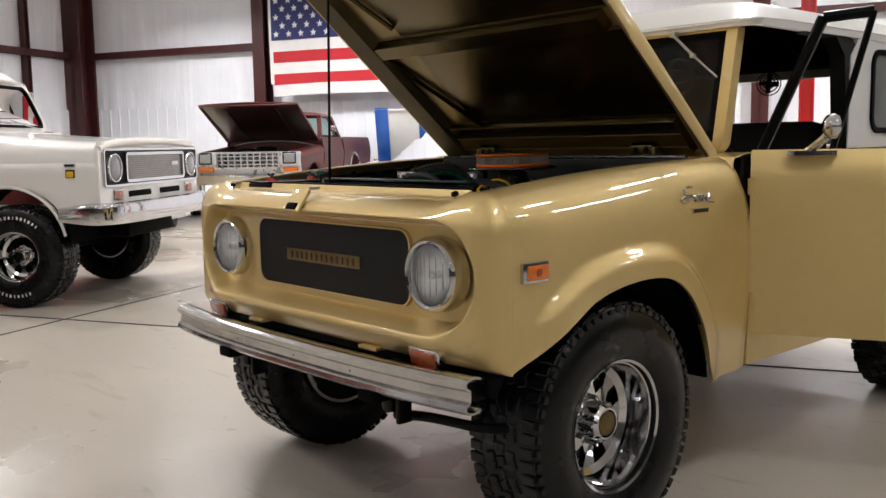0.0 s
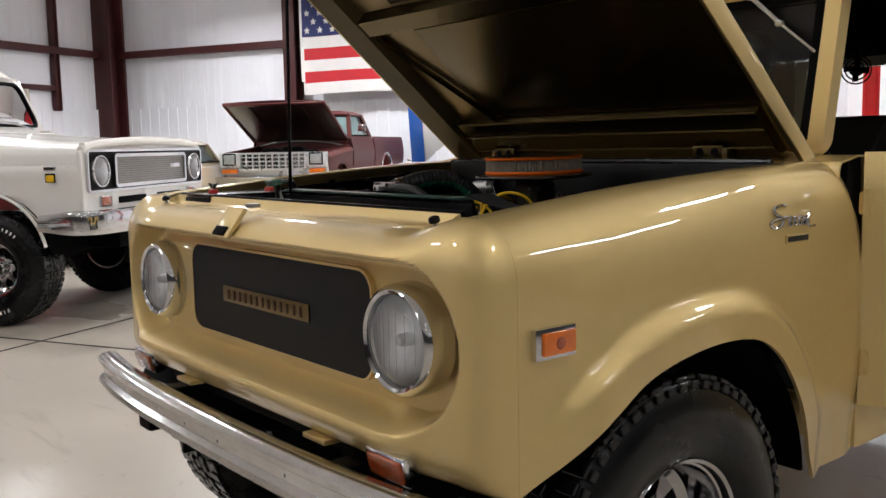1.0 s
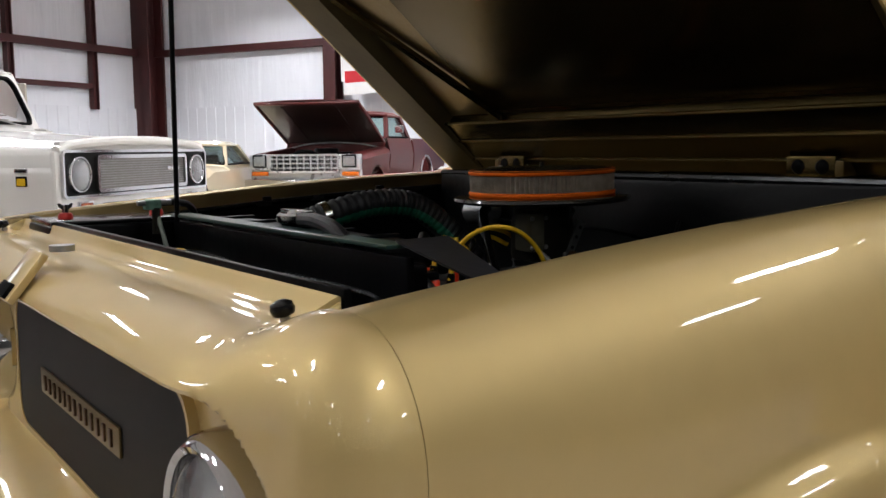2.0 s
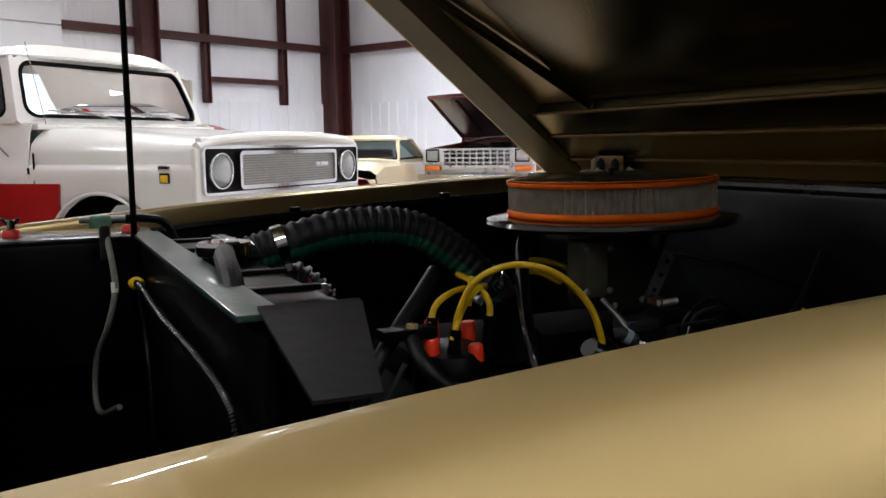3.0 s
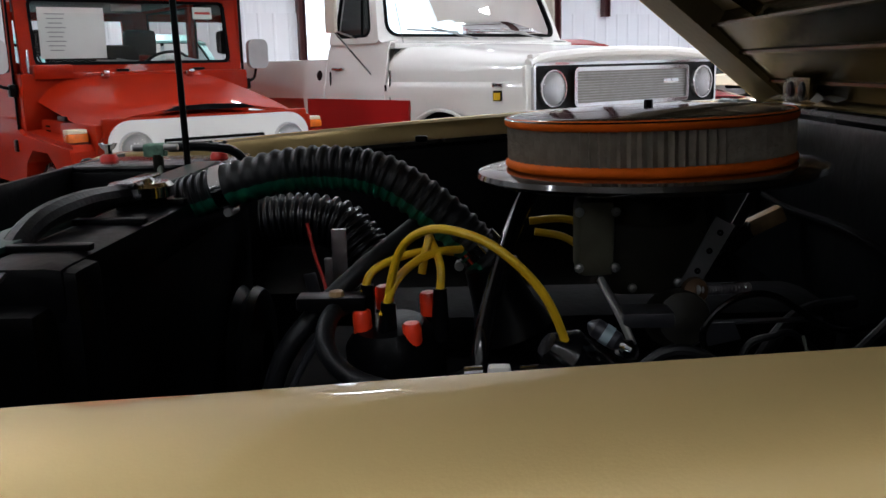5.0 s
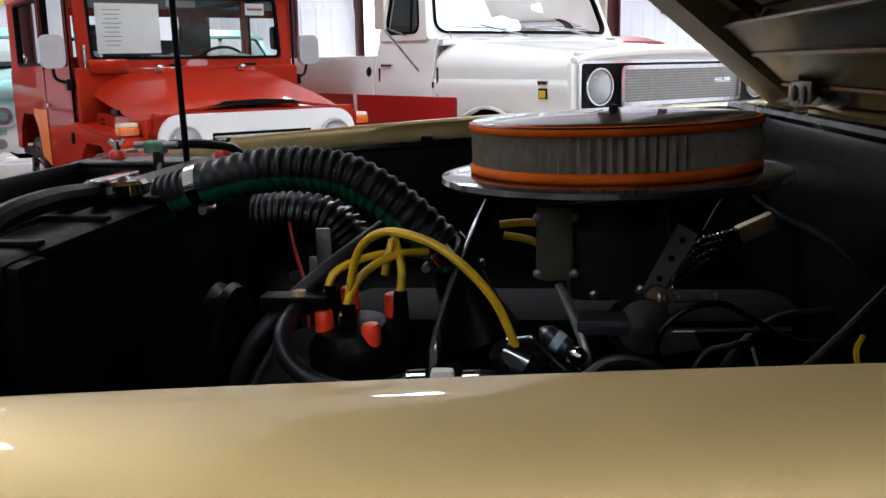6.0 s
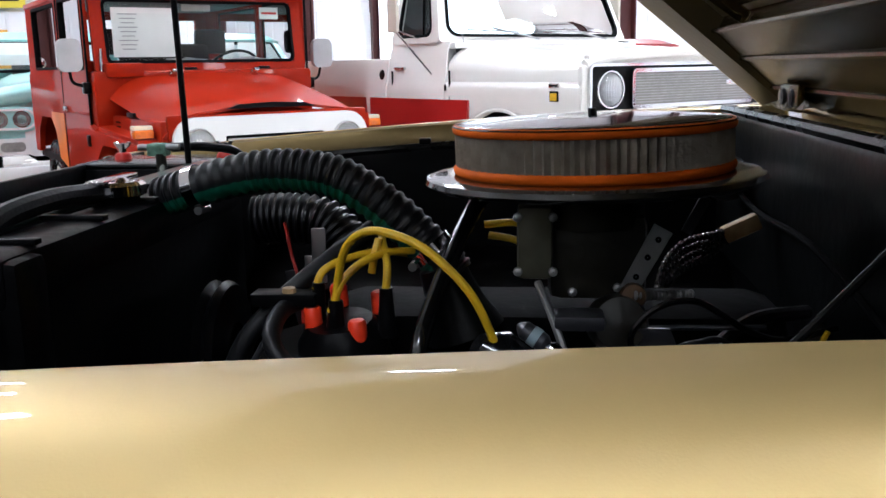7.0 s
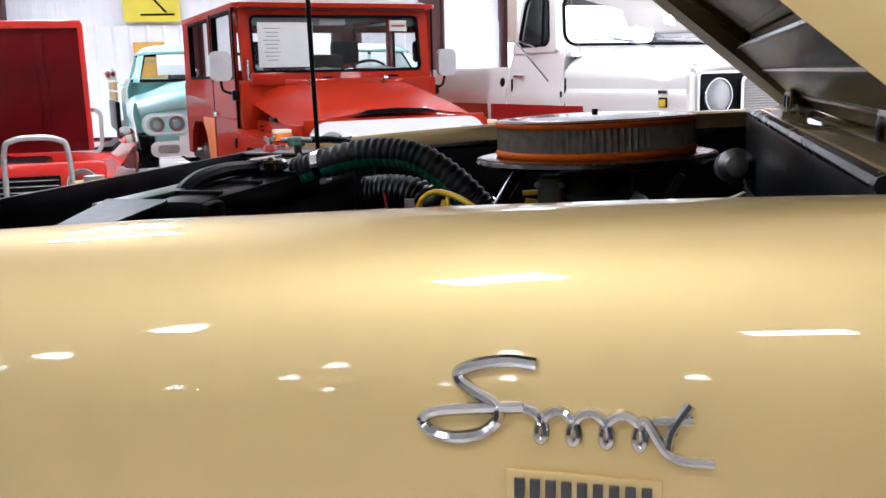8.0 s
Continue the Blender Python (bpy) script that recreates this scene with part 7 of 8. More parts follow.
    part("inner_mirror", boxed((0.0, 1.33, 1.735), (0.22, 0.02, 0.05), 0.01), WHITE_TOP, car)
    wipers(car, 1.19, 1.33, (0.12, 0.62), 0.3)
    for x in (-0.12, 0.44):
        part("wiper_boss", boxed((x, 1.17, 1.30), (0.09, 0.03, 0.02), 0.006), BLACK, car)
    # roof with a white rim
    rows = []
    for j in range(15):
        v = j / 14
        y = 1.16 + 2.24 * v
        rows.append([Vector((0.80 * a, y, 1.855 + 0.075 * (1 - abs(a) ** 5) ** 0.7 * (0.5 + 0.5 * ease(min(v, 1 - v) / 0.1)))) for a in [-1 + 2 * k / 18 for k in range(19)]])
    bm = bmesh.new()
    sheet(bm, rows)
    thick(part("roof", bm, WHITE_TOP, car, "white roof with a red gutter"), 0.03)
    part("gutter", ring_frame(bmesh.new(), 1.66, 2.28, 0.06, 0.05, 1.83, 1.865, "z", (0, 2.28)), RED, car)
    part("rear_panel", boxed((0, 3.39, 1.0), (1.6, 0.04, 0.7), 0.01), RED, car)
    part("rear_window_frame", ring_frame(bmesh.new(), 1.6, 0.6, 0.05, 0.12, 3.36, 3.40, "y", (0, 1.57)), RED, car)
    part("tub_floor", boxed((0, 2.1, 0.60), (1.6, 2.5, 0.06), 0.01), INTERIOR, car)
    interior(car, 1.75, 2.15, 0.42, 1.05, INTERIOR)
    part("headliner", boxed((0, 2.28, 1.825), (1.5, 2.1, 0.012), 0.004), CAB_DARK, car)
    for x in (-0.4, 0.4):
        part("headrest", boxed((x, 2.2, 1.52), (0.26, 0.1, 0.2), 0.04), INTERIOR, car)
    # white front panel with round lamps and a slotted mesh
    bm = prism(bmesh.new(), [(a, 0.858 + b) for a, b in rounded(1.30, 0.30, 0.14)], "y", -0.03, 0.02)
    g = part("grille_panel", bm, WHITE_TOP, car, "white grille panel with round lamps")
    part("grille_slot", boxed((0, -0.026, 0.825), (0.66, 0.02, 0.13), 0.02), BLACK_MATT, g)
    for k in range(3):
        part("grille_bar", boxed((0, -0.034, 0.785 + 0.04 * k), (0.64, 0.012, 0.012), 0.002), STEEL, g)
    for s in (-1, 1):
        lamp(g, s * 0.50, -0.035, 0.84, 0.088, CHROME)
    part("front_apron", boxed((0, 0.05, 0.76), (1.24, 0.06, 0.16), 0.02), RED, car)
    part("nose_panel", boxed((0, 0.035, 0.945), (1.34, 0.05, 0.16), 0.02), RED, car, "red panel above the grille")
    part("bumper", boxed((0, -0.16, 0.60), (1.5, 0.06, 0.13), 0.015), WHITE_TOP, car)
    part("chassis", boxed((0, 1.7, 0.52), (0.8, 3.2, 0.12), 0.02), BLACK_MATT, car)
    return car


# pale teal pickup with twin headlamps
def pickup_teal():
    car = thing("teal_pickup", facing(-7.7, -3.72, 36), "pale teal vintage pickup with white grille and wooden side boards", "pickup truck")
    def prof(y):
        k = ease(y / 1.3)
        return [(0.93, 0.85), (0.95, 0.98), (0.93, 1.08), (0.86, 1.12 + 0.02 * k), (0.74, 1.13 + 0.04 * k), (0.62, 1.16 + 0.05 * k), (0.45, 1.20 + 0.08 * k), (0.2, 1.225 + 0.09 * k), (0.0, 1.23 + 0.09 * k)]
    for s in (-1, 1):
        skin(car, "front_clip", [(y, zb, prof(y)) for y, zb in arch_cols(0.85, 0.42, 0.42, 0.02, 1.35, 0.60, 0.50)], 1, TEAL, s, "pale teal hood and fender")
        bm = bmesh.new()
        sheet(bm, [[Vector((s * x, y, z)) for y in (1.35, 1.6, 2.1, 2.45)] for x, z in ((0.88, 0.5), (0.92, 0.7), (0.93, 1.0), (0.92, 1.2), (0.86, 1.34), (0.78, 1.345))])
        thick(part("cab_side", bm, TEAL, car), 0.01, 0)
        # twin lamps in a pod above a white nacelle
        pod = part("lamp_pod", prism(bmesh.new(), [(s * 0.62 + a, 0.86 + b) for a, b in rounded(0.50, 0.24, 0.11)], "y", -0.05, 0.06), TEAL, car, "teal pod with two headlamps")
        part("pod_rim", ring_frame(bmesh.new(), 0.46, 0.20, 0.1, 0.02, -0.062, -0.04, "y", (s * 0.62, 0.86)), WHITE_TOP, pod)
        for dx in (-0.1, 0.1):
            lamp(pod, s * 0.62 + dx, -0.052, 0.86, 0.068, CHROME)
        nc = part("parking_lamp", prism(bmesh.new(), [(s * 0.62 + a, 0.60 + b) for a, b in rounded(0.36, 0.16, 0.07)], "y", -0.07, -0.02), WHITE_TOP, car, "white nacelle round a parking lamp")
        part("lens", prism(bmesh.new(), [(s * 0.62 + a, 0.60 + b) for a, b in rounded(0.22, 0.09, 0.04)], "y", -0.08, -0.05), STEEL, nc)
        tyre_wheel(car, s * 0.78, 0.85, s, 0.37, 0.2, "cap", 0.2)
        tyre_wheel(car, s * 0.78, 3.7, s, 0.37, 0.2, "cap", 0.2)
        bm = bmesh.new()
        box(bm, (s * 0.98, 3.6, 0.86), (0.06, 2.1, 0.4), 0.02)
        part("bed_side", bm, BLACK, car, "black bed side")
        for k in range(3):
            part("side_board", boxed((s * 0.98, 3.6, 1.13 + 0.13 * k), (0.03, 2.1, 0.11), 0.005), WOOD, car, "varnished wooden side board")
        mi = part("side_mirror", lathe(bmesh.new(), [(0.0005, 0.03), (0.05, 0.025), (0.065, 0.0), (0.0005, -0.006)], Matrix.Translation((s * 1.08, 1.45, 1.40)) @ turn_to((0, -1, 0)), 20), CHROME, car, "round chrome mirror")
        part("mirror_arm", tube(bmesh.new(), [(s * 1.07, 1.47, 1.38), (s * 1.0, 1.5, 1.30), (s * 0.92, 1.52, 1.24)], 0.01, 8, 4), CHROME, mi)
    part("nose_panel", boxed((0, 0.04, 0.86), (1.5, 0.10, 0.50), 0.04), TEAL, car)
    part("grille", prism(bmesh.new(), [(a, 0.66 + b) for a, b in rounded(1.0, 0.32, 0.08)], "y", -0.04, 0.0), WHITE_TOP, car, "white grille panel")
    part("bumper", boxed((0, -0.16, 0.33), (1.9, 0.08, 0.18), 0.03), WHITE_TOP, car, "white bumper")
    part("hood_nose", tube(bmesh.new(), [(-0.88, 0.05, 1.02), (-0.5, 0.0, 1.10), (0, -0.02, 1.13), (0.5, 0.0, 1.10), (0.88, 0.05, 1.02)], 0.09, 12, 5), TEAL, car)
    greenhouse(car, TEAL, 1.38, 1.62, 2.25, 2.45, 1.30, 1.63, 0.84, 0.74, 1.74)
    interior(car, 1.85, 2.2, 0.42, 1.02)
    for x in (-0.36, 0.05):
        part("price_sheet", boxed((x, 1.52, 1.50), (0.36, 0.004, 0.24), 0), PAPER, car, "white sheet behind the windscreen")
    part("cab_back", boxed((0, 2.46, 0.95), (1.7, 0.03, 0.8), 0.01), TEAL, car)
    part("bed_floor", boxed((0, 3.6, 0.72), (1.9, 2.1, 0.05), 0.01), BLACK, car)
    part("chassis", boxed((0, 2.4, 0.50), (0.8, 4.4, 0.14), 0.02), BLACK_MATT, car)
    return car


WOOD = mat("varnished_wood", (0.45, 0.27, 0.08), 0.4, 0, 0.25, 6, 0.1, 40)


def open_hood(car, material, under, hinge_y, hinge_z, half, length, angle):
    m = Matrix.Translation((0, hinge_y, hinge_z)) @ Matrix.Rotation(radians(-angle), 4, "X")
    rows = [[m @ Vector((half * a, -length * v, 0.03 * (1 - a * a) + 0.02 * math.sin(math.pi * v))) for a in [-1 + k / 8 for k in range(17)]] for v in [j / 10 for j in range(11)]]
    bm = bmesh.new()
    sheet(bm, rows)
    h = thick(part("hood", bm, material, car, "hood standing open"), 0.015, 1.0)
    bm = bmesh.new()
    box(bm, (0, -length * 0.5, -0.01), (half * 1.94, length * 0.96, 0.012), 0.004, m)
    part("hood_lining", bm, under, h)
    part("hood_rim", boxed((0, -length + 0.03, -0.02), (half * 2, 0.06, 0.03), 0.01, m), material, h)
    for s in (-1, 1):
        part("hood_edge", boxed((s * half * 0.985, -length * 0.5, -0.02), (0.04, length * 0.96, 0.03), 0.01, m), material, h)
        part("hood_rib", boxed((s * half * 0.5, -length * 0.5, -0.022), (0.06, length * 0.8, 0.02), 0.006, m), under, h)
    return h


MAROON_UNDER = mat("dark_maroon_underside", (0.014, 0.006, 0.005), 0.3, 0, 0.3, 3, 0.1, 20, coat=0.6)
ALLOY_TRIM = mat("bright_alloy_trim", (0.68, 0.70, 0.73), 0.28, 0.6, 0.08, 6, 0.05, 60)


# maroon pickup with its hood up
def pickup_maroon():
    car = thing("maroon_pickup", facing(-12.1, 6.7, -51.5) @ Matrix.Diagonal((1, 1, 1.10, 1)), "faded maroon pickup with bright grille and open hood", "pickup truck")
    for s in (-1, 1):
        def prof(y):
            k = 0.10 * min(1, y / 1.4)
            return [(0.98, 0.92), (1.0, 1.0 + k), (0.97, 1.05 + k), (0.90, 1.095 + k), (0.80, 1.10 + k), (0.78, 1.0), (0.78, 0.8)]
        skin(car, "front_fender", [(y, zb, prof(y)) for y, zb in arch_cols(0.85, 0.44, 0.45, 0.02, 1.4, 0.62, 0.55)], 1, MAROON, s)
        bm = bmesh.new()
        sheet(bm, [[Vector((s * x, y, z)) for y in (1.4, 2.0, 2.75)] for x, z in ((0.94, 0.6), (0.98, 0.85), (1.0, 1.06), (0.97, 1.2), (0.94, 1.325), (0.86, 1.33))])
        thick(part("cab_side", bm, MAROON, car), 0.01, 0)
        bm = bmesh.new()
        sheet(bm, [[Vector((s * x, y, z)) for x, z in ((0.95, zb), (0.99, max(zb, 0.9)), (1.0, 1.06), (0.98, 1.22), (0.95, 1.325), (0.9, 1.33))] for y, zb in ((2.8, 0.7), (3.2, 0.7), (3.3, 0.88), (3.6, 1.02), (3.9, 0.88), (4.0, 0.7), (5.0, 0.72))])
        thick(part("bed_side", bm, MAROON, car), 0.01, 0)
        part("arch_trim", tube(bmesh.new(), [(s * 1.0, 3.62 + 0.42 * math.cos(radians(a)), 0.59 + 0.44 * math.sin(radians(a))) for a in range(10, 171, 16)], 0.02, 6, 2), CHROME, car)
        for y in (0.85, 3.62):
            tyre_wheel(car, s * 0.82, y, s, 0.38, 0.24, "cap", 0.2)
        hb = part("lamp_housing", boxed((s * 0.79, -0.02, 0.97), (0.37, 0.08, 0.23), 0.02), ALLOY_TRIM, car, "square headlamp in a bright bezel")
        part("lens", boxed((s * 0.79, -0.06, 0.985), (0.20, 0.02, 0.14), 0.01), LENS_GREY, hb)
        part("lens_rim", ring_frame(bmesh.new(), 0.25, 0.19, 0.02, 0.022, -0.066, -0.05, "y", (s * 0.79, 0.985)), BLACK_MATT, hb)
        part("turn_lamp", boxed((s * 0.80, -0.03, 0.80), (0.28, 0.06, 0.065), 0.01), AMBER, car)
        part("mirror", boxed((s * 1.1, 1.62, 1.47), (0.16, 0.05, 0.12), 0.02), CHROME, car)
    g = part("grille", ring_frame(bmesh.new(), 1.22, 0.28, 0.02, 0.03, -0.07, 0.0, "y", (0, 0.95)), ALLOY_TRIM, car, "bright grille with square openings")
    part("grille_back", boxed((0, 0.01, 0.95), (1.2, 0.02, 0.26), 0), BLACK_MATT, g)
    for k in range(9):
        part("grille_bar", boxed((-0.48 + 0.12 * k, -0.05, 0.95), (0.018, 0.04, 0.25), 0.004), ALLOY_TRIM, g)
    for k in range(3):
        part("grille_bar", boxed((0, -0.052, 0.885 + 0.065 * k), (1.17, 0.04, 0.016), 0.004), ALLOY_TRIM, g)
    part("front_panel", boxed((0, 0.03, 0.90), (1.96, 0.06, 0.38), 0.03), ALLOY_TRIM, car, "bright front panel round the grille")
    part("bumper", boxed((0, -0.16, 0.64), (2.02, 0.1, 0.16), 0.03), CHROME, car)
    part("engine", boxed((0, 0.75, 0.86), (1.0, 0.9, 0.46), 0.08), BLACK, car)
    part("air_cleaner", lathe(bmesh.new(), [(0.0005, 0.09), (0.19, 0.085), (0.21, 0.07), (0.21, 0.0)], Matrix.Translation((0.05, 0.8, 1.09)), 24), BLACK, car)
    part("firewall", boxed((0, 1.32, 1.1), (1.56, 0.03, 0.32), 0.01), MAROON, car)
    part("inner_fender_apron", boxed((-0.6, 0.7, 1.0), (0.3, 1.1, 0.14), 0.05), BLACK, car)
    part("battery", boxed((0.6, 0.35, 1.02), (0.2, 0.26, 0.2), 0.015), BLACK, car)
    part("radiator", boxed((0, 0.14, 0.95), (1.3, 0.08, 0.24), 0.01), BLACK, car)
    part("cowl_strip", tube(bmesh.new(), [(-0.84, 1.30, 1.18), (-0.55, 1.26, 1.235), (-0.2, 1.24, 1.262), (0.2, 1.24, 1.262), (0.55, 1.26, 1.235), (0.84, 1.30, 1.18)], 0.012, 8, 5), STEEL, car, "bright strip along the cowl")
    part("bay_hose", tube(bmesh.new(), [(-0.3, 0.16, 1.06), (-0.25, 0.3, 1.12), (-0.1, 0.45, 1.12), (0.0, 0.6, 1.05)], 0.03, 8, 5), BLACK, car)
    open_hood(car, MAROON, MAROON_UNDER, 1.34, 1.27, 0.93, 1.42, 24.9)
    part("cowl", boxed((0, 1.44, 1.22), (1.8, 0.2, 0.16), 0.02), MAROON, car)
    greenhouse(car, MAROON, 1.52, 1.85, 2.55, 2.75, 1.33, 1.70, 0.92, 0.80, 1.78, tint=SMOKED_LIGHT)
    interior(car, 2.0, 2.5, 0.45, 0.95)
    part("tailgate", boxed((0, 5.0, 1.02), (1.84, 0.05, 0.6), 0.01), MAROON, car)
    part("cab_back", boxed((0, 2.78, 1.0), (1.8, 0.03, 0.65), 0.01), MAROON, car)
    part("chassis", boxed((0, 2.5, 0.55), (0.9, 4.6, 0.14), 0.02), BLACK_MATT, car)
    return car


LENS_GREY = mat("lamp_glass_grey", (0.55, 0.58, 0.6), 0.1, 0.6, 0.1, 20, 0.3, 120, coat=1.0)


# low saloon cars further back
def saloon(m, material, label, roof=1.33, hood_z=0.92, opened=False, L=4.6, half=0.88, name="saloon_car", under=None, hinge=1.4, flap=1.25, topless=False):
    car = thing(name, m, label, "car")
    def prof(y):
        if y < 1.45 or y > 3.5:
            k = ease(y / 0.5) if y < 2 else ease((L - y) / 0.5)
            z = hood_z - 0.1 + 0.1 * k
        else:
            z = hood_z + 0.02
        if opened and y < 1.45:
            return [(half, 0.6), (half + 0.01, 0.7), (half - 0.02, z - 0.06), (half - 0.1, z), (half - 0.2, z - 0.01), (half - 0.2, z - 0.12), (half - 0.2, z - 0.3)]
        return [(half, 0.6), (half + 0.01, 0.7), (half - 0.02, z - 0.06), (half - 0.1, z), (half - 0.3, z + 0.02), (0.3, z + 0.03), (0.0, z + 0.03)]
    for s in (-1, 1):
        st = arch_cols(0.85, 0.36, 0.34, 0.02, 1.44, 0.36, 0.26) + [(1.46, 0.26), (2.4, 0.26), (3.0, 0.26)] + arch_cols(3.5, 0.36, 0.34, 3.05, L, 0.26, 0.36)[1:]
        skin(car, "body_side", [(y, zb, prof(y)) for y, zb in st], 1, material, s)
        for y in (0.85, 3.5):
            tyre_wheel(car, s * (half - 0.13), y, s, 0.32, 0.18, "cap", 0.18)
        lamp(car, s * (half - 0.18), -0.02, 0.66, 0.085, CHROME)
        part("turn_lamp", boxed((s * (half - 0.2), -0.04, 0.47), (0.16, 0.05, 0.06), 0.01), AMBER, car)
    part("nose_panel", boxed((0, 0.02, 0.62), (2 * half - 0.06, 0.08, 0.36), 0.04), material, car)
    g = part("grille", boxed((0, -0.025, 0.64), (2 * half - 0.62, 0.02, 0.16), 0.02), BLACK, car)
    for k in range(4):
        part("grille_bar", boxed((0, -0.04, 0.585 + 0.036 * k), (2 * half - 0.64, 0.012, 0.009), 0.002), CHROME, g)
    part("bumper", boxed((0, -0.10, 0.42), (2 * half, 0.09, 0.11), 0.03), CHROME, car)
    if topless:
        part("windscreen_frame", ring_frame(bmesh.new(), 2 * half - 0.3, 0.36, 0.08, 0.03, 1.56, 1.60, "y", (0, hood_z + 0.2), None, 0.5), CHROME, car)
        part("cockpit_rim", ring_frame(bmesh.new(), 2 * half - 0.2, 1.5, 0.1, 0.08, hood_z + 0.02, hood_z + 0.06, "z", (0, 2.4)), INTERIOR, car)
    else:
        greenhouse(car, material, 1.5, 1.95, 2.75, 3.3, hood_z + 0.02, roof - 0.08, half - 0.06, half - 0.18, roof, pw=0.05, tint=SMOKED)
    interior(car, 2.0, 2.5, 0.4, 0.75, INTERIOR)
    part("underbody", boxed((0, L / 2, 0.3), (2 * half - 0.2, L - 0.4, 0.1), 0.02), BLACK_MATT, car)
    if opened:
        part("engine", boxed((0, 0.75, 0.62), (0.8, 0.8, 0.3), 0.06), BLACK, car)
        part("front_crossbar", boxed((0, 0.08, hood_z - 0.06), (2 * half - 0.3, 0.12, 0.06), 0.02), material, car)
        part("chrome_lip", boxed((0, 0.0, hood_z - 0.055), (2 * half - 0.1, 0.03, 0.03), 0.01), CHROME, car)
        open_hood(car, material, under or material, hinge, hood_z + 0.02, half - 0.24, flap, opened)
        part("door_mirror", lathe(bmesh.new(), [(0.0005, 0.04), (0.05, 0.03), (0.07, 0.0), (0.0005, -0.01)], Matrix.Translation((half + 0.02, 1.55, hood_z + 0.16)) @ turn_to((0, -1, 0)), 20), CHROME, car, "round chrome mirror")
    return car


# red darkened so the raised hood's underside carries its shade in the colour
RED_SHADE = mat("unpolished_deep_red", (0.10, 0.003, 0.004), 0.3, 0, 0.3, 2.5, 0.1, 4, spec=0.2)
pickup_white()
offroader_red()
pickup_teal()
pickup_maroon()
saloon(facing(-11.28, 3.88, -36), CREAM, "cream vintage saloon with chrome bumper", 1.43, 1.02, half=0.78, L=3.9, name="cream_saloon")
saloon(facing(-8.4, 3.1, 40), RED_DARK, "deep red low car parked behind the pickup", 1.55, 0.98, name="red_car")
saloon(facing(-15.5, 5.2, 10), NAVY, "navy blue saloon parked by the wall", 1.42, 0.98, name="navy_saloon")
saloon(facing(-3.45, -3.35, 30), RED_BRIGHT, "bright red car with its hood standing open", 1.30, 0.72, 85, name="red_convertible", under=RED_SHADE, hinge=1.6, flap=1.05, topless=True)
STRIPED = saloon(facing(-13.1, 11.0, -46), WHITE_TOP, "white car with blue stripes and open hood", 1.32, 0.9, 70, name="striped_car", under=WHITE_TOP)
BLUE_STRIPE = mat("blue_stripe_paint", (0.02, 0.12, 0.5), 0.3, 0, 0.05, 3, coat=0.8)
m = Matrix.Translation((0, 1.4, 0.92)) @ Matrix.Rotation(radians(-70), 4, "X")
for x in (-0.50, 0.50):
    for z in (-0.04, 0.066):
        part("hood_stripe", boxed((x, -0.63, z), (0.30, 1.26, 0.006), 0.002, m), BLUE_STRIPE, STRIPED, "blue stripe along the hood")

# ---- walls' fittings and loose things ----
FLAG_RED = mat("flag_red", (0.55, 0.02, 0.03), 0.7, 0, 0.06, 3, 0.1, 20)
FLAG_WHITE = mat("flag_white", (0.80, 0.79, 0.78), 0.7, 0, 0.04, 3, 0.1, 20)
FLAG_BLUE = mat("flag_blue", (0.02, 0.03, 0.13), 0.7, 0, 0.08, 3, 0.1, 20)


def wall_flag():
    """A large striped flag hung flat on the back wall; local x runs along the wall, z up, -y faces the hall."""
    S, Wd, x0, bottom = 0.262, 5.6, 0.10, 2.50
    c = hall(6.12, 0.42)
    t = thing("flag", Matrix.Translation((c.x, c.y, 0)) @ HALL_TURN, "large red, white and blue flag hung on the back wall", "flag")
    def cloth(x, z, off):
        return Vector((x, off + 0.02 * math.sin(x * 2.3 + z) + 0.015 * math.sin(x * 5.1 + 1.3 * z), z + 0.03 * math.sin(x * 0.9) * (1 if z < 3 else 0.3)))
    def strip(xa, xb, za, zb, off, material, name):
        bm = bmesh.new()
        n = max(2, int((xb - xa) / 0.12))
        sheet(bm, [[cloth(xa + (xb - xa) * k / n, z, off) for k in range(n + 1)] for z in (za, (za + zb) / 2, zb)])
        return thick(part(name, bm, material, t, ""), 0.003)
    for k in range(12):
        z = bottom + S * k
        strip(x0 if k else 0.06, Wd, z, z + S, -0.03 - 0.0002 * k, FLAG_WHITE if k % 2 == 0 else FLAG_RED, "stripe")
    strip(0.0, x0, bottom + 0.3, bottom + S * 12, -0.034, FLAG_WHITE, "hem")
    zc = bottom + S * 5
    canton = strip(x0 - 0.03, x0 + 1.90, zc, bottom + S * 12, -0.045, FLAG_BLUE, "canton")
    for r in range(9):
        for k in range(6 if r % 2 == 0 else 5):
            x, z = x0 + 0.11 + 0.33 * (k + (0 if r % 2 == 0 else 0.5)), zc + 0.14 + 0.195 * r
            pts = []
            for i in range(10):
                rr = 0.085 if i % 2 == 0 else 0.036
                a = math.pi / 2 + math.pi * i / 5
                pts.append((x + rr * math.cos(a), z + rr * math.sin(a)))
            y = cloth(x, z, -0.05).y
            part("star", prism(bmesh.new(), pts, "y", y - 0.012, y - 0.004), FLAG_WHITE, canton, "", 0)
    return t


wall_flag()


def wall_sign(b, z, w, h, material, label, bars):
    c = hall(0.16, b)
    t = thing("wall_sign", Matrix.Translation((c.x, c.y, z)) @ HALL_TURN @ Matrix.Rotation(radians(90), 4, "Z"), label, "sign")
    part("board", boxed((0, 0, 0), (w, 0.02, h), 0.006), material, t)
    for p, q, m in bars:
        part("print_bar", rod(bmesh.new(), (p[0], -0.012, p[1]), (q[0], -0.012, q[1]), 0.018, n=6), m, t)
    return t


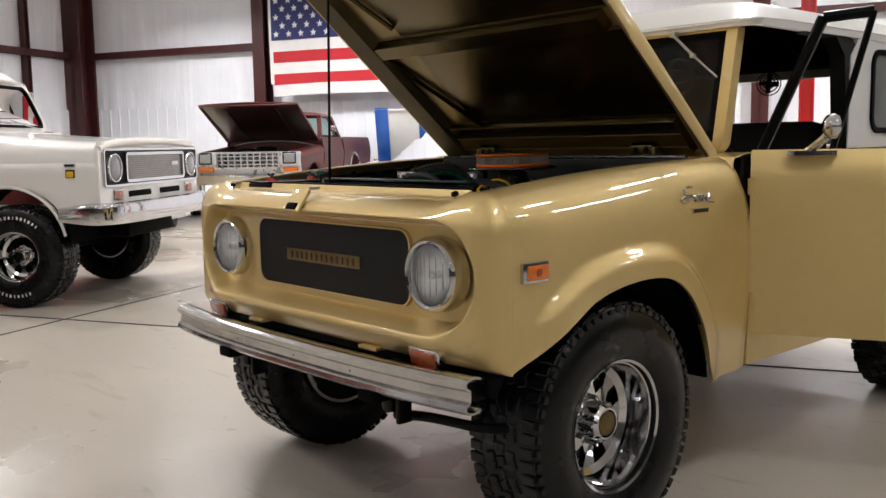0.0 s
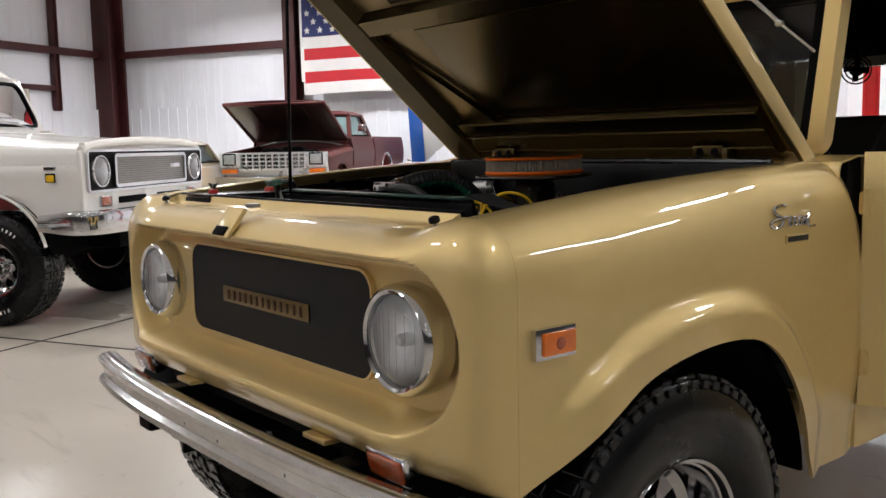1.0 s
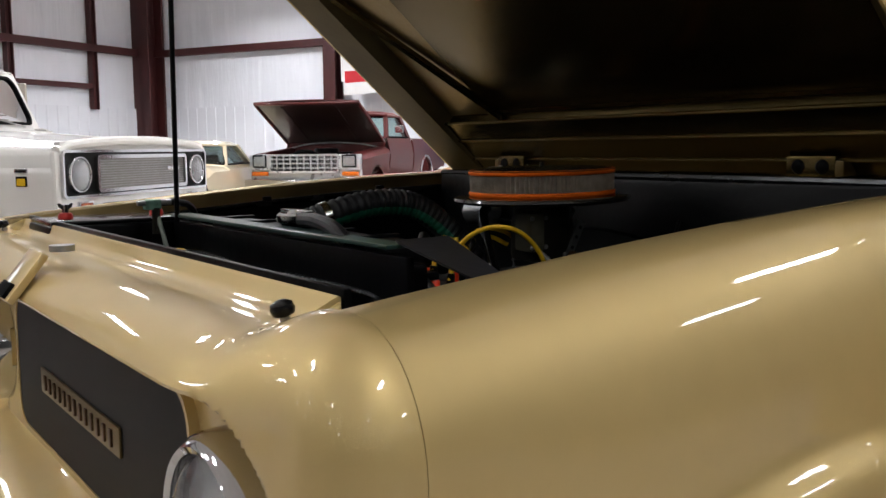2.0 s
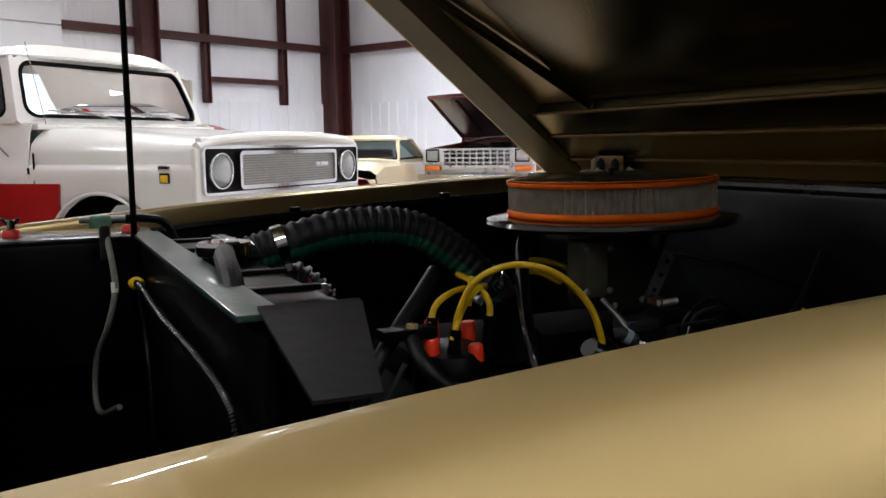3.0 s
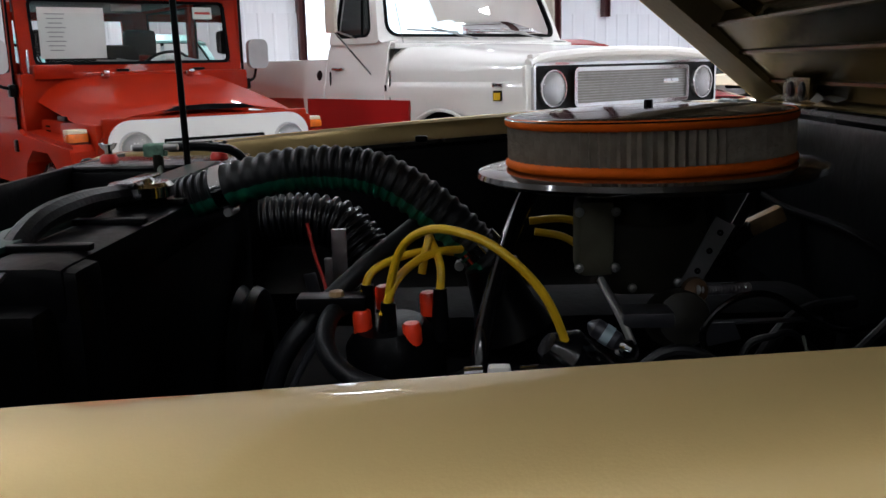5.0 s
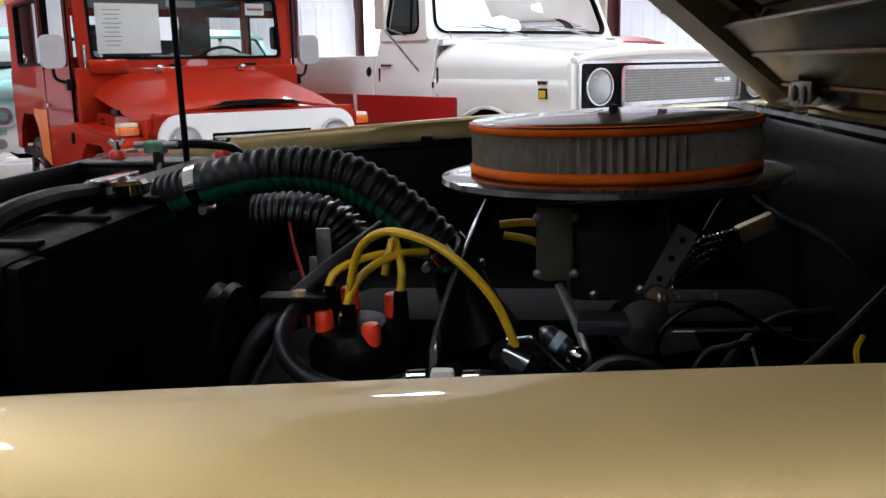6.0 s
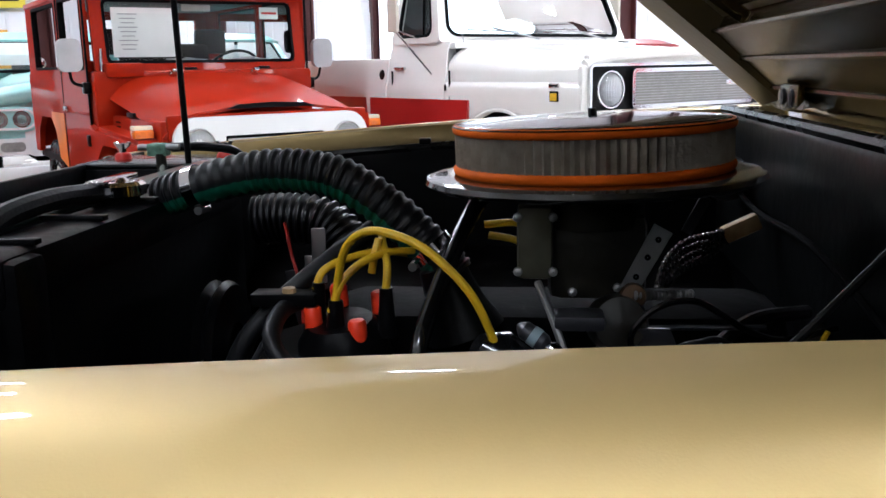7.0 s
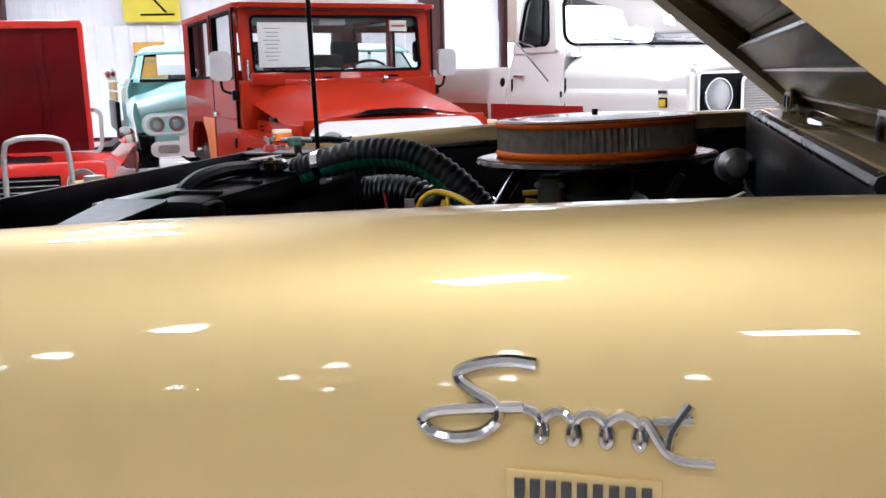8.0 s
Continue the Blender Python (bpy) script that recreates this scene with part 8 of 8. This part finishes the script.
wall_sign(18.1, 2.90, 1.0, 0.98, YELLOW_SIGN, "yellow banner with a dark diagonal line on the wall", [((-0.25, 0.25), (0.25, -0.32), BLACK), ((-0.2, -0.36), (0.4, -0.36), BLACK), ((-0.4, 0.38), (0.1, 0.40), INK)])
wall_sign(18.2, 1.6, 0.55, 0.9, ORANGE_SIGN, "orange-yellow board on the wall", [((-0.15, 0.2), (0.15, 0.2), INK), ((-0.15, 0.1), (0.1, 0.1), INK)])

# sectional door, raised: its lowest white panels show above the opening
for k in range(3):
    c = hall(0.16, (DOOR0 + DOOR1) / 2)
    obj(f"door_panel_{k + 1}", boxed((0, 0, DOORH + 0.02 + 0.5 * k), (0.05, DOOR1 - DOOR0, 0.48), 0.01, Matrix.Translation((c.x, c.y, 0.25)) @ HALL_TURN), PANEL, None, "white sectional door panel, raised", 30, category="door", kind="structure")


def lift_post():
    t = thing("lift_post", Matrix.Translation((-4.65, 12.6, FLOOR)) @ HALL_TURN, "bright red steel post of a vehicle lift", "vehicle lift")
    bm = boxed((0, 0, 2.0), (0.22, 0.03, 4.0), 0.006)
    for s in (-1, 1):
        box(bm, (s * 0.1, -0.07, 2.0), (0.03, 0.14, 4.0), 0.006)
    part("column", bm, POST_RED, t)
    part("base_plate", boxed((0, -0.05, 0.01), (0.45, 0.45, 0.02), 0.004), POST_RED, t)
    part("carriage", boxed((0, -0.1, 0.5), (0.26, 0.16, 0.5), 0.01), BLACK, t)
    part("arm", boxed((0.5, -0.2, 0.3), (0.9, 0.1, 0.1), 0.01), POST_RED, t)


lift_post()


def chrome_hoop():
    """A bent steel tube stand in front of the red car."""
    t = thing("tube_stand", Matrix.Translation((-3.41, -2.77, FLOOR)) @ Matrix.Rotation(radians(113), 4, "Z"), "bent grey steel tube stand", "stand")
    part("hoop", tube(bmesh.new(), [(-0.195, 0, 0.0), (-0.195, 0, 0.5), (-0.185, 0, 0.89), (-0.13, 0, 0.965), (0, 0, 0.98), (0.13, 0, 0.965), (0.185, 0, 0.89), (0.195, 0, 0.5), (0.195, 0, 0.0)], 0.017, 12, 6), STEEL, t)
    for s in (-1, 1):
        part("foot", boxed((s * 0.195, 0, 0.012), (0.07, 0.4, 0.024), 0.006), STEEL, t)


chrome_hoop()
